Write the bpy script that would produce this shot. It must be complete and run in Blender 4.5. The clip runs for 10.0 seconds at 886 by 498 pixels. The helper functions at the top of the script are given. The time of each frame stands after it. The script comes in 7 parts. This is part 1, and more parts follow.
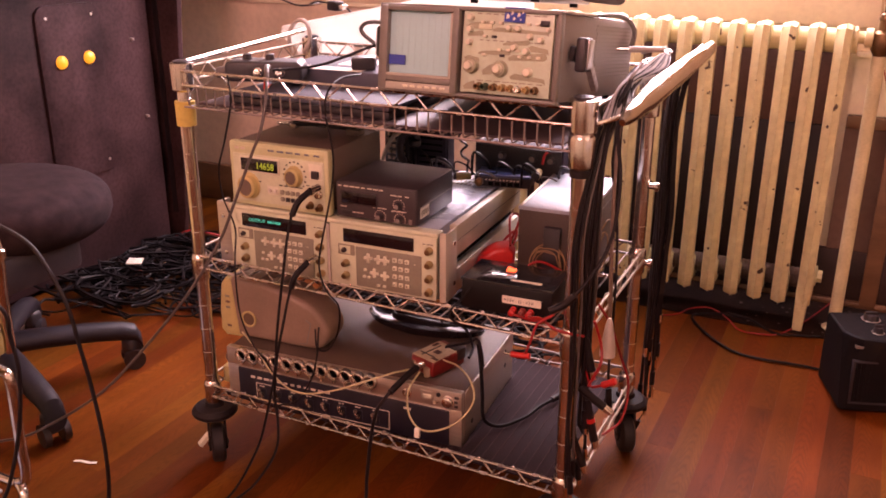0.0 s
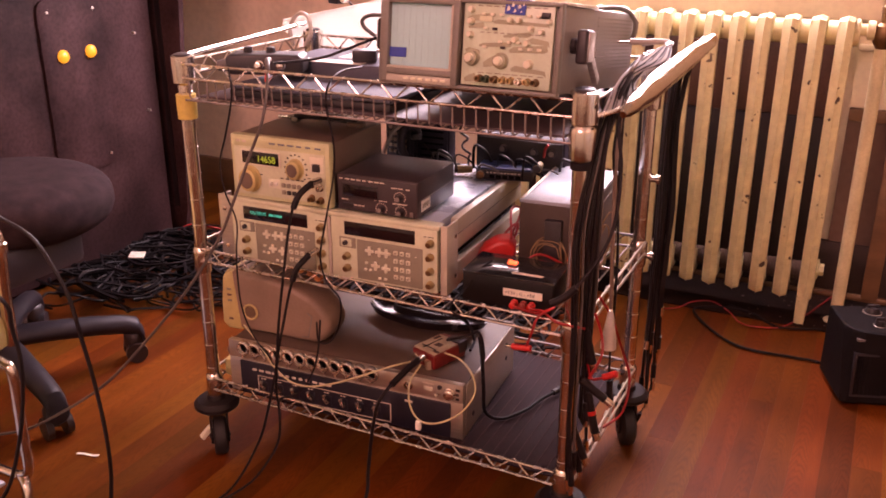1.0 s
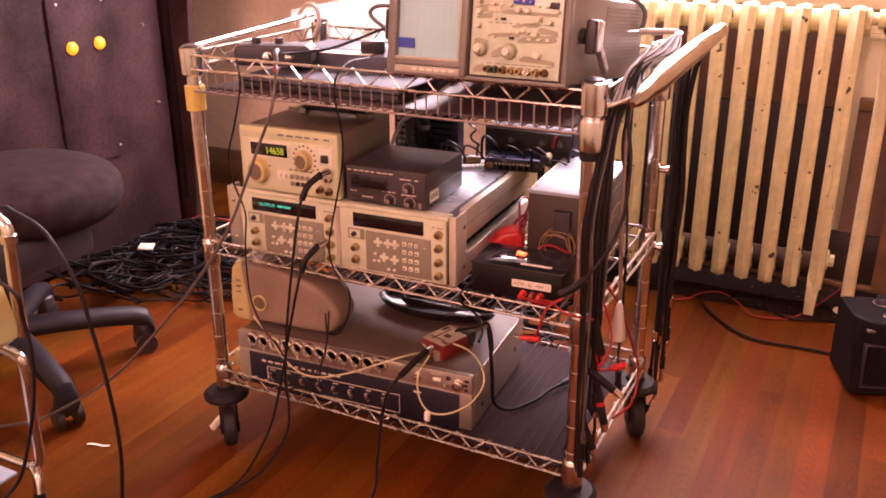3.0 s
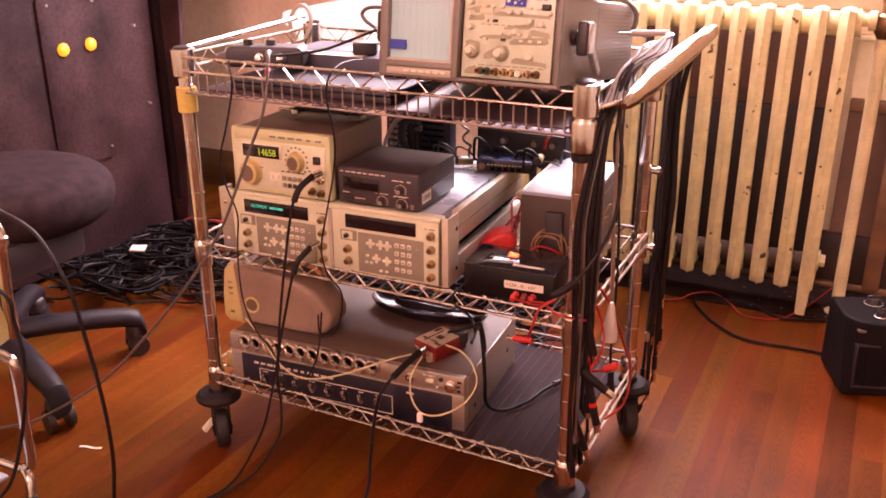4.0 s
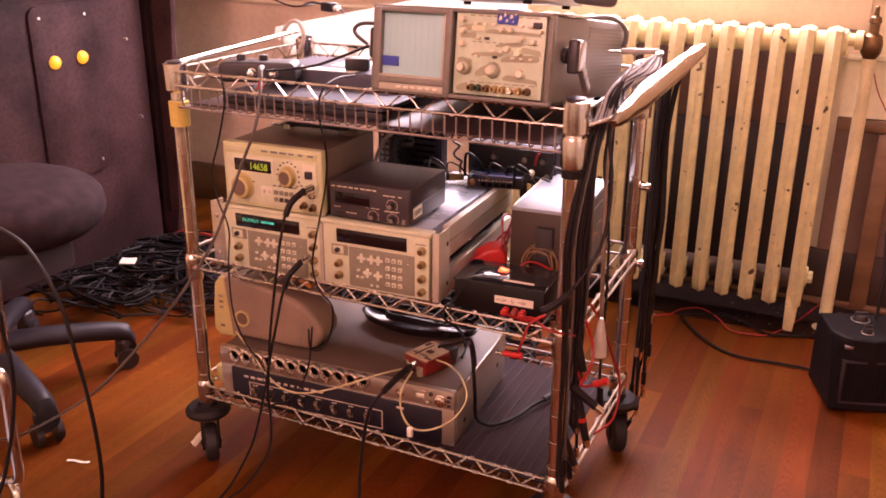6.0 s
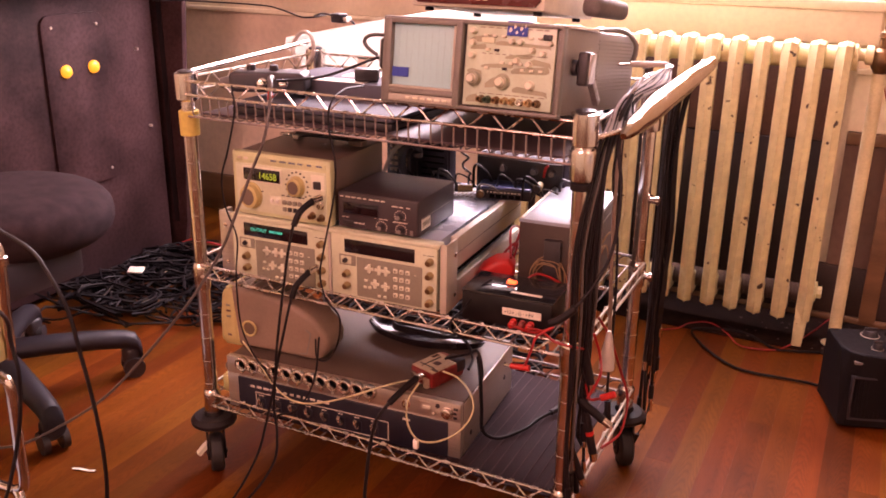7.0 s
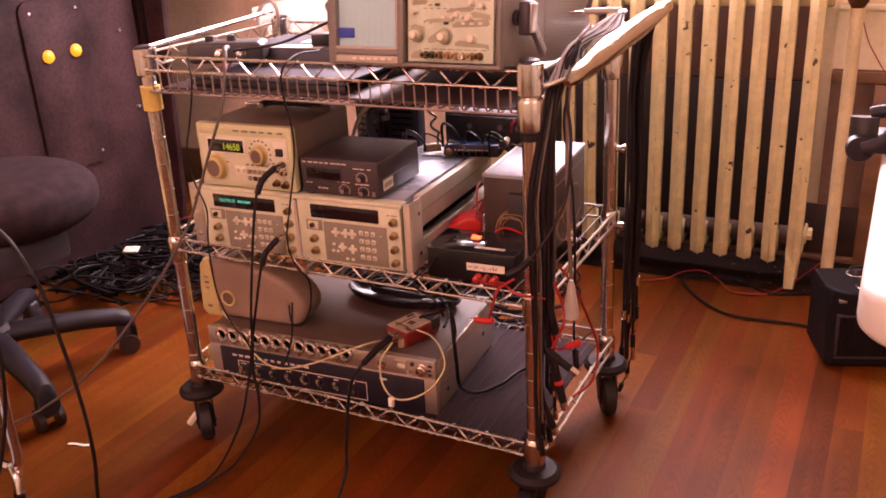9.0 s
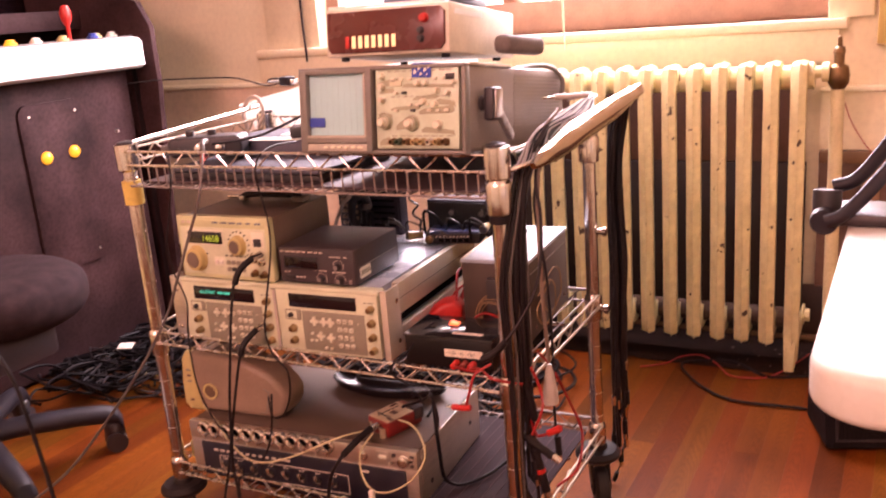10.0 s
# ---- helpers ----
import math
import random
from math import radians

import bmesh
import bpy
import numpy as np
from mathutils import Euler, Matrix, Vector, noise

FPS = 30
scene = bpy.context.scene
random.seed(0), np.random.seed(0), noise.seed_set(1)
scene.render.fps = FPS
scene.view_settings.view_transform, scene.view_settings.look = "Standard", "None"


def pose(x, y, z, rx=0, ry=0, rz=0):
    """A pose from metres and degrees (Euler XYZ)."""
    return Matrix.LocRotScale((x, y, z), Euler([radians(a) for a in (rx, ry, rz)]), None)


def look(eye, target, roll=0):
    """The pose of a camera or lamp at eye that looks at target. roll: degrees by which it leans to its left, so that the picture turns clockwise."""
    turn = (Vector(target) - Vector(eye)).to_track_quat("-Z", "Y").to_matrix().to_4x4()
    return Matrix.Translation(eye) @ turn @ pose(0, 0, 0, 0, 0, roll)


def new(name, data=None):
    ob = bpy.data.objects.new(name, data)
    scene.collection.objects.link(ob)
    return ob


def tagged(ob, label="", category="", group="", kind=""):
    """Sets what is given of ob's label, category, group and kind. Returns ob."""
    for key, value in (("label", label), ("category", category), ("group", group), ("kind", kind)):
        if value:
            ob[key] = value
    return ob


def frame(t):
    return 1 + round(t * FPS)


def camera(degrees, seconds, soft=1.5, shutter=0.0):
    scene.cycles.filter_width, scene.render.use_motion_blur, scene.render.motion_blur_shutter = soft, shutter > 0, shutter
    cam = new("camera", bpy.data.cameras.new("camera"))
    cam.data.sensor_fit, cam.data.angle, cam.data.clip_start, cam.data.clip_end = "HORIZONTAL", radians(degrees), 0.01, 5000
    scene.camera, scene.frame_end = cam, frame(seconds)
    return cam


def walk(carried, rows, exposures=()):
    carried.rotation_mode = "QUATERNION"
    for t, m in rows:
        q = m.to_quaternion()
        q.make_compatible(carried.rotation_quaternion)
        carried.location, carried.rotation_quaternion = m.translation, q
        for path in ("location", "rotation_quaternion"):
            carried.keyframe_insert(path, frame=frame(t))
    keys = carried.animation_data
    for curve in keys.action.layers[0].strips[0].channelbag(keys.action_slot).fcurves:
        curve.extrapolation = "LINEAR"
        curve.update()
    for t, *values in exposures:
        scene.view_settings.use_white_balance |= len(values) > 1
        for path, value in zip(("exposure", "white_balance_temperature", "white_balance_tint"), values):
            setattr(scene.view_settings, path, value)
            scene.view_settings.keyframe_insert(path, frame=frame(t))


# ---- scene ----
cam = camera(53.1, 10.0, soft=1.75, shutter=0.5)
PATH = [
    (0, (1.125, -1.23, 1.054), (0.3, 0.454, 0.358), 0.2),
    (0.5, (1.13, -1.23, 1.055), (0.296, 0.449, 0.358), -0.3),
    (1, (1.128, -1.231, 1.051), (0.3, 0.447, 0.344), 0.1),
    (1.5, (1.129, -1.229, 1.052), (0.305, 0.449, 0.342), 0.1),
    (2, (1.128, -1.231, 1.05), (0.278, 0.435, 0.342), -0.1),
    (2.5, (1.127, -1.231, 1.05), (0.279, 0.43, 0.327), -0.2),
    (4, (1.128, -1.231, 1.052), (0.301, 0.44, 0.328), -0.1),
    (4.5, (1.129, -1.234, 1.054), (0.299, 0.447, 0.357), -0.0),
    (5, (1.13, -1.238, 1.056), (0.313, 0.452, 0.366), 0.2),
    (6.3, (1.128, -1.237, 1.056), (0.316, 0.453, 0.358), 0.5),
    (6.5, (1.127, -1.237, 1.055), (0.315, 0.437, 0.322), 0.4),
    (7, (1.127, -1.236, 1.054), (0.297, 0.456, 0.385), 0.8),
    (7.5, (1.135, -1.239, 1.052), (0.338, 0.462, 0.366), 0.4),
    (8, (1.158, -1.228, 1.062), (0.279, 0.43, 0.371), -1.4),
    (8.5, (1.201, -1.204, 1.062), (0.351, 0.459, 0.347), -2.8),
    (9, (1.228, -1.202, 1.039), (0.357, 0.442, 0.304), -3.0),
    (9.5, (1.262, -1.184, 1.03), (0.313, 0.455, 0.39), -5.7),
    (10, (1.284, -1.167, 1.018), (0.361, 0.526, 0.486), -4.5),
]
walk(cam, [(t, look(eye, target, roll)) for t, eye, target, roll in PATH],
     [(0.0, 0.29, 6780, 44), (1.5, 0.31, 6780, 44), (2.5, 0.57, 6780, 43), (4.0, 0.80, 6700, 40), (4.5, 0.80, 6700, 40), (5.0, 0.65, 6720, 41), (7.5, 0.56, 6740, 42), (9.0, 0.48, 6760, 42), (9.5, 0.62, 6700, 39), (10.0, 0.77, 6620, 36)])

# ---- light ----
world = bpy.data.worlds.new("sky")
scene.world = world
world.use_nodes = True
_wn = world.node_tree.nodes
_sky = _wn.new("ShaderNodeTexSky")
_sky.sky_type = "NISHITA"
_sky.sun_disc = False
_sky.sun_elevation, _sky.sun_rotation = radians(38), radians(20)
world.node_tree.links.new(_sky.outputs[0], _wn["Background"].inputs[0])
_wn["Background"].inputs[1].default_value = 0.12


def area_lamp(name, eye, target, sx, sy, watts, col):
    d = bpy.data.lights.new(name, "AREA")
    d.shape, d.size, d.size_y, d.energy, d.color = "RECTANGLE", sx, sy, watts, col
    o = new(name, d)
    o.matrix_world = look(eye, target)
    return o


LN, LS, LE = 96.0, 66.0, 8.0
area_lamp("window_light_north", (0.245, 1.47, 1.64), (0.245, 0.2, 0.88), 1.6, 1.2, LN, (1.0, 0.91, 0.92))
# South and east lamps stand in unseen windows, added to light the instrument fronts.
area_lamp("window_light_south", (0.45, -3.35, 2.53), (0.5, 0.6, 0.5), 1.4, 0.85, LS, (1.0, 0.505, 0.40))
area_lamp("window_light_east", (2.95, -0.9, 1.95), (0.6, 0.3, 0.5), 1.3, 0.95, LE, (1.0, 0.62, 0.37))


# ---- materials ----
MATS = {}


def mat(name, col, rough=0.5, metal=0.0, vary=0.12, scale=18.0, bump=0.0, col2=None, spec=0.5, emit=None, power=0.0,
        stretch=(1, 1, 1), coat=0.0, fine=160.0, rand=0.0, trans=0.0, worn=0.0):
    if name in MATS:
        return MATS[name]
    m = bpy.data.materials.new(name)
    m.use_nodes = True
    n, l = m.node_tree.nodes, m.node_tree.links
    b = n["Principled BSDF"]
    b.inputs["Roughness"].default_value = rough
    b.inputs["Metallic"].default_value = metal
    b.inputs["Specular IOR Level"].default_value = spec
    b.inputs["Coat Weight"].default_value = coat
    b.inputs["Transmission Weight"].default_value = trans
    co = n.new("ShaderNodeTexCoord")
    mp = n.new("ShaderNodeMapping")
    mp.inputs["Scale"].default_value = stretch
    l.new(co.outputs["Object"], mp.inputs[0])
    big = n.new("ShaderNodeTexNoise")
    big.inputs["Scale"].default_value, big.inputs["Detail"].default_value = scale, 5.0
    small = n.new("ShaderNodeTexNoise")
    small.inputs["Scale"].default_value, small.inputs["Detail"].default_value = fine, 3.0
    l.new(mp.outputs[0], big.inputs["Vector"])
    l.new(mp.outputs[0], small.inputs["Vector"])
    c2 = col2 or tuple(c * (1 - 2.2 * vary) for c in col)
    ramp = n.new("ShaderNodeValToRGB")
    ramp.color_ramp.elements[0].position, ramp.color_ramp.elements[1].position = 0.32, 0.68
    ramp.color_ramp.elements[0].color, ramp.color_ramp.elements[1].color = (*c2, 1), (*col, 1)
    l.new(big.outputs["Fac"], ramp.inputs[0])
    mix = n.new("ShaderNodeMix")
    mix.data_type, mix.blend_type = "RGBA", "MULTIPLY"
    mix.inputs["Factor"].default_value = min(1.0, vary * 2.5)
    l.new(ramp.outputs[0], mix.inputs[6])
    g = n.new("ShaderNodeValToRGB")
    g.color_ramp.elements[0].position, g.color_ramp.elements[1].position = 0.3, 0.6
    g.color_ramp.elements[0].color = (0.62, 0.6, 0.58, 1)
    l.new(small.outputs["Fac"], g.inputs[0])
    l.new(g.outputs[0], mix.inputs[7])
    out = mix.outputs[2]
    if worn:
        w = n.new("ShaderNodeTexNoise")
        w.inputs["Scale"].default_value, w.inputs["Detail"].default_value = 34.0, 3.0
        geo = n.new("ShaderNodeNewGeometry")
        l.new(geo.outputs["Position"], w.inputs["Vector"])
        wr = n.new("ShaderNodeValToRGB")
        wr.color_ramp.elements[0].position, wr.color_ramp.elements[1].position = 0.685, 0.70
        l.new(w.outputs["Fac"], wr.inputs[0])
        wm = n.new("ShaderNodeMix")
        wm.data_type = "RGBA"
        wm.inputs[7].default_value = (0.06, 0.035, 0.02, 1)
        l.new(wr.outputs[0], wm.inputs["Factor"])
        l.new(out, wm.inputs[6])
        out = wm.outputs[2]
    if rand:
        oi = n.new("ShaderNodeObjectInfo")
        hsv = n.new("ShaderNodeHueSaturation")
        mr = n.new("ShaderNodeMapRange")
        mr.inputs[3].default_value, mr.inputs[4].default_value = 1 - rand, 1 + rand
        l.new(oi.outputs["Random"], mr.inputs[0])
        l.new(mr.outputs[0], hsv.inputs["Value"])
        l.new(out, hsv.inputs["Color"])
        out = hsv.outputs[0]
    l.new(out, b.inputs["Base Color"])
    rr = n.new("ShaderNodeMapRange")
    rr.inputs[3].default_value, rr.inputs[4].default_value = max(0.02, rough - 0.09), min(1, rough + 0.12)
    l.new(big.outputs["Fac"], rr.inputs[0])
    l.new(rr.outputs[0], b.inputs["Roughness"])
    if bump:
        bp = n.new("ShaderNodeBump")
        bp.inputs["Strength"].default_value, bp.inputs["Distance"].default_value = bump, 0.002
        l.new(small.outputs["Fac"], bp.inputs["Height"])
        l.new(bp.outputs[0], b.inputs["Normal"])
    if emit:
        b.inputs["Emission Color"].default_value = (*emit, 1)
        b.inputs["Emission Strength"].default_value = power
    MATS[name] = m
    return m


def wood_floor():
    m = bpy.data.materials.new("varnished oak strip")
    m.use_nodes = True
    n, l = m.node_tree.nodes, m.node_tree.links
    b = n["Principled BSDF"]
    co, mp, oi = n.new("ShaderNodeTexCoord"), n.new("ShaderNodeMapping"), n.new("ShaderNodeObjectInfo")
    off = n.new("ShaderNodeVectorMath")
    off.operation = "MULTIPLY_ADD"
    off.inputs[1].default_value = (7.0, 13.0, 5.0)
    l.new(oi.outputs["Random"], off.inputs[0])
    l.new(co.outputs["Object"], off.inputs[2])
    mp.inputs["Scale"].default_value = (9.0, 0.8, 9.0)
    l.new(off.outputs[0], mp.inputs[0])
    ng = n.new("ShaderNodeTexNoise")
    ng.inputs["Scale"].default_value, ng.inputs["Detail"].default_value, ng.inputs["Distortion"].default_value = 3.0, 8.0, 0.6
    l.new(mp.outputs[0], ng.inputs["Vector"])
    fine = n.new("ShaderNodeTexNoise")
    fine.inputs["Scale"].default_value, fine.inputs["Detail"].default_value = 26.0, 4.0
    l.new(mp.outputs[0], fine.inputs["Vector"])
    ramp = n.new("ShaderNodeValToRGB")
    e = ramp.color_ramp.elements
    e[0].position, e[1].position = 0.28, 0.75
    e[0].color, e[1].color = (0.102, 0.0194, 0.0020, 1), (0.150, 0.0322, 0.0036, 1)
    l.new(ng.outputs["Fac"], ramp.inputs[0])
    fr = n.new("ShaderNodeValToRGB")
    fr.color_ramp.elements[0].position, fr.color_ramp.elements[1].position = 0.35, 0.6
    fr.color_ramp.elements[0].color = (0.55, 0.5, 0.48, 1)
    l.new(fine.outputs["Fac"], fr.inputs[0])
    # cathedral figure: parabolas along each board, wavering with the grain
    def calc(op, a, b):
        q = n.new("ShaderNodeMath")
        q.operation = op
        for k, v in ((0, a), (1, b)):
            if isinstance(v, float):
                q.inputs[k].default_value = v
            elif v is not None:
                l.new(v, q.inputs[k])
        return q.outputs[0]

    sep = n.new("ShaderNodeSeparateXYZ")
    l.new(co.outputs["Object"], sep.inputs[0])
    shift = calc("ADD", sep.outputs[0], calc("MULTIPLY", calc("SUBTRACT", oi.outputs["Random"], 0.5), 0.03))
    arch = calc("MULTIPLY", calc("MULTIPLY", shift, shift), 7200.0)
    figure = calc("ADD", calc("ADD", arch, calc("MULTIPLY", sep.outputs[1], 34.0)), calc("ADD", calc("MULTIPLY", ng.outputs["Fac"], 9.0), calc("MULTIPLY", oi.outputs["Random"], 57.0)))
    wave = calc("SINE", calc("MULTIPLY", figure, 6.2832), None)
    wave = calc("ADD", calc("MULTIPLY", wave, 0.5), 0.5)
    wramp = n.new("ShaderNodeValToRGB")
    wramp.color_ramp.elements[0].position, wramp.color_ramp.elements[1].position = 0.05, 0.6
    wramp.color_ramp.elements[0].color, wramp.color_ramp.elements[1].color = (0.62, 0.58, 0.56, 1), (1.18, 1.18, 1.18, 1)
    l.new(wave, wramp.inputs[0])
    gr = n.new("ShaderNodeMix")
    gr.data_type, gr.blend_type = "RGBA", "MULTIPLY"
    gr.inputs["Factor"].default_value = 0.34
    l.new(ramp.outputs[0], gr.inputs[6])
    l.new(wramp.outputs[0], gr.inputs[7])
    mx = n.new("ShaderNodeMix")
    mx.data_type, mx.blend_type = "RGBA", "MULTIPLY"
    mx.inputs["Factor"].default_value = 0.18
    l.new(gr.outputs[2], mx.inputs[6])
    l.new(fr.outputs[0], mx.inputs[7])
    hsv, mr = n.new("ShaderNodeHueSaturation"), n.new("ShaderNodeMapRange")
    mr.inputs[3].default_value, mr.inputs[4].default_value = 0.68, 1.24
    l.new(oi.outputs["Random"], mr.inputs[0])
    wn, hue = n.new("ShaderNodeTexWhiteNoise"), n.new("ShaderNodeMapRange")
    wn.noise_dimensions = "1D"
    l.new(oi.outputs["Random"], wn.inputs["W"])
    hue.inputs[3].default_value, hue.inputs[4].default_value = 0.498, 0.520
    l.new(wn.outputs["Value"], hue.inputs[0])
    l.new(hue.outputs[0], hsv.inputs["Hue"])
    l.new(mr.outputs[0], hsv.inputs["Value"])
    l.new(mx.outputs[2], hsv.inputs["Color"])
    wear = n.new("ShaderNodeTexNoise")
    wear.inputs["Scale"].default_value, wear.inputs["Detail"].default_value = 3.6, 7.0
    geo = n.new("ShaderNodeNewGeometry")
    l.new(geo.outputs["Position"], wear.inputs["Vector"])
    worn = n.new("ShaderNodeValToRGB")
    worn.color_ramp.elements[0].position, worn.color_ramp.elements[1].position = 0.36, 0.64
    worn.color_ramp.elements[0].color, worn.color_ramp.elements[1].color = (0.74, 0.70, 0.68, 1), (1.14, 1.20, 1.20, 1)
    l.new(wear.outputs["Fac"], worn.inputs[0])
    tone = n.new("ShaderNodeMix")
    tone.data_type, tone.blend_type = "RGBA", "MULTIPLY"
    tone.inputs["Factor"].default_value = 1.0
    l.new(hsv.outputs[0], tone.inputs[6])
    l.new(worn.outputs[0], tone.inputs[7])
    l.new(tone.outputs[2], b.inputs["Base Color"])
    wr = n.new("ShaderNodeMapRange")
    wr.inputs[1].default_value, wr.inputs[2].default_value = 0.3, 0.7
    wr.inputs[3].default_value, wr.inputs[4].default_value = 0.42, 0.58
    b.inputs["Specular IOR Level"].default_value = 0.09
    l.new(wear.outputs["Fac"], wr.inputs[0])
    l.new(wr.outputs[0], b.inputs["Roughness"])
    bp = n.new("ShaderNodeBump")
    bp.inputs["Strength"].default_value, bp.inputs["Distance"].default_value = 0.25, 0.001
    l.new(fine.outputs["Fac"], bp.inputs["Height"])
    l.new(bp.outputs[0], b.inputs["Normal"])
    return m


M_floor = wood_floor()
M_gap = mat("dark floor gap", (0.03, 0.008, 0.004), 0.9)
M_plaster = mat("cream painted plaster", (0.84, 0.74, 0.53), 0.65, vary=0.08, scale=3.0, bump=0.12, fine=60)
M_tan = mat("tan painted panelling", (0.84, 0.68, 0.52), 0.6, vary=0.1, scale=4.0, bump=0.12, fine=50)
M_brown = mat("brown lower wall paint", (0.185, 0.105, 0.076), 0.6, vary=0.14, scale=5.0, bump=0.15, fine=50)
M_trim = mat("brown stained wood trim", (0.22, 0.115, 0.055), 0.45, vary=0.15, scale=8.0, bump=0.1, stretch=(0.4, 3, 3))
M_ceil = mat("ceiling white", (0.75, 0.68, 0.58), 0.8, vary=0.04, scale=2.0)
M_darkboard = mat("near-black board", (0.024, 0.0085, 0.0065), 0.75, vary=0.2, scale=6.0, bump=0.1)
M_rad = mat("aged cream radiator enamel", (0.82, 0.735, 0.40), 0.42, vary=0.12, scale=9.0, bump=0.25, fine=70, worn=1.0)
M_pipe = mat("cream painted pipe", (0.76, 0.66, 0.38), 0.45, vary=0.12, scale=12.0, bump=0.2)
M_brass = mat("tarnished brass valve", (0.25, 0.15, 0.07), 0.4, metal=0.9, vary=0.2, bump=0.2)
M_chrome = mat("chrome plating", (0.80, 0.74, 0.68), 0.17, metal=1.0, vary=0.06, scale=30.0)
M_sleeve = mat("chrome sleeve", (0.70, 0.63, 0.57), 0.18, metal=1.0, vary=0.08, scale=30.0)
M_tubeshade = mat("lower radiator tube, shade in colour", (0.085, 0.046, 0.026), 0.8, vary=0.25, scale=20.0, bump=0.3)
M_wire = mat("chromed shelf wire", (0.60, 0.53, 0.48), 0.25, metal=1.0, vary=0.1, scale=40.0)
# Plastic and rubber blacks are raised a little in place of lens haze.
M_black = mat("black plastic", (0.028, 0.021, 0.024), 0.42, vary=0.15, bump=0.15)
M_rubber = mat("black rubber", (0.016, 0.011, 0.012), 0.5, spec=0.22, vary=0.15, scale=30.0)
M_wheel = mat("worn dark grey rubber wheel", (0.014, 0.010, 0.011), 0.6, vary=0.2)
M_yellow = mat("yellowed tape label", (0.66, 0.50, 0.12), 0.55, vary=0.1, scale=30.0)
M_alu = mat("brushed aluminium", (0.62, 0.55, 0.47), 0.34, metal=0.85, vary=0.08, scale=20.0, stretch=(0.3, 1, 6))
M_panel = mat("cream grey instrument panel", (0.62, 0.625, 0.44), 0.45, vary=0.06, scale=20.0)
M_panelgrey = mat("warm grey keypad field", (0.25, 0.225, 0.165), 0.5, vary=0.06, scale=20.0)
M_key = mat("ivory key cap", (0.72, 0.69, 0.54), 0.4, vary=0.05)
M_knobtan = mat("olive brass knob", (0.30, 0.22, 0.09), 0.4, vary=0.1)
M_display = mat("dark display window", (0.012, 0.006, 0.008), 0.12, vary=0.02)
M_green = mat("teal display glow", (0.0, 0.10, 0.07), 0.4, emit=(0.03, 0.75, 0.45), power=0.5)
M_lime = mat("lime display glow", (0.1, 0.12, 0.0), 0.4, emit=(0.70, 0.8, 0.05), power=0.38)
M_ledred = mat("red switch glow", (0.6, 0.03, 0.01), 0.3, emit=(1.0, 0.10, 0.02), power=3.0)
M_beigebox = mat("beige enamelled case", (0.60, 0.60, 0.34), 0.45, vary=0.07, bump=0.12, fine=220)
M_casegrey = mat("grey brown enamelled steel", (0.24, 0.205, 0.185), 0.4, vary=0.08, bump=0.12, fine=220)
M_gensteel = mat("taupe enamelled case", (0.155, 0.108, 0.082), 0.40, vary=0.07, bump=0.15, fine=240)
# Blue-grey diffuse colour holds the window sheen seen on the supply's cover.
M_greytop = mat("grey metal, window sheen in colour", (0.33, 0.37, 0.43), 0.46, metal=0.0, vary=0.08, bump=0.08)
# Vinyl colour is lifted for haze, the enclosure colour for window sheen.
M_bluebox = mat("blue black vinyl", (0.050, 0.044, 0.062), 0.6, spec=0.1, vary=0.15, bump=0.3, fine=260)
M_blackbox = mat("satin black enclosure", (0.052, 0.037, 0.041), 0.42, vary=0.15, bump=0.2, fine=240)
M_red = mat("red plastic", (0.55, 0.025, 0.015), 0.38, vary=0.1)
M_redwire = mat("red lead insulation", (0.32, 0.012, 0.009), 0.42, vary=0.1)
M_white = mat("white plastic", (0.80, 0.76, 0.68), 0.4, vary=0.05, scale=10.0, bump=0.05)
M_label = mat("white paper label", (0.78, 0.72, 0.60), 0.6, vary=0.05)
M_ink = mat("black ink", (0.02, 0.02, 0.02), 0.6, vary=0.02)
M_inkw = mat("white legend paint", (0.62, 0.55, 0.45), 0.6, vary=0.03)
M_blue = mat("blue masking tape", (0.035, 0.07, 0.42), 0.5, vary=0.12)
M_crt = mat("pale blue grey screen glass", (0.41, 0.65, 0.69), 0.38, vary=0.03, scale=3.0, spec=0.3)
M_grat = mat("screen graticule", (0.395, 0.595, 0.63), 0.3, vary=0.02)
M_scopepanel = mat("pale scope front panel", (0.57, 0.66, 0.52), 0.35, vary=0.05, scale=42.0, col2=(0.48, 0.54, 0.40))
M_scopeband = mat("olive grey panel band", (0.35, 0.345, 0.235), 0.4, vary=0.06)
M_bezel = mat("grey brown moulded bezel", (0.20, 0.182, 0.158), 0.45, vary=0.08)
M_softstrip = mat("tan grey key strip", (0.46, 0.42, 0.35), 0.45, vary=0.06)
M_greyplastic = mat("mauve grey moulded plastic", (0.27, 0.185, 0.13), 0.5, vary=0.08, bump=0.12)
M_cream = mat("aged cream plastic", (0.56, 0.45, 0.18), 0.5, vary=0.08)
M_mat = mat("dark ribbed shelf liner", (0.027, 0.0155, 0.0175), 0.8, spec=0.08, vary=0.12, bump=0.1)
M_navy = mat("dark navy panel", (0.014, 0.012, 0.022), 0.4, vary=0.1)
# Cabinet black is lightened in base colour to stand in for lens haze.
M_cab = mat("haze-lifted black laminate", (0.067, 0.0345, 0.0355), 0.6, vary=0.3, spec=0.07, scale=5.0, bump=0.15, fine=90)
M_orange = mat("lit orange coin button", (0.75, 0.30, 0.02), 0.35, emit=(1.0, 0.42, 0.02), power=0.75)
M_fabric = mat("charcoal woven upholstery", (0.036, 0.0215, 0.0235), 0.9, spec=0.08, vary=0.2, scale=30.0, bump=0.7, fine=420)
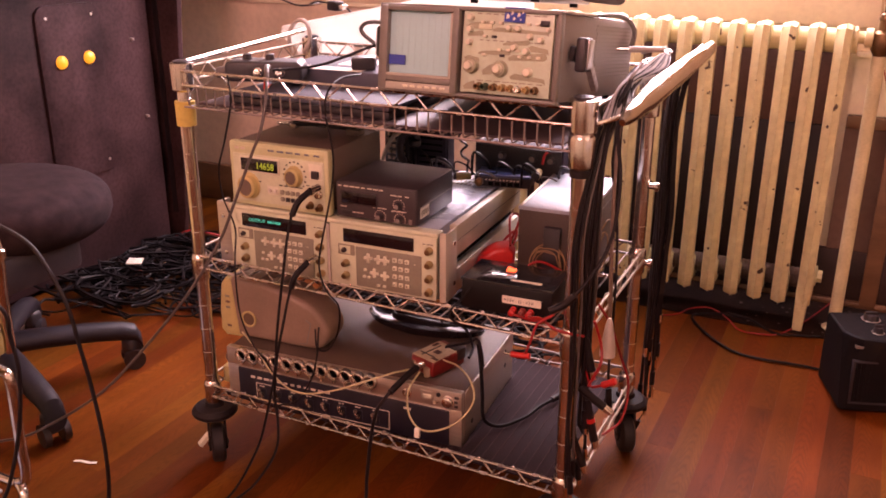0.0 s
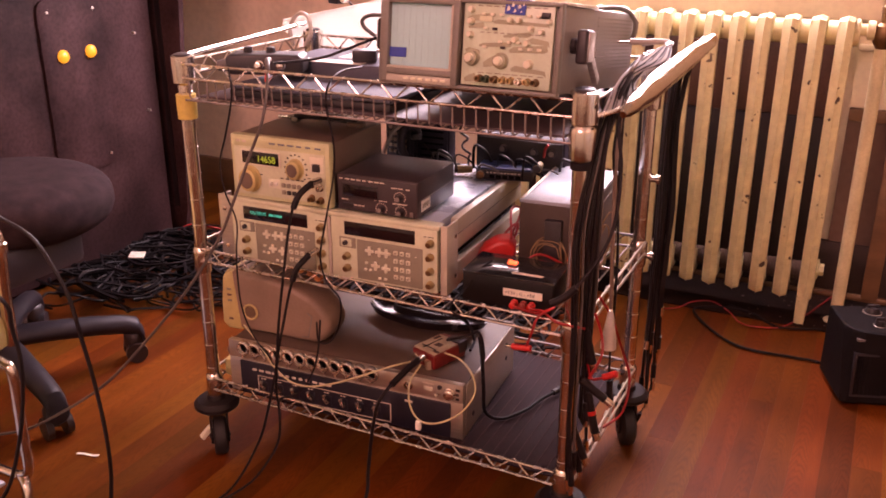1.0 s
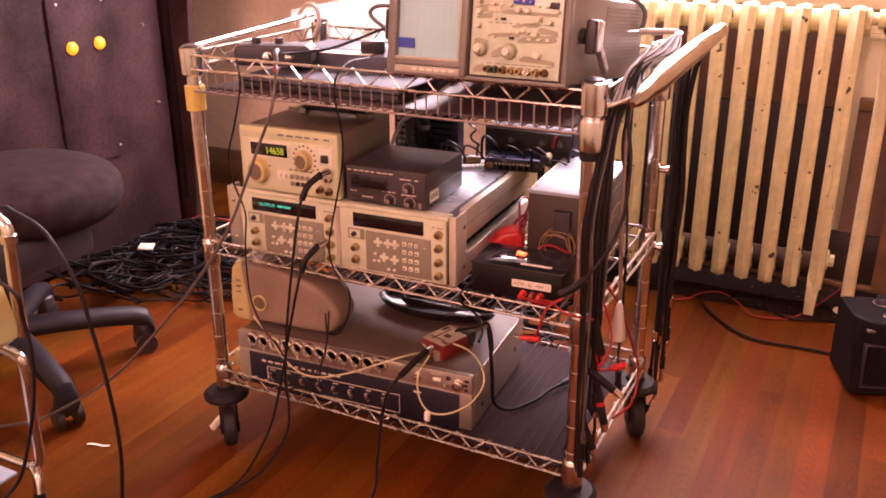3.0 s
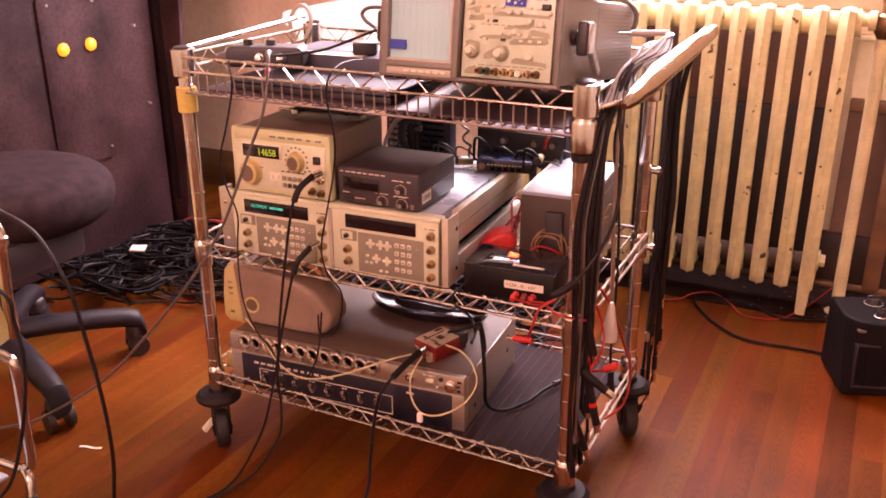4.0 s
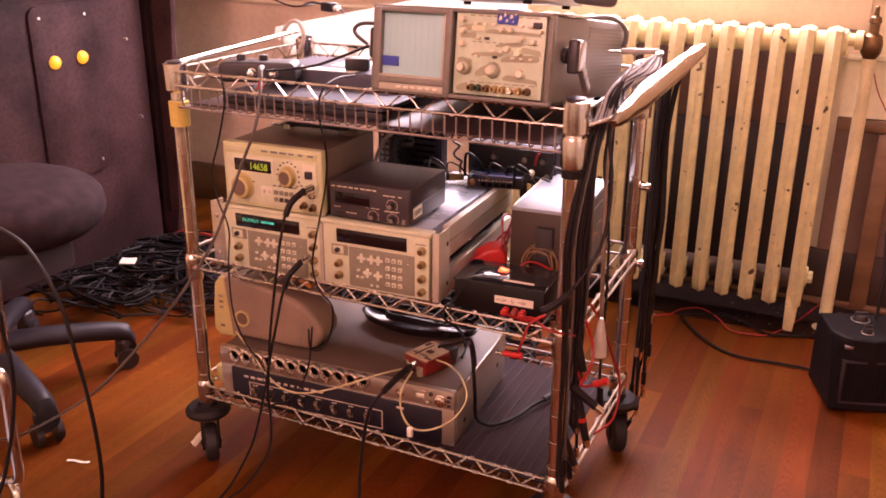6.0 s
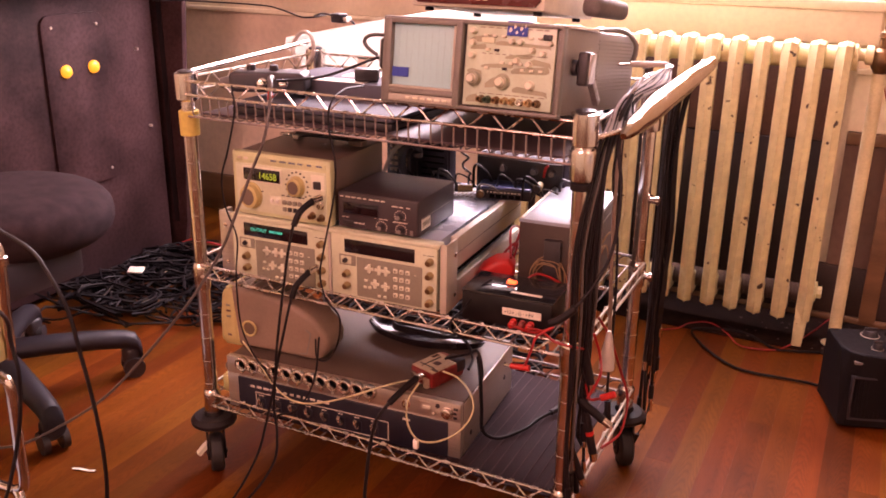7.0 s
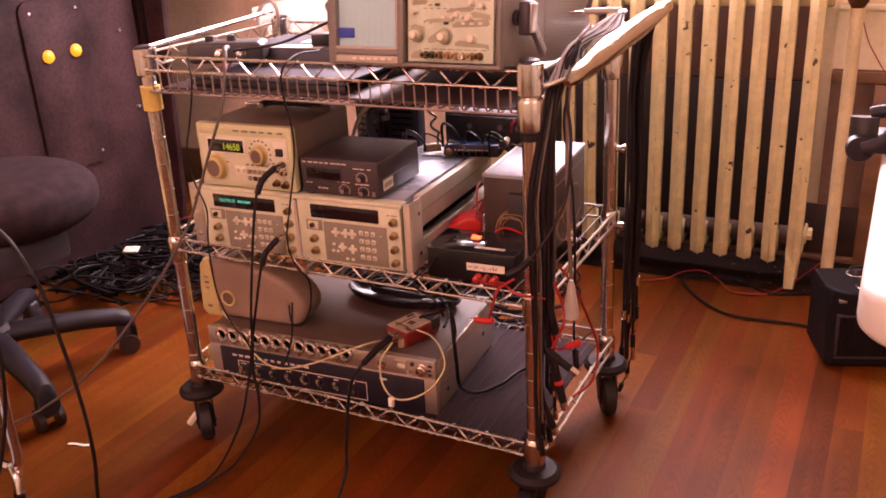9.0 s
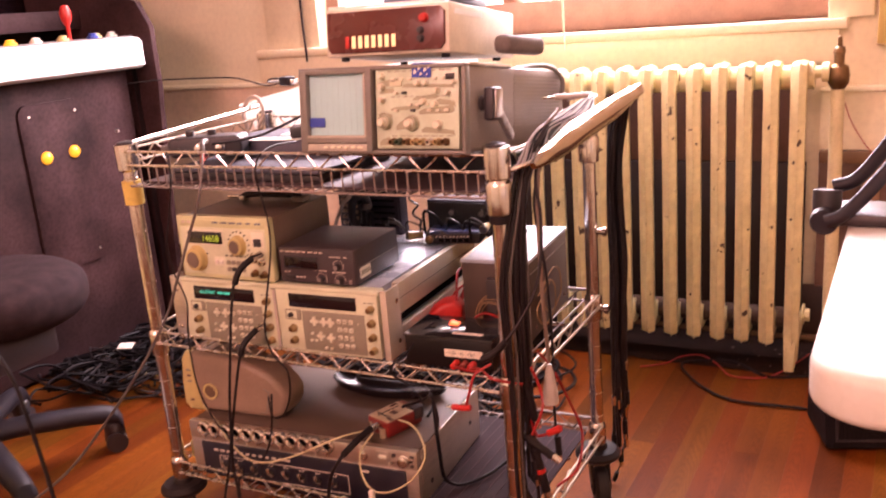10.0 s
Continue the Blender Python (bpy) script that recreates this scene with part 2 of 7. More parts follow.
M_liftblack = mat("grey black nylon", (0.018, 0.014, 0.019), 0.5, spec=0.3, vary=0.12, bump=0.15)
M_greycable = mat("grey cable jacket", (0.10, 0.082, 0.074), 0.42, vary=0.1)
M_creamcable = mat("cream cable jacket", (0.56, 0.49, 0.28), 0.45, vary=0.08)
M_clear = mat("frosted clear sleeve", (0.50, 0.44, 0.38), 0.35, vary=0.08)
M_tabletop = mat("white moulded table plastic", (0.66, 0.63, 0.57), 0.5, vary=0.05, scale=6.0, bump=0.15, fine=130)
M_laptop = mat("grey laptop lid", (0.10, 0.10, 0.125), 0.6, spec=0.2, vary=0.06)
M_sash = mat("pinkish brown window paint", (0.45, 0.26, 0.18), 0.5, vary=0.1)
def translucent(name, col, share):
    m = bpy.data.materials.new(name)
    m.use_nodes = True
    n, l = m.node_tree.nodes, m.node_tree.links
    b = n["Principled BSDF"]
    b.inputs["Base Color"].default_value = (*col, 1)
    b.inputs["Roughness"].default_value = 0.45
    t, x = n.new("ShaderNodeBsdfTranslucent"), n.new("ShaderNodeMixShader")
    t.inputs[0].default_value = (*col, 1)
    x.inputs[0].default_value = share
    l.new(b.outputs[0], x.inputs[1])
    l.new(t.outputs[0], x.inputs[2])
    l.new(x.outputs[0], n["Material Output"].inputs[0])
    return m


M_handlegrey = mat("worn grey handle metal", (0.42, 0.39, 0.38), 0.3, metal=0.6, vary=0.15, scale=60.0)
M_handle = mat("dented bright chrome", (0.54, 0.46, 0.375), 0.17, metal=1.0, vary=0.08, scale=25.0, bump=0.2, fine=30)
M_tolex = mat("black textured vinyl", (0.009, 0.0062, 0.007), 0.65, spec=0.14, vary=0.2, bump=0.5, fine=300)
M_heap = mat("dull black cable jacket", (0.010, 0.0068, 0.0078), 0.55, spec=0.15, vary=0.2)
# Near-black colour stands in for shade inside slots, ports and jack holes.
M_void = mat("cavity shade in colour", (0.004, 0.003, 0.003), 0.9, spec=0.05)
# Analyzer cover: the bluish window reflection is put into the diffuse colour.
M_cover = mat("sheet metal, window sheen in colour", (0.41, 0.46, 0.55), 0.27, metal=0.1, vary=0.08, bump=0.05)
# Darker copy of the shelf wire, coloured for the shade under the instruments.
M_deckshade = mat("deck wire with shade in colour", (0.20, 0.165, 0.15), 0.5, metal=0.7, vary=0.1)
# Basket wire is a darker, rougher copy of the shelf wire, without window glints.
M_basket = mat("dulled basket wire", (0.36, 0.29, 0.26), 0.55, metal=0.6, vary=0.12, scale=40.0)
# Pale colour puts the window sheen onto the leads over the handle.
M_pale = mat("cable jacket, window sheen in colour", (0.40, 0.385, 0.41), 0.35, vary=0.08)
# Side trusses: shelf wire darkened and roughened to lose its window glints.
M_sidewire = mat("dulled side wire", (0.44, 0.36, 0.28), 0.46, metal=0.8, vary=0.12, scale=40.0)
M_floorborder = mat("dark floor border", (0.020, 0.0095, 0.0065), 0.85, vary=0.3, scale=14.0, bump=0.4, fine=120, spec=0.1)
M_gold = mat("bright brass connector", (0.56, 0.41, 0.21), 0.30, metal=1.0, vary=0.1)
M_green_cap = mat("dark green connector ring", (0.03, 0.06, 0.025), 0.4)
M_gloss = mat("glossy black moulded dish", (0.018, 0.013, 0.016), 0.22, vary=0.15)
M_rail = mat("cream anodised rail", (0.56, 0.50, 0.40), 0.38, metal=0.3, vary=0.06)
M_nickel = mat("satin nickel", (0.70, 0.64, 0.56), 0.20, metal=0.9, vary=0.08, scale=40.0)
M_bin = translucent("translucent white plastic", (0.86, 0.84, 0.80), 0.6)
M_glow = mat("overcast daylight backdrop", (0.9, 0.9, 0.9), 1.0, vary=0.0, emit=(1.0, 0.93, 0.84), power=5.0)


# ---- mesh helpers ----
def box(bm, x0, x1, y0, y1, z0, z1, bev=0.0, seg=2):
    r = bmesh.ops.create_cube(bm, size=1.0)
    vs = r["verts"]
    bmesh.ops.scale(bm, vec=(x1 - x0, y1 - y0, z1 - z0), verts=vs)
    bmesh.ops.translate(bm, vec=((x0 + x1) / 2, (y0 + y1) / 2, (z0 + z1) / 2), verts=vs)
    if bev:
        es = list({e for v in vs for e in v.link_edges})
        bmesh.ops.bevel(bm, geom=es, offset=bev, segments=seg, profile=0.5, affect="EDGES", clamp_overlap=True)
    return bm


def cyl(bm, p, q, r, r2=None, n=14, cap=True):
    p, q = Vector(p), Vector(q)
    d = q - p
    m = Matrix.Translation((p + q) / 2) @ d.to_track_quat("Z", "Y").to_matrix().to_4x4()
    bmesh.ops.create_cone(bm, cap_ends=cap, segments=n, radius1=r, radius2=r if r2 is None else r2, depth=d.length, matrix=m)
    return bm


def lathe(bm, c, prof, n=20, axis="z"):
    """prof: (radius, height) pairs from c along the axis."""
    rings = []
    for r, h in prof:
        ring = []
        for k in range(n):
            a = 2 * math.pi * k / n
            u, v = r * math.cos(a), r * math.sin(a)
            p = {"z": (u, v, h), "y": (u, h, v), "x": (h, u, v)}[axis]
            ring.append(bm.verts.new((c[0] + p[0], c[1] + p[1], c[2] + p[2])))
        rings.append(ring)
    for a, b in zip(rings, rings[1:]):
        for k in range(n):
            bm.faces.new((a[k], a[(k + 1) % n], b[(k + 1) % n], b[k]))
    for ring in (rings[0], rings[-1]):
        if len({tuple(v.co) for v in ring}) > 2:
            bm.faces.new(ring)
    bmesh.ops.recalc_face_normals(bm, faces=bm.faces[:])
    return bm


def smooth_path(pts, per=6):
    pts = [Vector(p) for p in pts]
    if len(pts) < 3:
        return pts
    out = []
    ext = [pts[0] * 2 - pts[1]] + pts + [pts[-1] * 2 - pts[-2]]
    for i in range(1, len(ext) - 2):
        a, b, c, d = ext[i - 1:i + 3]
        for k in range(per):
            t = k / per
            out.append(0.5 * ((2 * b) + (c - a) * t + (2 * a - 5 * b + 4 * c - d) * t * t + (3 * b - a - 3 * c + d) * t ** 3))
    out.append(pts[-1])
    return out


def tube(bm, pts, r, n=7, per=6, smooth=True, closed=False):
    path = smooth_path(pts, per) if smooth else [Vector(p) for p in pts]
    rings, up = [], Vector((0.13, 0.27, 0.95)).normalized()
    for i, p in enumerate(path):
        d = (path[min(i + 1, len(path) - 1)] - path[max(i - 1, 0)]).normalized()
        u = up - d * up.dot(d)
        if u.length < 1e-3:
            u = Vector((1, 0, 0)) - d * d.x
        u.normalize()
        up = u
        w = d.cross(u)
        rings.append([bm.verts.new(p + r * (math.cos(2 * math.pi * k / n) * u + math.sin(2 * math.pi * k / n) * w)) for k in range(n)])
    for a, b in zip(rings, rings[1:]):
        for k in range(n):
            bm.faces.new((a[k], a[(k + 1) % n], b[(k + 1) % n], b[k]))
    if closed:
        a, b = rings[-1], rings[0]
        for k in range(n):
            bm.faces.new((a[k], a[(k + 1) % n], b[(k + 1) % n], b[k]))
    else:
        bm.faces.new(rings[0])
        bm.faces.new(rings[-1])
    bmesh.ops.recalc_face_normals(bm, faces=bm.faces[:])
    return bm


def prism(bm, outline, y0, y1, bev=0.0, seg=2):
    """outline in x and z, drawn out along y."""
    a = [bm.verts.new((x, y0, z)) for x, z in outline]
    b = [bm.verts.new((x, y1, z)) for x, z in outline]
    f = [bm.faces.new(a), bm.faces.new(b)]
    for k in range(len(a)):
        f.append(bm.faces.new((a[k], a[(k + 1) % len(a)], b[(k + 1) % len(a)], b[k])))
    bmesh.ops.recalc_face_normals(bm, faces=f)
    if bev:
        es = [e for e in f[0].edges] + [e for e in f[1].edges]
        bmesh.ops.bevel(bm, geom=es, offset=bev, segments=seg, profile=0.5, affect="EDGES", clamp_overlap=True)
    return bm


def prism_x(outline, x0, x1):
    """outline in y and z, drawn out along x."""
    bm = bmesh.new()
    a = [bm.verts.new((x0, y, z)) for y, z in outline]
    b = [bm.verts.new((x1, y, z)) for y, z in outline]
    f = [bm.faces.new(a), bm.faces.new(b)]
    for k in range(len(a)):
        f.append(bm.faces.new((a[k], a[(k + 1) % len(a)], b[(k + 1) % len(a)], b[k])))
    bmesh.ops.recalc_face_normals(bm, faces=f)
    bmesh.ops.bevel(bm, geom=list(f[1].edges), offset=0.002, segments=2, profile=0.5, affect="EDGES", clamp_overlap=True)
    return bm


def rounded(x0, x1, z0, z1, r, n=5):
    out = []
    for cx, cz, a0 in ((x1 - r, z1 - r, 0), (x0 + r, z1 - r, 90), (x0 + r, z0 + r, 180), (x1 - r, z0 + r, 270)):
        for k in range(n + 1):
            a = radians(a0 + 90 * k / n)
            out.append((cx + r * math.cos(a), cz + r * math.sin(a)))
    return out


def B(*a, **k):
    return box(bmesh.new(), *a, **k)


def C(*a, **k):
    return cyl(bmesh.new(), *a, **k)


def T(*a, **k):
    return tube(bmesh.new(), *a, **k)


def mesh_of(name, bm, material, smooth=True):
    me = bpy.data.meshes.new(name)
    bm.normal_update()
    bm.to_mesh(me)
    bm.free()
    me.materials.append(material)
    if smooth:
        me.polygons.foreach_set("use_smooth", [True] * len(me.polygons))
        me.set_sharp_from_angle(angle=radians(38))
    return me


def thing(name, loc=(0, 0, 0), rz=0, rx=0, ry=0, label="", category="", group="", kind=""):
    ob = new(name)
    ob.empty_display_size = 0.02
    ob.matrix_world = pose(*loc, rx, ry, rz)
    return tagged(ob, label, category, group, kind)


def part(name, bm, material, parent, label="", smooth=True):
    ob = new(name, mesh_of(name, bm, material, smooth))
    ob.parent = parent
    return tagged(ob, label)


def share(name, me, parent, m=None):
    ob = new(name, me)
    ob.parent = parent
    ob.matrix_basis = m or Matrix()
    return ob


def solo(name, bm, material, label, category, group="", kind="", smooth=True):
    ob = new(name, mesh_of(name, bm, material, smooth))
    return tagged(ob, label, category, group, kind)


def letters(name, text, size, m, material, parent, depth=0.0003, label=""):
    cu = bpy.data.curves.new(name, "FONT")
    cu.body, cu.size, cu.extrude = text, size, depth
    tmp = bpy.data.objects.new(name, cu)
    scene.collection.objects.link(tmp)
    bpy.context.view_layer.update()
    me = bpy.data.meshes.new_from_object(tmp.evaluated_get(bpy.context.evaluated_depsgraph_get()))
    bpy.data.objects.remove(tmp)
    me.materials.clear()
    me.materials.append(material)
    ob = new(name, me)
    ob.parent = parent
    ob.matrix_basis = m
    return tagged(ob, label)


def bars(parent, x0, x1, y, z, n, h, material, name="legend", seed=1):
    """A row of small printed bars on a front face at y."""
    rnd = random.Random(seed)
    w = (x1 - x0) / n
    for k in range(n):
        a = x0 + k * w
        part(name, B(a, a + w * rnd.uniform(0.5, 0.85), y - 0.0004, y + 0.0006, z, z + h), material, parent)


def knob(parent, x, y, z, r, d, material, name="knob", cap=None):
    """A turned knob on a front face at y, standing out by d."""
    bm = bmesh.new()
    lathe(bm, (x, y, z), [(r * 1.12, 0.0005), (r * 1.12, -d * 0.15), (r, -d * 0.2), (r * 0.94, -d * 0.9), (r * 0.8, -d)], 18, "y")
    ob = part(name, bm, material, parent)
    if cap:
        part("cap", lathe(bmesh.new(), (x, y, z), [(r * 0.72, -d * 0.95), (r * 0.7, -d - 0.0008)], 16, "y"), cap, ob)
    return ob


# ---- the room ----
XW, XE, YS, YN, ZC = -1.95, 3.0, -3.4, 1.45, 3.10


def wall_boxes(name, boxes, material, label):
    bm = bmesh.new()
    for b in boxes:
        box(bm, *b)
    return solo(name, bm, material, label, "wall", kind="structure", smooth=False)


WX0, WX1, WZ0, WZ1 = -0.545, 1.07, 0.905, 2.32
wall_boxes("wall_north", [(XW, XE, YN, YN + 0.16, 0.0, WZ0), (XW, XE, YN, YN + 0.16, WZ1, ZC),
                          (XW, WX0, YN, YN + 0.16, WZ0, WZ1), (WX1, XE, YN, YN + 0.16, WZ0, WZ1)],
           M_plaster, "cream painted plaster wall with a wide window")
wall_boxes("wall_west", [(XW - 0.15, XW, YS - 0.15, YN + 0.16, 0, ZC)], M_plaster, "cream painted plaster wall behind the cabinet")
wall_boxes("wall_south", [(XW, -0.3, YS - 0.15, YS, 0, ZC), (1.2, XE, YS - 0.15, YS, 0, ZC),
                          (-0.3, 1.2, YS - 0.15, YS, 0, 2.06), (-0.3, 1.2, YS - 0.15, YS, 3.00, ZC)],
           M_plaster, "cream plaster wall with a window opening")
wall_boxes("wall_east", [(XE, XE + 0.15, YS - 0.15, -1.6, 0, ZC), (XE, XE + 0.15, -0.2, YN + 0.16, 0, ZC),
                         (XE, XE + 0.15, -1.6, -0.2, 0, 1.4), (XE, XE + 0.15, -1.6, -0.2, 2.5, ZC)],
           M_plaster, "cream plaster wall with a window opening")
solo("ceiling", B(XW - 0.15, XE + 0.15, YS - 0.15, YN + 0.16, ZC, ZC + 0.12), M_ceil, "plain off-white ceiling", "ceiling", kind="structure", smooth=False)
solo("backdrop", B(XW - 2, XE + 2, YN + 1.6, YN + 1.65, 0.2, 4.0), M_glow, "bright overcast daylight outside the window", "sky", kind="structure")

# panelling, ledge, rails and baseboard along the north wall
solo("wall_panel", B(XW, -0.02, YN - 0.014, YN, 0.15, 0.775), M_tan, "tan painted lower wall panelling", "panelling", kind="structure")
solo("wall_panel", B(1.06, XE, YN - 0.014, YN, 0.556, 0.712), M_plaster, "cream painted panel under the ledge", "panelling", kind="structure")
solo("wall_panel", B(1.06, XE, YN - 0.014, YN, 0.13, 0.518), M_brown, "brown painted lower wall panelling", "panelling", kind="structure")
solo("trim", box(B(XW, -0.02, YN - 0.026, YN, 0.775, 0.791, bev=0.003), 1.06, XE, YN - 0.026, YN, 0.712, 0.727, bev=0.003), M_plaster, "narrow cream painted ledge moulding", "moulding", kind="structure")
solo("trim", B(1.06, XE, YN - 0.028, YN, 0.520, 0.554, bev=0.004), M_trim, "brown stained wooden wall rail", "wall rail", kind="structure")
solo("baseboard", B(XW, 0.10, YN - 0.022, YN, 0.0, 0.148, bev=0.005), M_trim, "dark brown stained baseboard", "baseboard", kind="structure")
# Baseboard from x = 0.10 on is near-black instead of stained brown.
solo("baseboard", B(0.10, XE, YN - 0.022, YN, 0.0, 0.165, bev=0.005), mat("near-black baseboard paint", (0.050, 0.023, 0.016), 0.6, vary=0.25, scale=7.0, bump=0.15), "near-black baseboard beside the radiator", "baseboard", kind="structure")
solo("trim", B(0.10, XE, YN - 0.040, YN - 0.0225, 0.0, 0.020, bev=0.006), M_trim, "brown shoe moulding along the baseboard", "trim", kind="structure")
# Thin near-black sheet over the boards, from the moulding to the radiator front.
solo("floor_border", B(-0.05, 1.75, 1.153, YN - 0.041, 0.0005, 0.0035, bev=0.001), M_floorborder, "thin dark strip laid on the floor under the radiator", "floor", kind="structure")
solo("trim", B(1.17, 1.215, YN - 0.04, YN - 0.03, 0.0, 0.520, bev=0.003), M_trim, "brown wooden upright strip on the wall", "trim", kind="structure")
# Boards behind the radiator: near-black below the rail height, red-brown above.
solo("wall_panel", B(0.10, 1.030, YN - 0.05, YN - 0.024, 0.022, 0.525, bev=0.003), M_darkboard, "near-black board behind the radiator", "panelling", kind="structure")

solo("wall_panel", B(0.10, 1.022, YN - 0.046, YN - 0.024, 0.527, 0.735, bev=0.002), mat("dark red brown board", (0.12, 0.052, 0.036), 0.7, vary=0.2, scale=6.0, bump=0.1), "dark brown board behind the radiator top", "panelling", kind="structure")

win = thing("window_1", (0, 0, 0), label="wide bright window with cream sill and pinkish sash", category="window", kind="structure")
part("window_sill", B(WX0 - 0.275, WX1 + 0.05, YN - 0.045, YN + 0.10, WZ0 - 0.028, WZ0, bev=0.006), M_plaster, win)
part("apron", B(WX0 - 0.275, WX1 + 0.03, YN - 0.032, YN, WZ0 - 0.115, WZ0 - 0.028, bev=0.004), M_plaster, win)
part("casing", B(WX0 - 0.24, WX0 - 0.085, YN - 0.012, YN, WZ0, WZ1 + 0.1, bev=0.004), M_plaster, win)
part("casing", B(WX0 - 0.085, WX0, YN - 0.030, YN, WZ0, WZ1 + 0.1, bev=0.006), M_plaster, win)
part("casing", B(WX1, WX1 + 0.11, YN - 0.025, YN, WZ0, WZ1 + 0.1, bev=0.004), M_plaster, win)
part("lower_rail", B(WX0, WX1, YN + 0.03, YN + 0.075, WZ0, WZ0 + 0.10, bev=0.004), M_sash, win)
part("meeting_rail", B(WX0, WX1, YN + 0.03, YN + 0.075, 1.66, 1.70, bev=0.004), M_sash, win)
for a, b in ((WX0, WX0 + 0.05), (0.12, 0.18), (WX1 - 0.05, WX1)):
    part("stile", B(a, b, YN + 0.03, YN + 0.075, WZ0 + 0.10, WZ1, bev=0.004), M_sash, win)


solo("window_cord", T([(WX0 - 0.050, YN - 0.04, 2.1), (WX0 - 0.048, YN - 0.045, 1.4), (WX0 - 0.054, YN - 0.045, 1.05), (WX0 - 0.044, YN - 0.055, 0.86)], 0.004, n=8), M_rubber, "thin black cord hanging down the window casing", "cord")
solo("window_cord", C((0.36, YN - 0.08, 0.86), (0.36, YN - 0.08, 2.2), 0.0035, n=8), M_plaster, "thin pale blind cord hanging before the window", "cord")
solo("trim", B(1.19, 1.30, YN - 0.05, YN, 0.835, 2.1, bev=0.004), mat("yellowed pine casing", (0.62, 0.46, 0.16), 0.5, vary=0.12, scale=8.0, stretch=(3, 3, 0.4)), "yellowed wooden casing strip on the wall", "trim", kind="structure")


# ---- the radiator ----
def radiator():
    t = thing("radiator", (0.0, 0.0, 0.0), label="cream enamelled cast-iron column radiator with chipped paint", category="radiator")
    bm = bmesh.new()
    column = [(0.0, 0.104), (0.010, 0.072), (0.030, 0.068), (0.040, 0.10), (0.040, 0.78), (0.034, 0.815), (0.012, 0.813), (0.0, 0.785)]
    shapes = [(column, 0.020, 0.457),
              ([(0.004, 0.772), (0.004, 0.79), (0.014, 0.811), (0.040, 0.819), (0.090, 0.817), (0.112, 0.802), (0.118, 0.775), (0.106, 0.748), (0.064, 0.738), (0.022, 0.748)], 0.064, 0.78),
              ([(0.004, 0.118), (0.018, 0.088), (0.04, 0.082), (0.09, 0.082), (0.112, 0.092), (0.118, 0.125), (0.106, 0.152), (0.064, 0.162), (0.022, 0.152)], 0.064, 0.12)]
    for prof, cy, cz in shapes:
        rings = []
        for x, inset in ((-0.0185, 0.0150), (-0.0165, 0.0105), (0.0, 0.0030), (0.0025, 0.0), (0.0050, 0.0030), (0.0175, 0.0090), (0.0195, 0.0140)):
            ring = []
            for y, z in prof:
                dy = inset if y < cy else -inset
                dz = inset * 0.9 if z < cz else -inset * 0.55
                ring.append(bm.verts.new((x, y + dy, z + dz)))
            rings.append(ring)
        k = len(prof)
        for a, b in zip(rings, rings[1:]):
            for i in range(k):
                bm.faces.new((a[i], a[(i + 1) % k], b[(i + 1) % k], b[i]))
        bm.faces.new(rings[0]), bm.faces.new(rings[-1])
    cyl(bm, (-0.03175, 0.080, 0.774), (0.03175, 0.080, 0.774), 0.030, n=20)
    bmesh.ops.recalc_face_normals(bm, faces=bm.faces[:])
    me = mesh_of("section", bm, M_rad)
    for i in range(14):
        share("section", me, t, pose(1.030 - 0.0635 * i, 1.160, 0))
    # Lower connecting tube is coloured dark brown for the shade between the columns.
    nip = mesh_of("nipple", lathe(bmesh.new(), (-0.03175, 0.080, 0.132), [(0.028, 0.0), (0.028, 0.030), (0.0265, 0.0305), (0.0265, 0.033), (0.028, 0.0335), (0.028, 0.0635)], 14, "x"), M_tubeshade)
    for i in range(13):
        share("nipple", nip, t, pose(1.027 - 0.0635 * (i + 0.5), 1.160, 0))
    for x in (1.027, 1.027 - 13 * 0.0635):
        f = bmesh.new()
        prism(f, [(-0.015, 0.0), (0.010, 0.0), (0.016, 0.12), (-0.018, 0.12)], 0.01, 0.05, 0.004)
        bmesh.ops.translate(f, vec=(x + 0.002, 1.160, 0), verts=f.verts[:])
        part("foot", f, M_rad, t)
        f = bmesh.new()
        prism(f, [(-0.015, 0.0), (0.010, 0.0), (0.016, 0.12), (-0.018, 0.12)], 0.08, 0.11, 0.004)
        bmesh.ops.translate(f, vec=(x + 0.002, 1.160, 0), verts=f.verts[:])
        part("foot", f, M_rad, t)
    part("plug", lathe(bmesh.new(), (1.046, 1.265, 0.135), [(0.030, 0.0), (0.030, 0.006), (0.018, 0.008), (0.018, 0.020), (0.0, 0.021)], 8, "x"), M_rad, t, "cream painted hexagonal plug")
    part("tie_rod", C((0.19, 1.348, 0.735), (1.05, 1.348, 0.735), 0.005, n=8), M_brown, t)
    # riser pipe with its valve
    part("union", lathe(bmesh.new(), (1.046, 1.235, 0.785), [(0.026, 0.0), (0.026, 0.012), (0.015, 0.014), (0.015, 0.03), (0.024, 0.032), (0.024, 0.048), (0.013, 0.05), (0.013, 0.070)], 12, "x"), M_rad, t)
    v = part("valve", lathe(bmesh.new(), (1.115, 1.235, 0.742), [(0.015, 0.0), (0.024, 0.015), (0.026, 0.035), (0.022, 0.055), (0.012, 0.062), (0.012, 0.085), (0.015, 0.088), (0.013, 0.10), (0.006, 0.104), (0.005, 0.125), (0.0, 0.13)], 14), M_brass, t, "tarnished brass radiator valve")
    part("riser_pipe", lathe(bmesh.new(), (1.115, 1.235, 0.0), [(0.03, 0.0), (0.03, 0.006), (0.0165, 0.008), (0.0165, 0.742)], 16), M_pipe, t)
    return t


radiator()

# ---- the wire cart ----
CW, CD = 0.748, 0.413
cart = thing("utility_cart", (0, 0, 0), label="chrome wire rolling cart with three shelves and push handle", category="cart")


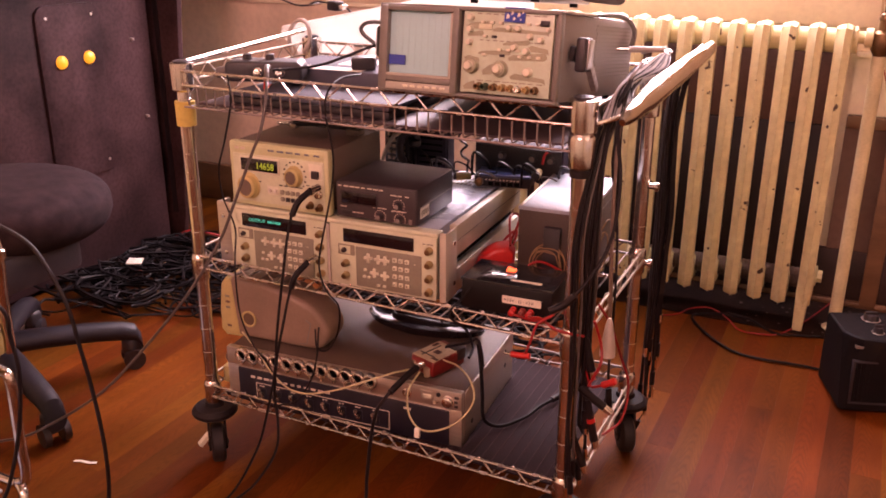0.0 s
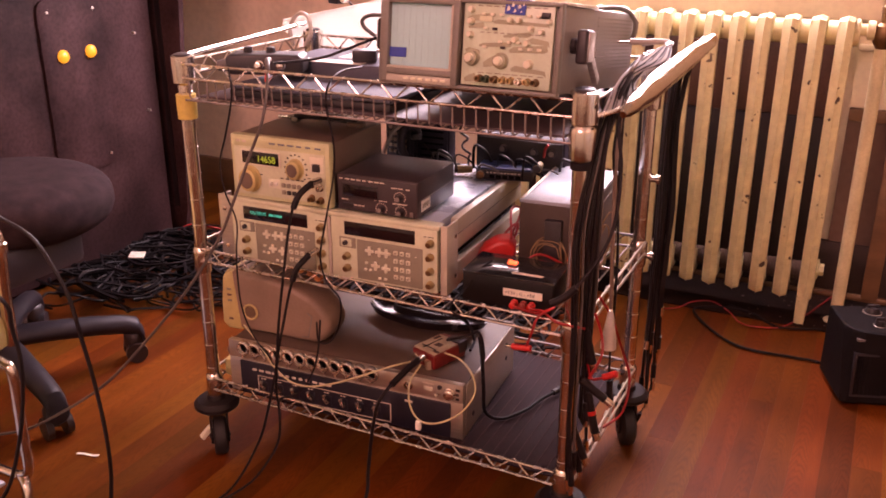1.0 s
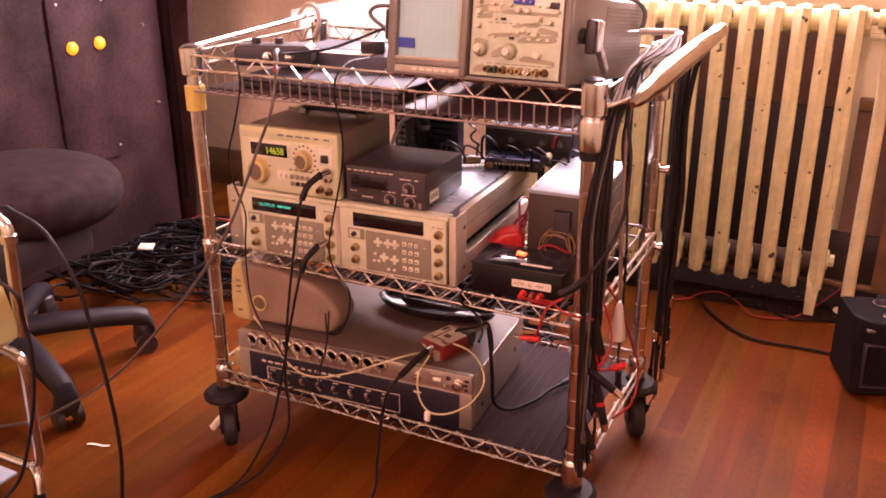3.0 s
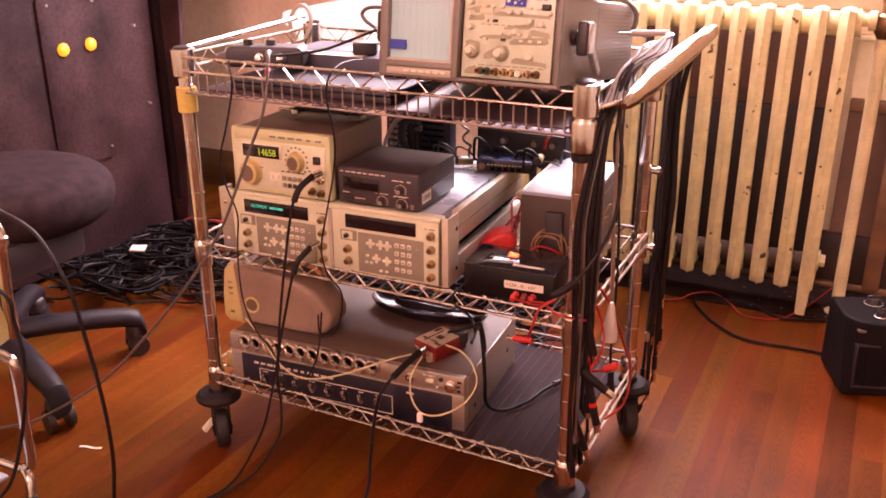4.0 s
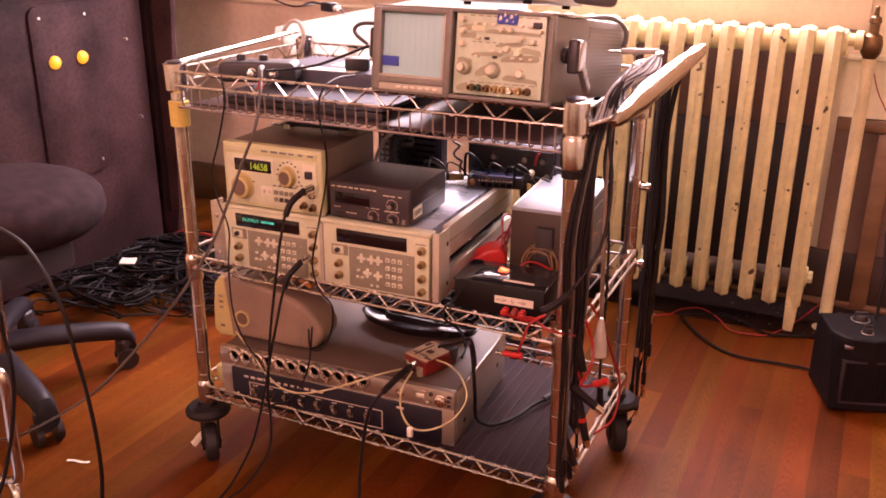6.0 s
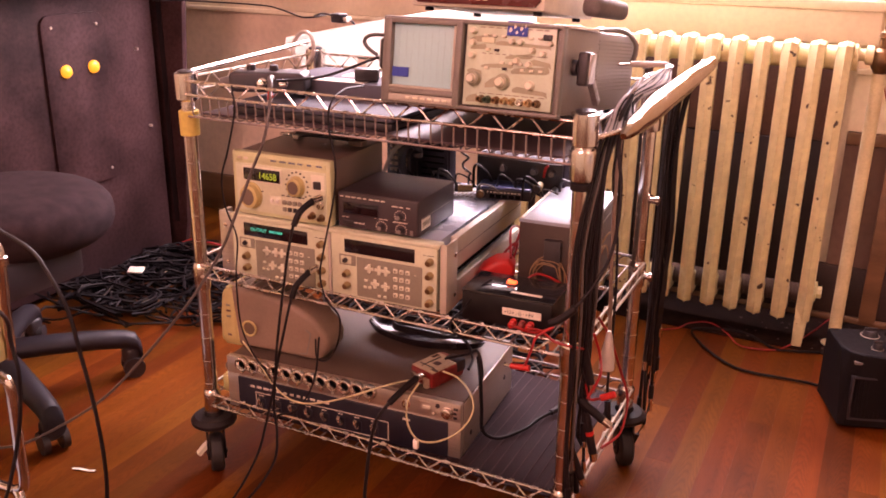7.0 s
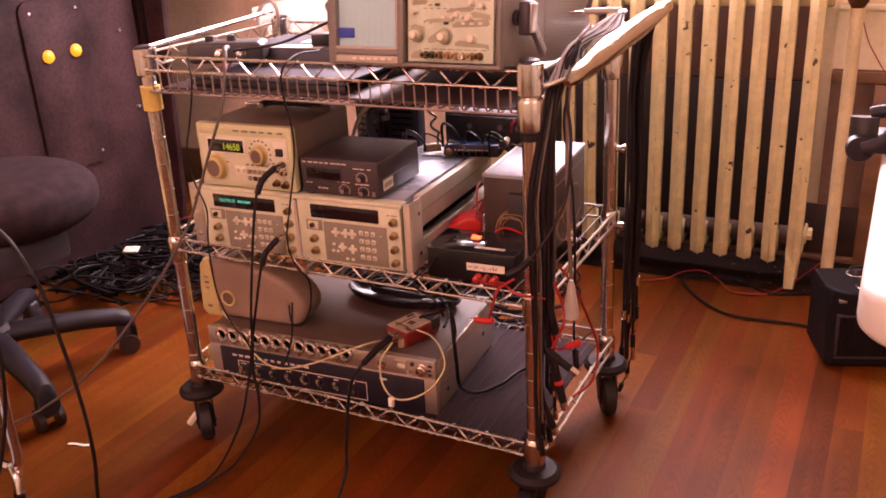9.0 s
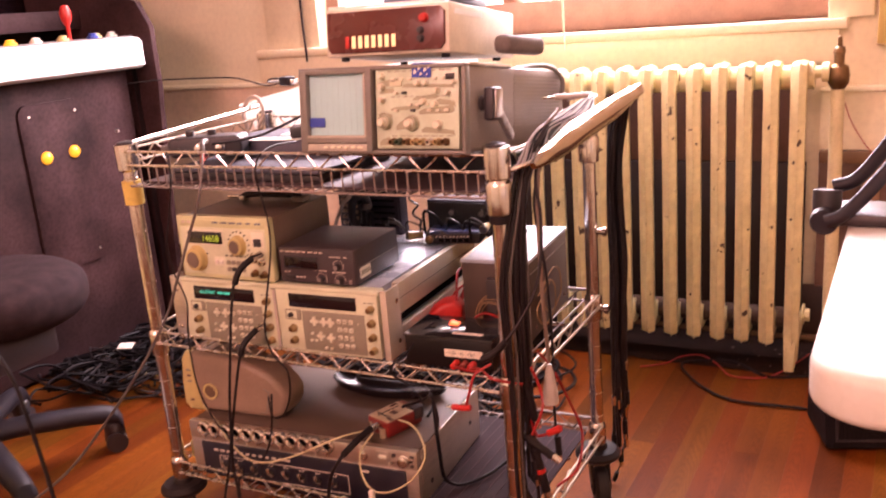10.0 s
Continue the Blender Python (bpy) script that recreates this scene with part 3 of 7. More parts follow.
def post_profile():
    pr = [(0.0127, 0.112)]
    z = 0.14
    while z < 0.79:
        pr += [(0.0127, z - 0.0014), (0.0133, z - 0.0008), (0.0133, z + 0.0008), (0.0127, z + 0.0014)]
        z += 0.0508
    pr += [(0.0127, 0.806)]
    return pr


post_me = mesh_of("post", lathe(bmesh.new(), (0, 0, 0), post_profile(), 18), M_chrome)
collar_me = mesh_of("collar", lathe(bmesh.new(), (0, 0, 0), [(0.0165, -0.050), (0.0205, -0.046), (0.0215, -0.006), (0.0215, 0.0), (0.0150, 0.002)], 20), M_chrome)
sleeve_me = mesh_of("sleeve", lathe(bmesh.new(), (0, 0, 0), [(0.0132, -0.050), (0.0160, -0.048), (0.0176, -0.006), (0.0164, -0.001), (0.0130, 0.004)], 20), M_sleeve)
cap_me = mesh_of("cap", lathe(bmesh.new(), (0, 0, 0), [(0.0128, -0.012), (0.0150, 0.0), (0.0150, 0.005), (0.009, 0.007), (0.0, 0.0072)], 18), M_black)
bump_me = mesh_of("bumper", lathe(bmesh.new(), (0, 0, 0), [(0.016, 0.0), (0.034, 0.001), (0.041, 0.007), (0.041, 0.013), (0.034, 0.020), (0.018, 0.022), (0.016, 0.030)], 24), M_rubber)


def caster_meshes():
    fork = bmesh.new()
    lathe(fork, (0, 0, 0), [(0.012, 0.085), (0.022, 0.088), (0.022, 0.098)], 16)
    for s in (-1, 1):
        prism(fork, [(-0.022, 0.096), (0.022, 0.096), (0.036, 0.040), (0.028, 0.026), (0.010, 0.024)], s * 0.0165 - 0.0025, s * 0.0165 + 0.0025, 0.001)
    cyl(fork, (0.020, -0.021, 0.040), (0.020, 0.021, 0.040), 0.005, n=10)
    wheel = lathe(bmesh.new(), (0.020, 0, 0.040), [(0.012, -0.0138), (0.034, -0.0138), (0.039, -0.010), (0.040, 0.0), (0.039, 0.010), (0.034, 0.0138), (0.012, 0.0138)], 26, "y")
    hub = lathe(bmesh.new(), (0.020, 0, 0.040), [(0.0, -0.0145), (0.013, -0.014), (0.013, 0.014), (0.0, 0.0145)], 14, "y")
    lever = prism(bmesh.new(), [(-0.054, 0.036), (-0.046, 0.028), (-0.028, 0.044), (0.0, 0.066), (0.0, 0.076), (-0.034, 0.054)], -0.012, 0.012, 0.002)
    return (mesh_of("fork", fork, M_rubber), mesh_of("wheel", wheel, M_wheel), mesh_of("hub", hub, M_black), mesh_of("brake_lever", lever, M_key))


fork_me, wheel_me, hub_me, lever_me = caster_meshes()
for px, py, turn, brake in ((0, 0, 313, True), (CW, 0, 260, False), (0, CD, 150, False), (CW, CD, 300, False)):
    p = share("post", post_me, cart, pose(px, py, 0))
    share("collar", collar_me, p, pose(0, 0, 0.813))
    share("cap", cap_me, p, pose(0, 0, 0.812))
    for z in (0.761, 0.447, 0.172):
        if not (px == 0 and py == 0 and z > 0.7):
            share("sleeve", sleeve_me, p, pose(0, 0, z) @ Matrix.Diagonal((1.17, 1.17, 1, 1) if z > 0.7 else (1, 1, 1, 1)))
    cst = share("caster", fork_me, cart, pose(px, py, 0, 0, 0, turn))
    share("wheel", wheel_me, cst)
    share("hub", hub_me, cst)
    if brake:
        share("brake_lever", lever_me, cst, pose(0, 0, 0.004, 0, 0, 100) @ Matrix.Diagonal((0.75, 0.6, 0.85, 1)))
    share("bumper", bump_me, cst, pose(0, 0, 0.095) @ Matrix.Diagonal((1.12, 1.12, 1.1, 1)))


def truss(length, z0, z1, period=0.062):
    """Two rails along x with a zigzag rod between them."""
    bm = bmesh.new()
    cyl(bm, (0.012, 0, z1), (length - 0.012, 0, z1), 0.0028, n=8)
    cyl(bm, (0.012, 0, z0), (length - 0.012, 0, z0), 0.0028, n=8)
    n = max(3, round((length - 0.05) / period))
    pts, w = [], (length - 0.05) / n
    for k in range(n):
        a = 0.025 + k * w
        pts += [(a, 0.004, z1 - 0.001), (a + 0.14 * w, 0.004, z1 - 0.002), (a + 0.46 * w, 0.004, z0 + 0.002), (a + 0.56 * w, 0.004, z0 + 0.001)]
    pts.append((length - 0.025, 0.004, z1 - 0.001))
    tube(bm, pts, 0.0017, n=6, per=5)
    return bm


def shelf(name, zlo, zhi, drop, label):
    s = new(name, mesh_of(name, box(B(0.02, CW - 0.02, 0.14, 0.147, zlo - drop - 0.006, zlo - drop - 0.001), 0.02, CW - 0.02, 0.298, 0.305, zlo - drop - 0.006, zlo - drop - 0.001), M_wire))
    s.parent = cart
    tagged(s, label)
    share("truss", mesh_of("truss", truss(CW, zlo, zhi), M_wire), s, pose(0, -0.016, 0))
    # Lower rear trusses take the shaded wire colour, which removes their window glints.
    share("truss", s.children[0].data if drop else mesh_of("truss", truss(CW, zlo, zhi), M_deckshade), s, pose(CW, CD + 0.016, 0, 0, 0, 180))
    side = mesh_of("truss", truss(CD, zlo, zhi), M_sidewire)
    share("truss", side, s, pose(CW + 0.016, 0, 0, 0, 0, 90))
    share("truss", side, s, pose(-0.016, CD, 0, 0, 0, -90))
    bm = bmesh.new()
    if drop:
        zb = zlo - drop
        tube(bm, [(0, -0.016, zlo), (0, -0.0155, zb + 0.005), (0, -0.011, zb), (0, CD + 0.011, zb), (0, CD + 0.0155, zb + 0.005), (0, CD + 0.016, zlo)], 0.0016, n=6, smooth=False)
    else:
        cyl(bm, (0, -0.016, zlo), (0, CD + 0.016, zlo), 0.0016, n=6)
    me = mesh_of("wire", bm, M_basket if drop else M_deckshade)
    if drop:
        for y in (-0.0145, CD * 0.5, CD + 0.0145):
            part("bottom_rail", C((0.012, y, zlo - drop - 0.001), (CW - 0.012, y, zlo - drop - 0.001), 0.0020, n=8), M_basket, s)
    count = 36 if drop else 29
    for k in range(count):
        share("wire", me, s, pose(0.024 + k * 0.7 / (count - 1), 0, 0.0005))
    return s


shelf("top_shelf", 0.777, 0.802, 0.038, "chrome wire basket shelf with zigzag rails")
shelf("middle_shelf", 0.428, 0.452, 0.0, "chrome wire shelf with zigzag rails")
shelf("bottom_shelf", 0.148, 0.173, 0.0, "chrome wire shelf with zigzag rails")
part("label_wrap", lathe(bmesh.new(), (0, 0, 0), [(0.0136, 0.700), (0.0178, 0.701), (0.0182, 0.745), (0.0136, 0.746)], 20), M_yellow, cart, "yellow tape label round the post")


def swollen_tube(pts, radii, n=22, per=10):
    """A tube along a smooth path whose radius runs smoothly through radii, one for each point."""
    path = smooth_path(pts, per)
    rr = [v.x for v in smooth_path([(r, 0, 0) for r in radii], per)]
    bm, rings = bmesh.new(), []
    for i, p in enumerate(path):
        d = (path[min(i + 1, len(path) - 1)] - path[max(i - 1, 0)]).normalized()
        u = (Vector((0, 0, 1)) - d * d.z).normalized()
        w = d.cross(u)
        ring = []
        for k in range(n):
            a = 2 * math.pi * k / n
            dent = 1 + 0.06 * math.sin(2 * a + 0.20 * i) * math.sin(0.17 * i + a) + 0.025 * math.sin(4 * a - 0.32 * i) * math.sin(0.23 * i + 1)
            ring.append(bm.verts.new(p + rr[i] * dent * (math.cos(a) * u + math.sin(a) * w)))
        rings.append(ring)
    for a, b in zip(rings, rings[1:]):
        for k in range(n):
            bm.faces.new((a[k], a[(k + 1) % n], b[(k + 1) % n], b[k]))
    bm.faces.new(rings[0]), bm.faces.new(rings[-1])
    bmesh.ops.recalc_face_normals(bm, faces=bm.faces[:])
    return bm


part("side_rail", T([(-0.012, 0.014, 0.811), (-0.014, 0.10, 0.815), (-0.014, 0.30, 0.824), (-0.012, CD - 0.012, 0.829)], 0.0048, n=10), M_chrome, cart, "bright chrome rail along the side")
hd = part("push_handle", swollen_tube([(0.807, -0.004, 0.785), (0.809, 0.020, 0.790), (0.813, 0.060, 0.796), (0.821, 0.14, 0.809), (0.833, 0.25, 0.825), (0.846, 0.345, 0.840), (0.852, 0.388, 0.847)],
                                      [0.005, 0.0115, 0.0155, 0.0185, 0.0172, 0.0135, 0.0105]), M_handle, cart, "dented shiny chrome push handle, wrapped and swollen")
part("handle_bracket", T([(CW + 0.012, 0.004, 0.775), (0.772, 0.02, 0.778), (0.803, 0.045, 0.788)], 0.004, n=10), M_chrome, hd)
part("handle_bracket", T([(CW + 0.005, CD, 0.785), (0.785, CD - 0.01, 0.800), (0.830, 0.37, 0.834), (0.845, 0.375, 0.848)], 0.009, n=12), M_chrome, hd)
part("under_bar", T([(0.806, 0.10, 0.783), (0.816, 0.20, 0.796), (0.830, 0.30, 0.812), (0.842, 0.365, 0.830)], 0.008, n=12), M_chrome, hd, "lower chrome bar of the handle")
part("gasket", lathe(bmesh.new(), (CW, 0, 0), [(0.0128, 0.697), (0.0158, 0.698), (0.0158, 0.709), (0.0128, 0.710)], 18), M_rubber, cart)
for z in (0.577, 0.420):
    part("clip", lathe(bmesh.new(), (CW + 0.012, CD, z), [(0.006, 0.0), (0.006, 0.010), (0.009, 0.012), (0.009, 0.018), (0.004, 0.020)], 10, "x"), M_sleeve, cart)
ln_ = thing("shelf_liner", (0.03, 0.0, 0.150), label="dark ribbed plastic liner on the bottom shelf", category="shelf liner")
part("sheet", B(0.0, CW - 0.05, 0.0, CD - 0.01, 0.0, 0.003), M_mat, ln_)
rib_me = mesh_of("rib", B(-0.0013, 0.0013, 0.002, CD - 0.012, 0.003, 0.0042, bev=0.0005, seg=1), mat("lighter liner rib", (0.055, 0.036, 0.037), 0.75, spec=0.08))
for k in range(34):
    share("rib", rib_me, ln_, pose(0.007 + k * 0.0205, 0, 0))


# ---- oscilloscope ----
def oscilloscope():
    t = thing("oscilloscope", (0.4225, -0.032, 0.8055), rx=-7.0, label="grey oscilloscope with pale screen, tilted on the top shelf", category="oscilloscope")
    w, d, h = 0.280, 0.395, 0.126
    part("body", B(0.002, w - 0.002, 0.012, d, 0.002, h - 0.002, bev=0.006), M_casegrey, t)
    fr = bmesh.new()
    box(fr, 0.0, w, 0.0, 0.016, 0.0, 0.006, bev=0.002)
    box(fr, 0.0, w, 0.0, 0.016, h - 0.006, h, bev=0.002)
    box(fr, 0.0, 0.006, 0.0, 0.016, 0.005, h - 0.005, bev=0.002)
    box(fr, w - 0.006, w, 0.0, 0.016, 0.005, h - 0.005, bev=0.002)
    part("front_frame", fr, M_bezel, t)
    # screen surround
    bz = bmesh.new()
    sx0, sx1, sz0, sz1 = 0.016, 0.120, 0.024, 0.116
    box(bz, 0.004, sx0, -0.004, 0.014, 0.004, h - 0.003, bev=0.002)
    box(bz, sx1, 0.130, -0.004, 0.014, 0.004, h - 0.003, bev=0.002)
    box(bz, sx0 - 0.001, sx1 + 0.001, -0.004, 0.014, sz1, h - 0.003, bev=0.002)
    box(bz, sx0 - 0.001, sx1 + 0.001, -0.004, 0.014, 0.015, sz0, bev=0.002)
    part("bezel", bz, M_bezel, t)
    part("soft_key_strip", B(0.005, 0.129, -0.003, 0.013, 0.004, 0.0145, bev=0.0015), M_softstrip, t)
    for k in range(6):
        part("soft_key", B(0.045 + k * 0.012, 0.053 + k * 0.012, -0.006, 0.0, 0.008, 0.0115, bev=0.001), M_key, t)
    sc = part("screen", B(sx0 - 0.002, sx1 + 0.002, 0.006, 0.013, sz0 - 0.002, sz1 + 0.002, bev=0.001), M_crt, t, "pale blue-grey blank tube screen")
    lip = bmesh.new()
    box(lip, sx1 - 0.003, sx1 + 0.0005, -0.0045, 0.010, sz0, sz1, bev=0.001)
    box(lip, sx0, sx1 - 0.003, -0.0045, 0.010, sz0 - 0.0005, sz0 + 0.003, bev=0.001)
    part("screen_lip", lip, M_softstrip, t, "pale inner lip of the screen opening")
    g = bmesh.new()
    for k in range(1, 10):
        x = sx0 + (sx1 - sx0) * k / 10
        box(g, x - 0.00012, x + 0.00012, 0.0056, 0.0062, sz0 + 0.004, sz1 - 0.004)
    for k in range(1, 8):
        z = sz0 + (sz1 - sz0) * k / 8
        box(g, sx0 + 0.003, sx1 - 0.003, 0.0054, 0.0062, z - 0.00012, z + 0.00012)
    tagged(part("graticule", g, M_grat, sc), kind="stuff")
    part("blue_tape", B(sx0 - 0.001, sx0 + 0.027, 0.0035, 0.0052, sz0 + 0.015, sz0 + 0.029), M_blue, sc, "strip of blue tape")
    # control panel
    px0, px1 = 0.134, 0.268
    part("control_panel", B(px0, px1, 0.004, 0.014, 0.008, h - 0.004, bev=0.001), M_scopepanel, t, "pale panel crowded with knobs and buttons")
    for a, b, z0, z1, k in ((0.140, 0.176, 0.096, 0.104, 0.004), (0.180, 0.262, 0.094, 0.100, -0.003), (0.142, 0.166, 0.086, 0.092, 0.003), (0.196, 0.236, 0.076, 0.081, 0.004), (0.232, 0.264, 0.070, 0.078, -0.004),
                            (0.160, 0.208, 0.062, 0.067, 0.003), (0.206, 0.262, 0.056, 0.064, 0.005), (0.139, 0.162, 0.054, 0.060, -0.003), (0.168, 0.184, 0.034, 0.046, 0.004), (0.210, 0.262, 0.031, 0.039, -0.005), (0.140, 0.158, 0.012, 0.022, 0.003)):
        part("legend_band", prism(bmesh.new(), [(a, z0), (b - abs(k), z0 + k * 0.4), (b, z0 + k), (b - 0.002, z1 + k), (a + 0.006, z1), (a - 0.001, (z0 + z1) / 2)], 0.0034, 0.006), M_scopeband, t)
    for i, (x, z, r) in enumerate(((0.146, 0.112, 0.0042), (0.146, 0.096, 0.0042), (0.146, 0.078, 0.0042), (0.205, 0.100, 0.0036), (0.218, 0.100, 0.0036), (0.236, 0.090, 0.0036), (0.214, 0.074, 0.0042), (0.232, 0.070, 0.0042), (0.252, 0.086, 0.0036), (0.236, 0.042, 0.006), (0.262, 0.100, 0.0030))):
        knob(t, x, 0.004, z, r, 0.010, M_key, "small_knob")
    for x, z in ((0.150, 0.046), (0.194, 0.044)):
        dl = knob(t, x, 0.004, z, 0.0105, 0.010, M_scopeband, "dial")
        knob(dl, x, -0.006, z, 0.0058, 0.008, M_key, "cap")
    rnd = random.Random(4)
    for row, z in enumerate((0.106, 0.087, 0.070, 0.062)):
        for k in range(7):
            x = 0.165 + k * 0.0135 + 0.004 * (row % 2)
            if rnd.random() < 0.78:
                part("push_button", B(x - 0.003, x + 0.003, -0.001, 0.005, z - 0.0018, z + 0.0018, bev=0.0006), M_key if rnd.random() < 0.75 else M_black, t)
    for i, (x, c) in enumerate(((0.164, M_brass), (0.174, M_green_cap), (0.187, M_brass), (0.200, M_gold), (0.212, M_gold), (0.224, M_chrome), (0.236, M_gold), (0.248, M_brass))):
        part("connector", lathe(bmesh.new(), (x, 0.004, 0.018), [(0.0055, 0.0), (0.0055, -0.003), (0.0042, -0.004), (0.0042, -0.013), (0.0028, -0.013), (0.0028, -0.004)], 14, "y"), c, t)
    bars(t, 0.155, 0.262, 0.0038, 0.1165, 9, 0.0014, M_panelgrey, seed=3)
    bars(t, 0.160, 0.262, 0.0038, 0.081, 10, 0.0012, M_panelgrey, seed=4)
    bars(t, 0.160, 0.262, 0.0038, 0.0255, 8, 0.0012, M_panelgrey, seed=5)
    part("power_switch", B(0.250, 0.262, -0.001, 0.006, 0.104, 0.112, bev=0.001), M_black, t)
    part("readout", B(0.158, 0.178, 0.002, 0.006, 0.096, 0.104, bev=0.0006), M_panel, t)
    tp = bmesh.new()
    prism(tp, [(0.196, 0.108), (0.226, 0.107), (0.227, 0.1265), (0.197, 0.1265)], 0.0008, 0.0022)
    box(tp, 0.196, 0.227, 0.001, 0.022, 0.1262, 0.1275)
    part("blue_tape", tp, M_blue, t, "crumpled blue tape with bare patches")
    wr_ = bmesh.new()
    for a, b, c, e in ((0.199, 0.112, 0.204, 0.119), (0.206, 0.117, 0.210, 0.124), (0.209, 0.110, 0.213, 0.115), (0.215, 0.115, 0.220, 0.121), (0.219, 0.110, 0.222, 0.113), (0.222, 0.119, 0.225, 0.124)):
        prism(wr_, [(a, b), (c - 0.001, b + 0.001), (c, (b + e) / 2), (c - 0.002, e), (a + 0.001, e - 0.001)], 0.0, 0.0008)
    part("tape_wear", wr_, M_white, t)
    # vents along the side, carrying handle
    vn = bmesh.new()
    for k in range(14):
        box(vn, w - 0.003, w - 0.0012, 0.17 + 0.004 * (k % 2), 0.37, 0.034 + k * 0.0058, 0.0362 + k * 0.0058)
    part("vent", vn, M_casegrey, t)
    part("edge_strip", B(w - 0.009, w + 0.001, 0.014, 0.16, h - 0.003, h + 0.0012, bev=0.0008), M_alu, t)
    for sx in (1, -1):
        x = w if sx > 0 else 0.0
        hub = lathe(bmesh.new(), (x, 0.052, 0.070), [(0.011, 0.0), (0.011, sx * 0.006), (0.008, sx * 0.008), (0.008, sx * 0.014)], 16, "x")
        xa, xb = sorted((x + sx * 0.010, x + sx * 0.026))
        box(hub, xa, xb, 0.036, 0.067, 0.046, 0.093, bev=0.004, seg=3)
        part("handle_hub", hub, M_black, t)
        xa, xb = sorted((x + sx * 0.0255, x + sx * 0.0285))
        part("hub_plate", B(xa, xb, 0.040, 0.064, 0.050, 0.090, bev=0.001), M_handlegrey, t, "scuffed grey hub plate")
        arm = bmesh.new()
        xa, xb = sorted((x + sx * 0.019, x + sx * 0.0275))
        for k in range(4):
            y, z = 0.060 + 0.0125 * k, 0.058 - 0.0105 * k
            vs = box(bmesh.new(), xa, xb, -0.0085, 0.0085, -0.0062, 0.0062, bev=0.0012)
            bmesh.ops.transform(vs, matrix=pose(0, y, z, -40), verts=vs.verts[:])
            me = bpy.data.meshes.new("tmp")
            vs.to_mesh(me)
            vs.free()
            arm.from_mesh(me)
            bpy.data.meshes.remove(me)
        part("handle_arm", arm, M_handlegrey, t, "notched grey handle arm folded down")
    for x in (0.03, w - 0.03):
        part("foot", lathe(bmesh.new(), (x, 0.03, 0.003), [(0.008, 0.0), (0.009, -0.008), (0.0, -0.0085)], 12), M_rubber, t)
        part("foot", lathe(bmesh.new(), (x, d - 0.03, 0.003), [(0.008, 0.0), (0.009, -0.012), (0.0, -0.0125)], 12), M_rubber, t)
    return t


scope = oscilloscope()
scope.scale = (1.045, 1.045, 1.045)


def plain_window(name, axis, at, a, b, z0, z1, label):
    """A two-light window frame set into an opening of the south or east wall."""
    wn = thing(name, (0, 0, 0), label=label, category="window", kind="structure")

    def bar(nm, u0, u1, v0, v1, m_):
        lo, hi = (at - 0.09, at - 0.05) if axis == "y" else (at + 0.05, at + 0.09)
        part(nm, B(u0, u1, lo, hi, v0, v1, bev=0.003) if axis == "y" else B(lo, hi, u0, u1, v0, v1, bev=0.003), m_, wn)

    mid = (a + b) / 2
    bar("lower_rail", a, b, z0, z0 + 0.06, M_sash)
    bar("upper_rail", a, b, z1 - 0.06, z1, M_sash)
    bar("stile", a, a + 0.05, z0 + 0.06, z1 - 0.06, M_sash)
    bar("stile", mid - 0.02, mid + 0.02, z0 + 0.06, z1 - 0.06, M_sash)
    bar("stile", b - 0.05, b, z0 + 0.06, z1 - 0.06, M_sash)


# Both windows are unseen, assumed as sources for the south and east lamps.
plain_window("window_2", "y", YS, -0.3, 1.2, 2.06, 3.00, "painted wooden window high in the wall")
plain_window("window_3", "x", XE, -1.6, -0.2, 1.4, 2.5, "painted wooden window in the side wall")


def counter():
    t = thing("frequency_counter", (0.434, 0.045, 0.948), rx=-7.0, label="cream bench counter with dark red window on the oscilloscope", category="counter")
    w, h, d = 0.225, 0.075, 0.25
    part("body", B(0.0, w, 0.004, d, 0.0, h, bev=0.004), mat("pale cream painted case", (0.74, 0.66, 0.52), 0.5, vary=0.08, bump=0.1), t)
    pn = part("front_window", prism(bmesh.new(), [(0.008, 0.012), (0.014, 0.005), (w - 0.014, 0.005), (w - 0.006, 0.014), (w - 0.006, h - 0.014), (w - 0.014, h - 0.006), (0.008, h - 0.006)], -0.002, 0.006, 0.001),
              mat("dark red filter window", (0.10, 0.018, 0.014), 0.25, vary=0.05), t, "dark red filter window")
    for k in range(8):
        x = 0.042 + k * 0.0122
        part("digit", B(x, x + 0.007, -0.0035, -0.001, 0.012, 0.031, bev=0.001), M_red if k == 0 else mat("pale digit tube", (0.75, 0.55, 0.30), 0.3, emit=(1.0, 0.6, 0.25), power=0.6), pn)
    knob(t, 0.186, -0.002, 0.052, 0.0065, 0.009, M_red, "red_button")
    for z in (0.034, 0.022):
        knob(t, 0.180, -0.002, z, 0.005, 0.008, M_black, "knob")
    part("dent_stripe", B(w, w + 0.001, 0.02, 0.12, 0.058, 0.066), M_white, t)
    for x in (0.02, w - 0.02):
        for y in (0.03, d - 0.03):
            part("foot", C((x, y, 0.002), (x, y, -0.006), 0.007, n=10), M_rubber, t)
    return t


counter()
bk = thing("paper_stack", (0.436, 0.065, 1.020), rz=3, rx=-7, label="white papers and a thin pad on the bench counter", category="papers")
part("pad", B(0.0, 0.20, 0.0, 0.14, 0.0, 0.006, bev=0.001), M_white, bk)
part("pad", B(0.09, 0.215, 0.02, 0.15, 0.006, 0.016, bev=0.001), mat("blue grey folder", (0.16, 0.20, 0.26), 0.5), bk)
gl = thing("camera_case", (0.680, 0.16, 0.937), rz=-12, rx=-7, label="small grey pouch lying beside the bench counter", category="pouch")
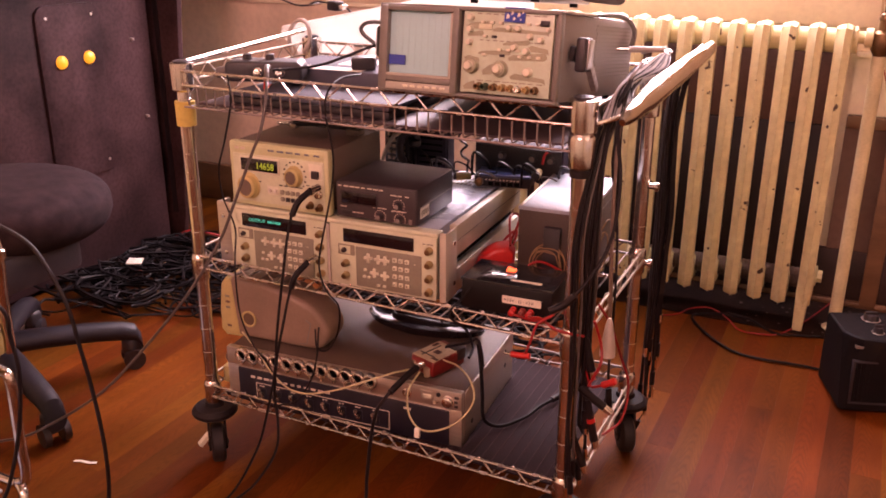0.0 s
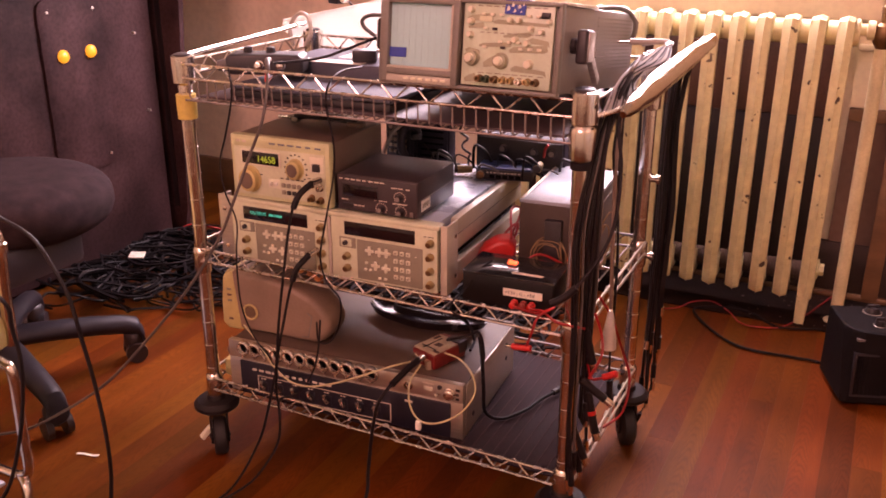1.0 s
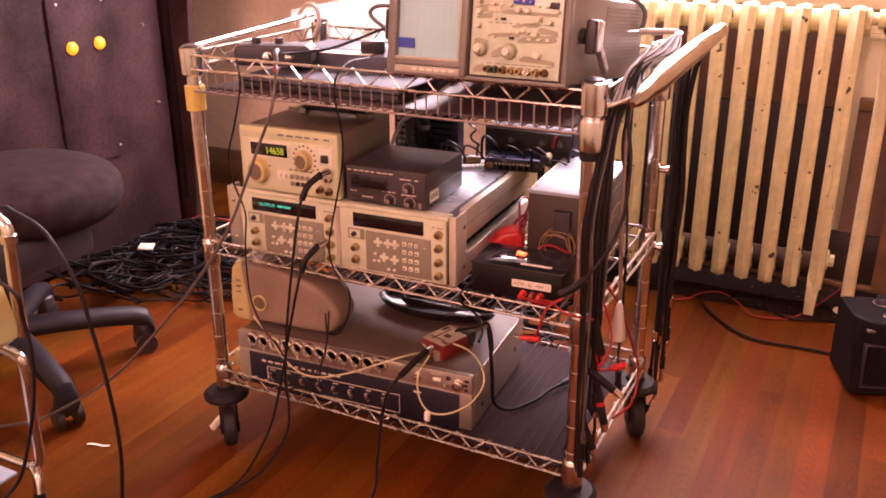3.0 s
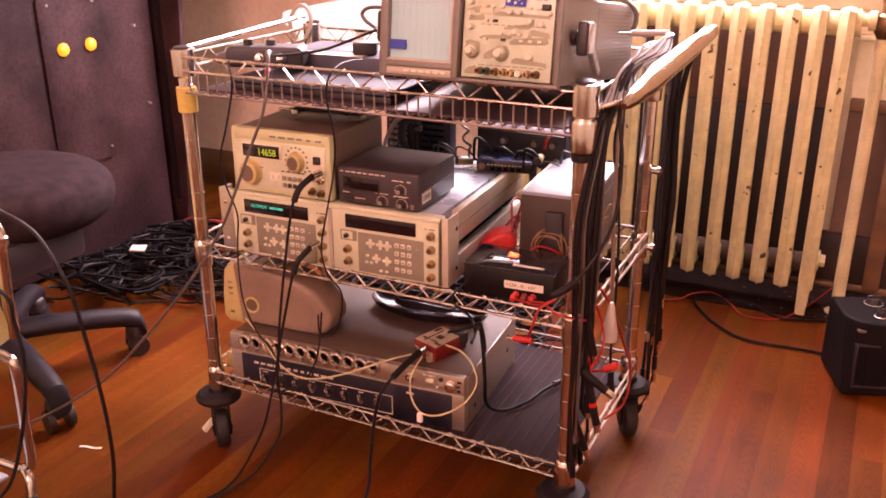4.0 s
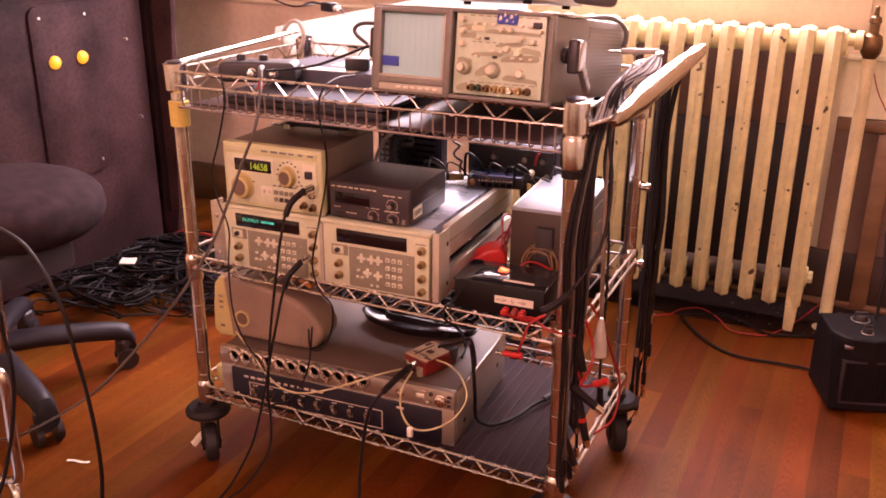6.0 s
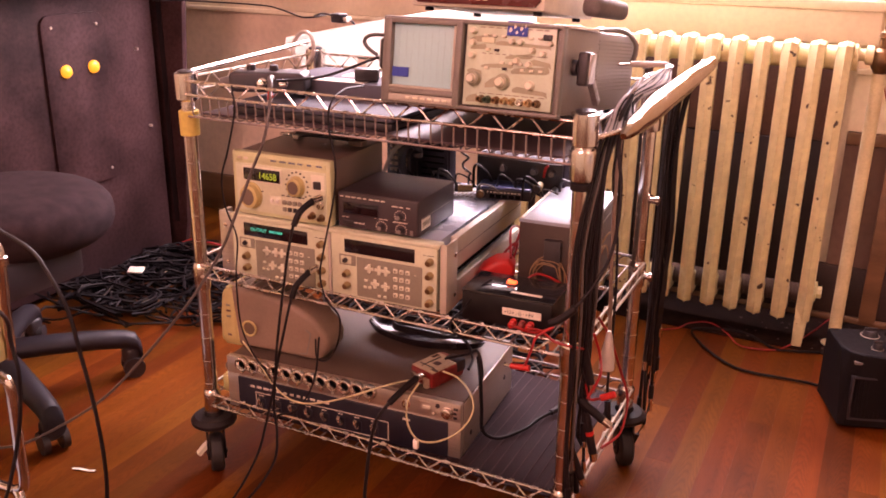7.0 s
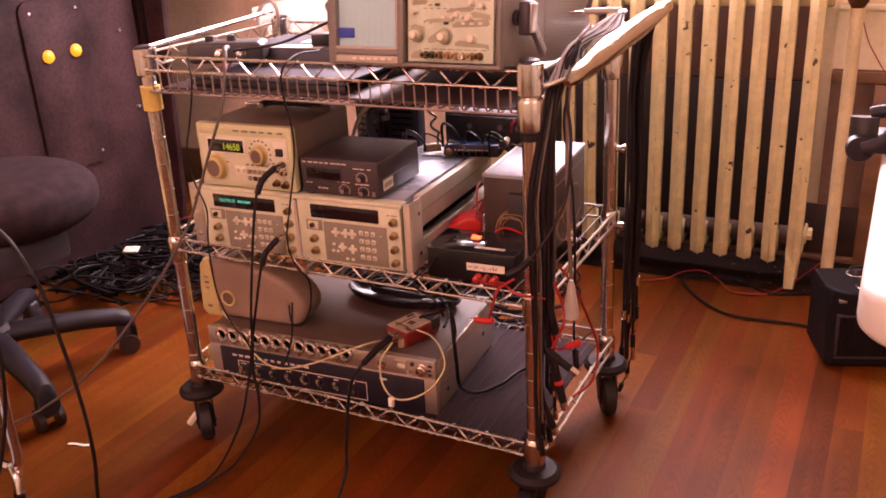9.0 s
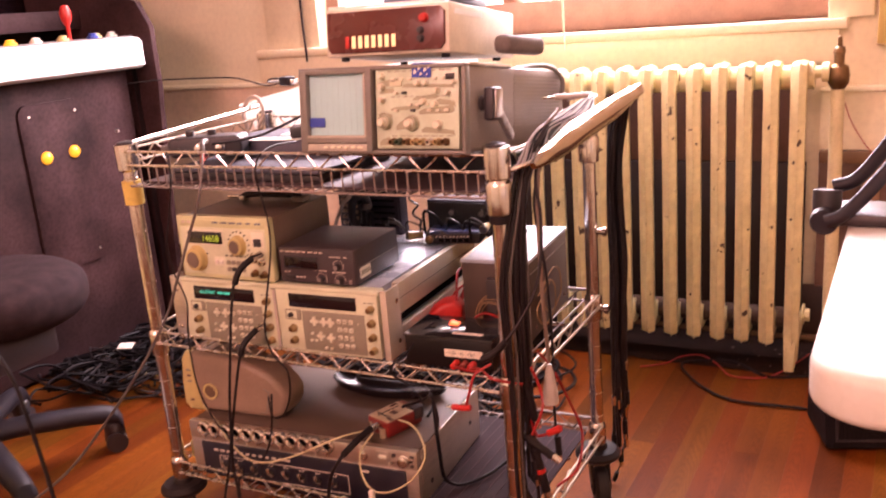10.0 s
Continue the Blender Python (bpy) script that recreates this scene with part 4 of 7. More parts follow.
part("body", B(-0.003, 0.03, 0.0, 0.11, -0.002, 0.028, bev=0.011, seg=3), mat("grey brown pouch cloth", (0.16, 0.13, 0.12), 0.7, vary=0.15, bump=0.2), gl)


# ---- instruments on the middle shelf ----
SH = 0.4305


def rack_processor():
    t = thing("rack_analyzer", (0.042, 0.017, SH), rz=2.6, label="cream rack-mount dual analyzer with keypads and two dark displays", category="rack instrument")
    w, d, h = 0.485, 0.392, 0.126
    # body tray with side rails
    part("cover", B(0.026, w - 0.040, 0.02, d, 0.004, h - 0.001, bev=0.002), M_cover, t, "blue-grey sheet metal top cover")
    slots = bmesh.new()
    for r in range(3):
        for k in range(22):
            x = 0.20 + k * 0.009
            box(slots, x, x + 0.005, d - 0.10 + r * 0.02, d - 0.088 + r * 0.02, h - 0.0012, h - 0.0006)
    part("cooling_slots", slots, M_bezel, t)
    for z0, z1 in ((0.070, h + 0.001), (0.002, 0.046)):
        part("side_rail", B(w - 0.031, w - 0.017, 0.047, d - 0.005, z0, z1, bev=0.0015), M_rail, t)
        part("side_rail", B(0.018, 0.027, 0.02, d - 0.005, z0, z1, bev=0.0015), M_alu, t)
    # Thin dark panel paints the shade in the slot between the rails.
    part("slot_recess", B(w - 0.0395, w - 0.0365, 0.05, d - 0.004, 0.044, 0.072), M_void, t)
    part("rail_seam", B(w - 0.0175, w - 0.0165, 0.03, d - 0.01, 0.098, 0.0995), M_bezel, t)
    part("ear", box(B(w - 0.0285, w - 0.016, -0.002, 0.003, 0.0, h + 0.001, bev=0.001), w - 0.020, w - 0.016, 0.0025, 0.046, 0.0, h, bev=0.001), M_rail, t, "dull bracket with two screws")
    for y, z in ((0.032, 0.10), (0.032, 0.026)):
        part("screw", lathe(bmesh.new(), (w - 0.016, y, z), [(0.004, 0.0), (0.004, 0.002), (0.0, 0.003)], 10, "x"), M_chrome, t)
    part("ear", box(B(-0.002, 0.026, -0.002, 0.003, 0.0, h + 0.001, bev=0.001), -0.002, 0.006, 0.0, 0.03, 0.0, h, bev=0.001), M_alu, t)
    for x in (0.012,):
        for z in (0.026, 0.10):
            part("screw", lathe(bmesh.new(), (x, -0.002, z), [(0.004, 0.0), (0.004, -0.002), (0.0, -0.003)], 10, "y"), M_chrome, t)
    part("top_trim", B(0.026, w - 0.029, -0.006, 0.02, h - 0.008, h + 0.0005, bev=0.003), M_panel, t)
    for at, on in ((0.0275, True), (0.2430, False)):
        x0 = 0.0
        u = part("half_unit", B(x0, x0 + 0.200, -0.004, 0.02, 0.002, h - 0.008, bev=0.0015), M_panel, t, "cream half-width front panel")
        u.matrix_basis = Matrix.Translation((at, 0, 0)) @ Matrix.Diagonal((1.04, 1, 1, 1))
        part("display", B(x0 + 0.027, x0 + 0.160, -0.006, 0.0, 0.087, 0.112, bev=0.001), M_display, u)
        if on:
            letters("readout_text", "OUTPUT", 0.0088, pose(x0 + 0.042, -0.0063, 0.0985, 90, 0, 0), M_green, u)
            bars(u, x0 + 0.082, x0 + 0.110, -0.0062, 0.0995, 7, 0.0042, M_green, "readout_bars", 2)
        part("keypad_field", B(x0 + 0.050, x0 + 0.174, -0.0052, -0.002, 0.006, 0.081, bev=0.0012), M_panelgrey, u)
        part("input_block", B(x0 + 0.016, x0 + 0.048, -0.0052, -0.002, 0.062, 0.082, bev=0.0012), M_panelgrey, u)
        part("input_frame", B(x0 + 0.019, x0 + 0.040, -0.0060, -0.004, 0.0645, 0.0795, bev=0.001), M_panel, u)
        knob(u, x0 + 0.029, -0.006, 0.072, 0.0042, 0.006, M_black, "socket")
        for z in (0.047, 0.024):
            knob(u, x0 + 0.031, -0.004, z, 0.0062, 0.012, M_knobtan, "connector", M_brass)
        for z in (0.094, 0.069, 0.043, 0.018):
            knob(u, x0 + 0.1885, -0.004, z, 0.0062, 0.012, M_knobtan, "connector", M_brass)
        kf = bmesh.new()
        for cx, cz in ((0.075, 0.063), (0.094, 0.063), (0.107, 0.063), (0.086, 0.036), (0.106, 0.034)):
            box(kf, x0 + cx - 0.0078, x0 + cx + 0.0078, -0.0085, -0.004, cz - 0.0024, cz + 0.0024, bev=0.0005)
            box(kf, x0 + cx - 0.0024, x0 + cx + 0.0024, -0.0085, -0.004, cz - 0.0082, cz + 0.0082, bev=0.0005)
        part("arrow_keys", kf, M_key, u, "ivory arrow keys")
        for r in range(4):
            for c in range(3):
                x, z = x0 + 0.125 + c * 0.0115, 0.067 - r * 0.0152
                part("key", B(x - 0.0036, x + 0.0036, -0.0085, -0.004, z - 0.0036, z + 0.0036, bev=0.0006), M_key, u)
                part("key_mark", B(x - 0.0016, x + 0.0016, -0.0089, -0.0083, z - 0.0016, z + 0.0016), M_panelgrey, u)
        for cx, cz in ((0.069, 0.040), (0.067, 0.027), (0.076, 0.027), (0.094, 0.014), (0.105, 0.014)):
            part("key", B(x0 + cx - 0.0026, x0 + cx + 0.0026, -0.0085, -0.004, cz - 0.002, cz + 0.002, bev=0.0005), M_key, u)
        bars(u, x0 + 0.160, x0 + 0.166, -0.0053, 0.064, 1, 0.001, M_key, seed=7)
        bars(u, x0 + 0.176, x0 + 0.198, -0.0042, 0.104, 3, 0.0013, M_ink, seed=8)
    part("clear_strip", B(0.2388, 0.2432, -0.0075, -0.004, 0.004, h - 0.010), M_clear, t)
    return t


rack_processor()


def generator():
    t = thing("function_generator", (0.080, 0.015, 0.5575), rz=2.4, label="beige bench signal generator with glowing digits and carrying handle", category="signal generator")
    w, d, h = 0.219, 0.204, 0.112
    part("body", B(0.003, w - 0.003, 0.014, d, 0.005, h - 0.002, bev=0.005), M_gensteel, t)
    fp = bmesh.new()
    box(fp, 0.0, w, 0.0, 0.018, 0.002, h, bev=0.004)
    part("front_frame", fp, M_beigebox, t)
    f = part("front_panel", B(0.009, w - 0.009, -0.002, 0.004, 0.010, h - 0.020, bev=0.001), M_panel, t, "cream front panel")
    part("title_strip", B(0.009, w - 0.009, -0.0015, 0.004, h - 0.016, h - 0.006, bev=0.0006), M_beigebox, t)
    bars(t, 0.015, 0.042, -0.0017, h - 0.0125, 2, 0.004, M_inkw, seed=11)
    bars(t, 0.09, 0.21, -0.0017, h - 0.0115, 6, 0.003, mat("blue grey legend", (0.18, 0.20, 0.24), 0.5), seed=12)
    part("display_frame", B(0.026, 0.114, -0.004, 0.0, 0.062, 0.089, bev=0.0015), M_key, f)
    part("display", B(0.029, 0.111, -0.0055, -0.002, 0.065, 0.086, bev=0.001), M_display, f)
    letters("readout_digits", "14658", 0.0165, pose(0.063, -0.0058, 0.0692, 90, 0, 0), M_lime, f)
    knob(t, 0.045, -0.002, 0.038, 0.0205, 0.016, M_cream, "tuning_dial", M_gensteel)
    knob(t, 0.147, -0.002, 0.064, 0.0160, 0.014, M_cream, "range_dial", M_gensteel)
    tk = bmesh.new()
    for k in range(13):
        a = radians(-40 + k * 21.7)
        x, z = 0.147 + 0.0240 * math.cos(a), 0.064 + 0.0240 * math.sin(a)
        box(tk, x - 0.0018, x + 0.0018, -0.0026, -0.001, z - 0.0013, z + 0.0013)
    part("dial_marks", tk, M_ink, f)
    part("switch_plate", B(0.178, 0.207, -0.0028, 0.0, 0.062, 0.088, bev=0.0008), M_key, f)
    part("rocker_switch", B(0.185, 0.200, -0.007, 0.0, 0.064, 0.077, bev=0.0015), M_black, f)
    part("selector_plate", B(0.084, 0.110, -0.0032, 0.0, 0.026, 0.042, bev=0.002), M_key, f)
    for x in (0.091, 0.103):
        part("slide_knob", B(x - 0.003, x + 0.003, -0.007, -0.002, 0.031, 0.037, bev=0.001), M_white, f)
    rnd = random.Random(9)
    for r in range(2):
        for k in range(4):
            x = 0.114 + k * 0.0115
            part("push_button", B(x, x + 0.008, -0.005, 0.0, 0.018 + r * 0.012, 0.025 + r * 0.012, bev=0.0008), M_ink if r == 0 and k in (1, 2) else M_panelgrey, f)
    for x, z in ((0.182, 0.042), (0.200, 0.038), (0.180, 0.018), (0.200, 0.016)):
        part("connector", lathe(bmesh.new(), (x, -0.002, z), [(0.0065, 0.0), (0.0065, -0.003), (0.0045, -0.004), (0.0045, -0.012), (0.003, -0.012), (0.003, -0.003)], 14, "y"), M_chrome if z > 0.03 else M_brass, f)
    bars(f, 0.112, 0.168, -0.0022, 0.044, 5, 0.002, M_ink, seed=13)
    bars(f, 0.172, 0.206, -0.0022, 0.050, 3, 0.0018, M_ink, seed=14)
    bars(f, 0.056, 0.076, -0.0022, 0.046, 2, 0.0018, M_ink, seed=15)
    # strap handle on top
    part("handle_base", B(0.046, 0.060, 0.135, 0.152, h - 0.003, h + 0.006, bev=0.002), M_alu, t)
    part("handle_base", B(0.176, 0.206, 0.135, 0.158, h - 0.003, h + 0.007, bev=0.002), M_gensteel, t)
    part("strap_handle", T([(0.052, 0.143, h + 0.005), (0.075, 0.143, h + 0.009), (0.115, 0.144, h + 0.010), (0.16, 0.146, h + 0.009), (0.192, 0.147, h + 0.005)], 0.0060, n=8), M_black, t, "black plastic carrying strap")
    part("handle_pin", C((0.012, 0.143, h + 0.004), (0.050, 0.143, h + 0.004), 0.0025, n=8), M_chrome, t)
    for x in (0.02, w - 0.02):
        part("foot", C((x, 0.03, 0.006), (x, 0.03, -0.0005), 0.007, n=10), M_rubber, t)
        part("foot", C((x, d - 0.03, 0.006), (x, d - 0.03, -0.0005), 0.007, n=10), M_rubber, t)
    return t


generator().scale = (0.950, 1.0, 1.08)


def black_unit():
    t = thing("distortion_meter", (0.2955, 0.032, 0.5575), rz=2.5, label="small black bench unit with dark display and two small dials", category="bench meter")
    w, d, h = 0.158, 0.157, 0.068
    part("body", B(0.0, w, 0.003, d, 0.004, h, bev=0.0025), M_blackbox, t)
    part("seam", B(w - 0.001, w + 0.0005, 0.012, d - 0.004, 0.033, 0.0345), M_casegrey, t, "pale seam along the side")
    f = part("front_panel", B(0.002, w - 0.002, 0.0, 0.005, 0.005, h - 0.002, bev=0.001), M_blackbox, t)
    part("window_frame", B(0.010, 0.084, -0.0010, 0.003, 0.028, 0.054, bev=0.0008), M_black, f)
    part("display", B(0.013, 0.081, -0.0016, 0.003, 0.031, 0.051, bev=0.0006), M_display, f)
    bars(f, 0.006, 0.098, -0.0004, 0.0595, 8, 0.0022, M_inkw, seed=21)
    bars(f, 0.108, 0.150, -0.0004, 0.0535, 3, 0.0018, M_inkw, seed=22)
    bars(f, 0.010, 0.024, -0.0004, 0.0225, 2, 0.0016, M_inkw, seed=23)
    bars(f, 0.034, 0.058, -0.0004, 0.0135, 3, 0.0022, M_inkw, seed=24)
    part("slide_switch", B(0.012, 0.032, -0.003, 0.002, 0.010, 0.0175, bev=0.001), M_black, f)
    for x, z in ((0.088, 0.0140), (0.126, 0.0130), (0.124, 0.038)):
        knob(f, x, 0.0, z, 0.0056, 0.010, M_black, "knob", M_casegrey)
        tk = bmesh.new()
        for k in range(11):
            a = radians(-30 + k * 24)
            box(tk, x + 0.0105 * math.cos(a) - 0.0010, x + 0.0105 * math.cos(a) + 0.0010, -0.0006, 0.001, z + 0.0100 * math.sin(a) - 0.0007, z + 0.0100 * math.sin(a) + 0.0007)
        part("dial_marks", tk, M_inkw, f)
        bars(f, x - 0.014, x + 0.014, -0.0004, z + 0.0135 if z < 0.03 else z - 0.0125, 3, 0.0015, M_inkw, seed=25 + int(1000 * x))
    part("small_port", B(0.143, 0.149, -0.0012, 0.002, 0.006, 0.015), M_casegrey, f)
    part("sticker", B(w - 0.0005, w + 0.0006, 0.014, 0.050, 0.013, 0.032), M_label, t)
    bars_b = bmesh.new()
    for k in range(6):
        box(bars_b, w + 0.0004, w + 0.0010, 0.018 + k * 0.005, 0.0212 + k * 0.005, 0.017 + 0.002 * (k % 2), 0.027)
    part("legend", bars_b, M_panelgrey, t)
    for x in (0.015, w - 0.015):
        for y in (0.02, d - 0.02):
            part("foot", C((x, y, 0.005), (x, y, -0.0005), 0.006, n=10), M_rubber, t)
    return t


black_unit()


def power_box():
    t = thing("power_box", (0.540, 0.036, SH), rz=3, label="black project box with lit red switch and banana posts", category="power supply")
    w, d, h = 0.160, 0.095, 0.056
    part("case", B(0.0, w, 0.0, d, 0.0, h - 0.003, bev=0.003), mat("deep black moulded box", (0.008, 0.0055, 0.006), 0.4, spec=0.35, vary=0.15), t)
    part("lid", B(-0.001, w + 0.001, -0.001, d + 0.001, h - 0.004, h, bev=0.0012), mat("glossy black lid", (0.015, 0.013, 0.015), 0.10, spec=0.8, vary=0.03), t, "glossy black lid")
    sw = part("rocker_frame", B(0.060, 0.082, 0.046, 0.064, h - 0.001, h + 0.002, bev=0.001), M_black, t)
    part("rocker", prism(bmesh.new(), [(0.063, h + 0.001), (0.079, h + 0.001), (0.078, h + 0.005), (0.072, h + 0.0045), (0.064, h + 0.007)], 0.049, 0.061, 0.0008), M_ledred, sw, "lit red rocker")
    part("lid_label", B(0.082, 0.136, 0.016, 0.024, h - 0.0002, h + 0.0005), M_label, t)
    lb = part("front_label", B(0.074, 0.142, -0.0010, 0.001, 0.022, 0.035), M_label, t, "white paper label with printed voltages")
    letters("label_text", "+12V : G : +5V", 0.0085, pose(0.077, -0.0012, 0.0255, 90, 0, 0), M_ink, lb)
    for x, m_ in ((0.082, M_red), (0.098, mat("dark red plastic", (0.26, 0.03, 0.02), 0.4)), (0.112, M_red)):
        part("banana_post", lathe(bmesh.new(), (x + 0.013, 0.0, 0.0115), [(0.0065, 0.001), (0.0065, -0.006), (0.005, -0.007), (0.0058, -0.016), (0.003, -0.018)], 12, "y"), m_, t)
    return t


power_box()
gp = thing("linear_supply", (0.586, 0.176, SH), rz=4, label="tall grey steel power supply unit with blue-grey top", category="power supply")
part("case", B(0.0, 0.124, 0.0, 0.240, 0.0, 0.146, bev=0.002), mat("brown grey hammered steel", (0.054, 0.034, 0.025), 0.5, vary=0.1, bump=0.2), gp)
part("cover", B(-0.001, 0.125, -0.001, 0.241, 0.143, 0.1495, bev=0.001), M_greytop, gp, "blue-grey steel cover")
part("bracket", box(B(0.050, 0.080, -0.0125, -0.0075, 0.006, 0.118, bev=0.001), 0.050, 0.080, -0.0075, 0.001, 0.108, 0.118), M_black, gp, "black bracket")
part("edge_strip", B(0.001, 0.006, 0.002, 0.238, 0.1496, 0.1512, bev=0.0005), M_rail, gp, "bright bare metal edge")
part("seam", B(0.1235, 0.1248, 0.01, 0.230, 0.122, 0.1235), M_bezel, gp)
for y in (0.03, 0.21):
    part("screw", lathe(bmesh.new(), (0.124, y, 0.02), [(0.004, 0.0), (0.004, 0.002), (0.0, 0.003)], 10, "x"), M_chrome, gp)

# things standing at the back of the middle shelf
def rear_boxes():
    zt = SH + 0.127
    t = thing("loudspeaker_box", (0.272, 0.372, zt), rz=2, label="small dark blue-black speaker box at the back of the rack instrument", category="speaker")
    part("case", B(0, 0.078, 0, 0.034, 0, 0.094, bev=0.003), M_bluebox, t)
    part("front_baffle", B(0.004, 0.074, -0.003, 0.001, 0.006, 0.088, bev=0.001), M_bluebox, t)
    for k in range(5):
        part("slot", B(0.014, 0.066, -0.0036, -0.0025, 0.020 + k * 0.013, 0.024 + k * 0.013), M_void, t)
    t = thing("telephone", (0.214, 0.350, zt), rz=-8, label="black keypad telephone standing upright with its receiver", category="telephone")
    part("body", prism(bmesh.new(), rounded(0, 0.062, 0, 0.108, 0.006), 0.0, 0.035, 0.003), M_black, t)
    key = mesh_of("key", B(-0.0042, 0.0042, -0.003, 0.001, -0.0034, 0.0034, bev=0.0008, seg=1), mat("tan telephone key", (0.42, 0.31, 0.22), 0.5))
    for r in range(5):
        for c in range(4):
            share("key", key, t, pose(0.014 + c * 0.0118, 0, 0.030 + r * 0.0125))
    hs = part("receiver", T([(0.064, -0.020, 0.030), (0.062, -0.030, 0.052), (0.066, -0.030, 0.080), (0.078, -0.024, 0.096), (0.088, -0.014, 0.090), (0.090, -0.008, 0.072)], 0.0085, n=12), M_black, t, "glossy black receiver")
    part("ear_cap", lathe(bmesh.new(), (0.088, -0.014, 0.066), [(0.010, 0.0), (0.013, 0.004), (0.012, 0.012), (0.006, 0.016)], 14), M_black, hs)
    t = thing("amplifier_box", (0.400, 0.399, zt), rz=1, label="long black amplifier box with knobs at the back of the shelf", category="amplifier")
    part("case", B(0, 0.190, 0, 0.055, 0, 0.073, bev=0.003), M_bluebox, t)
    part("front_panel", B(0.004, 0.186, -0.004, 0.001, 0.006, 0.069, bev=0.001), M_black, t)
    for x in (0.062, 0.128, 0.166):
        knob(t, x, -0.004, 0.050, 0.008, 0.009, M_black, "knob", M_casegrey)
    part("red_flag", T([(0.150, -0.010, 0.042), (0.154, -0.014, 0.060), (0.159, -0.012, 0.068)], 0.003, n=6), M_red, t)
    t = thing("network_switch", (0.432, 0.326, zt), rz=12, label="flat black switch box with dark blue lid on the rack instrument", category="network box")
    part("case", B(0.0, 0.112, 0.0, 0.062, 0.0, 0.020, bev=0.002), M_black, t)
    part("lid", B(0.002, 0.110, 0.002, 0.060, 0.0195, 0.0240, bev=0.001), mat("dark blue lid", (0.030, 0.045, 0.13), 0.28), t)
    bars(t, 0.022, 0.092, -0.0005, 0.0135, 10, 0.0022, M_inkw, seed=31)
    for k in range(5):
        part("port", B(0.028 + k * 0.013, 0.038 + k * 0.013, -0.0006, 0.002, 0.003, 0.0105), M_void, t)
    part("connector", lathe(bmesh.new(), (0.010, 0.0, 0.010), [(0.008, 0.001), (0.008, -0.010), (0.005, -0.012)], 12, "y"), M_brass, t)
    for k, (x, y) in enumerate(((0.385, 0.340), (0.560, 0.330))):
        o = thing("adapter_plug", (x, y, zt if k == 0 else SH + 0.152), rz=30 + 70 * k, label="small tan and black adapter plug behind the instruments", category="plug", group="rear plugs")
        part("body", C((0, 0, 0.010), (0.030, 0, 0.010), 0.009, 0.007, n=12), M_knobtan, o)
        part("collar", C((-0.006, 0, 0.010), (0.0, 0, 0.010), 0.0075, n=12), M_black, o)


rear_boxes()


# ---- bottom shelf ----
def patch_mixer():
    z0 = 0.1545
    t = thing("patch_chassis", (0.050, -0.006, z0), rz=4.0, label="wide silver chassis with round jacks above a dark panel", category="audio chassis")
    w, d, h = 0.498, 0.295, 0.110
    part("body", B(0.004, w, 0.012, d, 0.0, h, bev=0.002), mat("brown enamelled chassis lid", (0.100, 0.066, 0.049), 0.5, vary=0.1, bump=0.12, fine=240), t)
    part("side_plate", B(w - 0.002, w + 0.0015, 0.014, d - 0.004, 0.002, h - 0.003, bev=0.0008), M_alu, t)
    for y, z in ((0.24, 0.082), (0.24, 0.052), (0.05, 0.03)):
        part("screw", lathe(bmesh.new(), (w + 0.0015, y, z), [(0.005, 0.0), (0.005, 0.001), (0.0, 0.001)], 10, "x"), M_black, t)
    ins = part("jack_strip", B(0.0, w, 0.0, 0.014, 0.074, h + 0.001, bev=0.002), M_alu, t, "brushed silver upper strip")
    part("front_frame", B(0.0, w, 0.001, 0.014, 0.0, 0.074, bev=0.001), M_alu, t)
    pn = part("switch_panel", B(0.026, w - 0.024, -0.003, 0.004, 0.001, 0.071, bev=0.0015), M_navy, t, "dark navy panel with switches")
    for k in range(12):
        x = 0.038 + k * 0.0254
        j = part("jack", lathe(bmesh.new(), (x, 0.0, 0.100), [(0.0150, 0.001), (0.0150, -0.004), (0.0142, -0.0075), (0.0124, -0.0092), (0.0096, -0.0088), (0.0068, -0.003), (0.0, -0.0015)], 20, "y"), M_nickel, ins)
        part("jack_hole", lathe(bmesh.new(), (x, 0.0, 0.100), [(0.0070, -0.0036), (0.0, -0.0036)], 16, "y"), M_void, j)
        part("latch", B(x - 0.003, x + 0.003, -0.008, 0.0, 0.081, 0.0845, bev=0.0008), M_chrome, ins)
    for k in range(8):
        x = 0.080 + k * 0.0352
        s = part("toggle_plate", B(x - 0.0085, x + 0.0085, -0.0045, -0.002, 0.012, 0.034, bev=0.001), M_navy, pn)
        part("toggle", T([(x, -0.004, 0.020), (x + 0.001, -0.014, 0.030), (x + 0.0015, -0.018, 0.040)], 0.0040, n=8), M_nickel, s)
        lathe_b = lathe(bmesh.new(), (x, -0.003, 0.022), [(0.0056, 0.0), (0.0050, -0.005), (0.003, -0.006)], 12, "y")
        part("toggle_nut", lathe_b, M_nickel, s)
        bars(s, x - 0.006, x + 0.006, -0.0034, 0.0385, 2, 0.0022, M_inkw, seed=40 + k)
    fr = bmesh.new()
    for a in ((0.066, 0.356, 0.0442, 0.0456), (0.066, 0.356, 0.0062, 0.0076)):
        box(fr, a[0], a[1], -0.0036, -0.002, a[2], a[3])
    for x in (0.066, 0.3546):
        box(fr, x, x + 0.0014, -0.0036, -0.002, 0.0072, 0.0446)
    part("frame_line", fr, M_inkw, pn)
    bars(pn, 0.055, 0.235, -0.0033, 0.054, 12, 0.0045, M_inkw, seed=44)
    bars(pn, 0.385, 0.41, -0.0033, 0.058, 1, 0.004, M_inkw, seed=45)
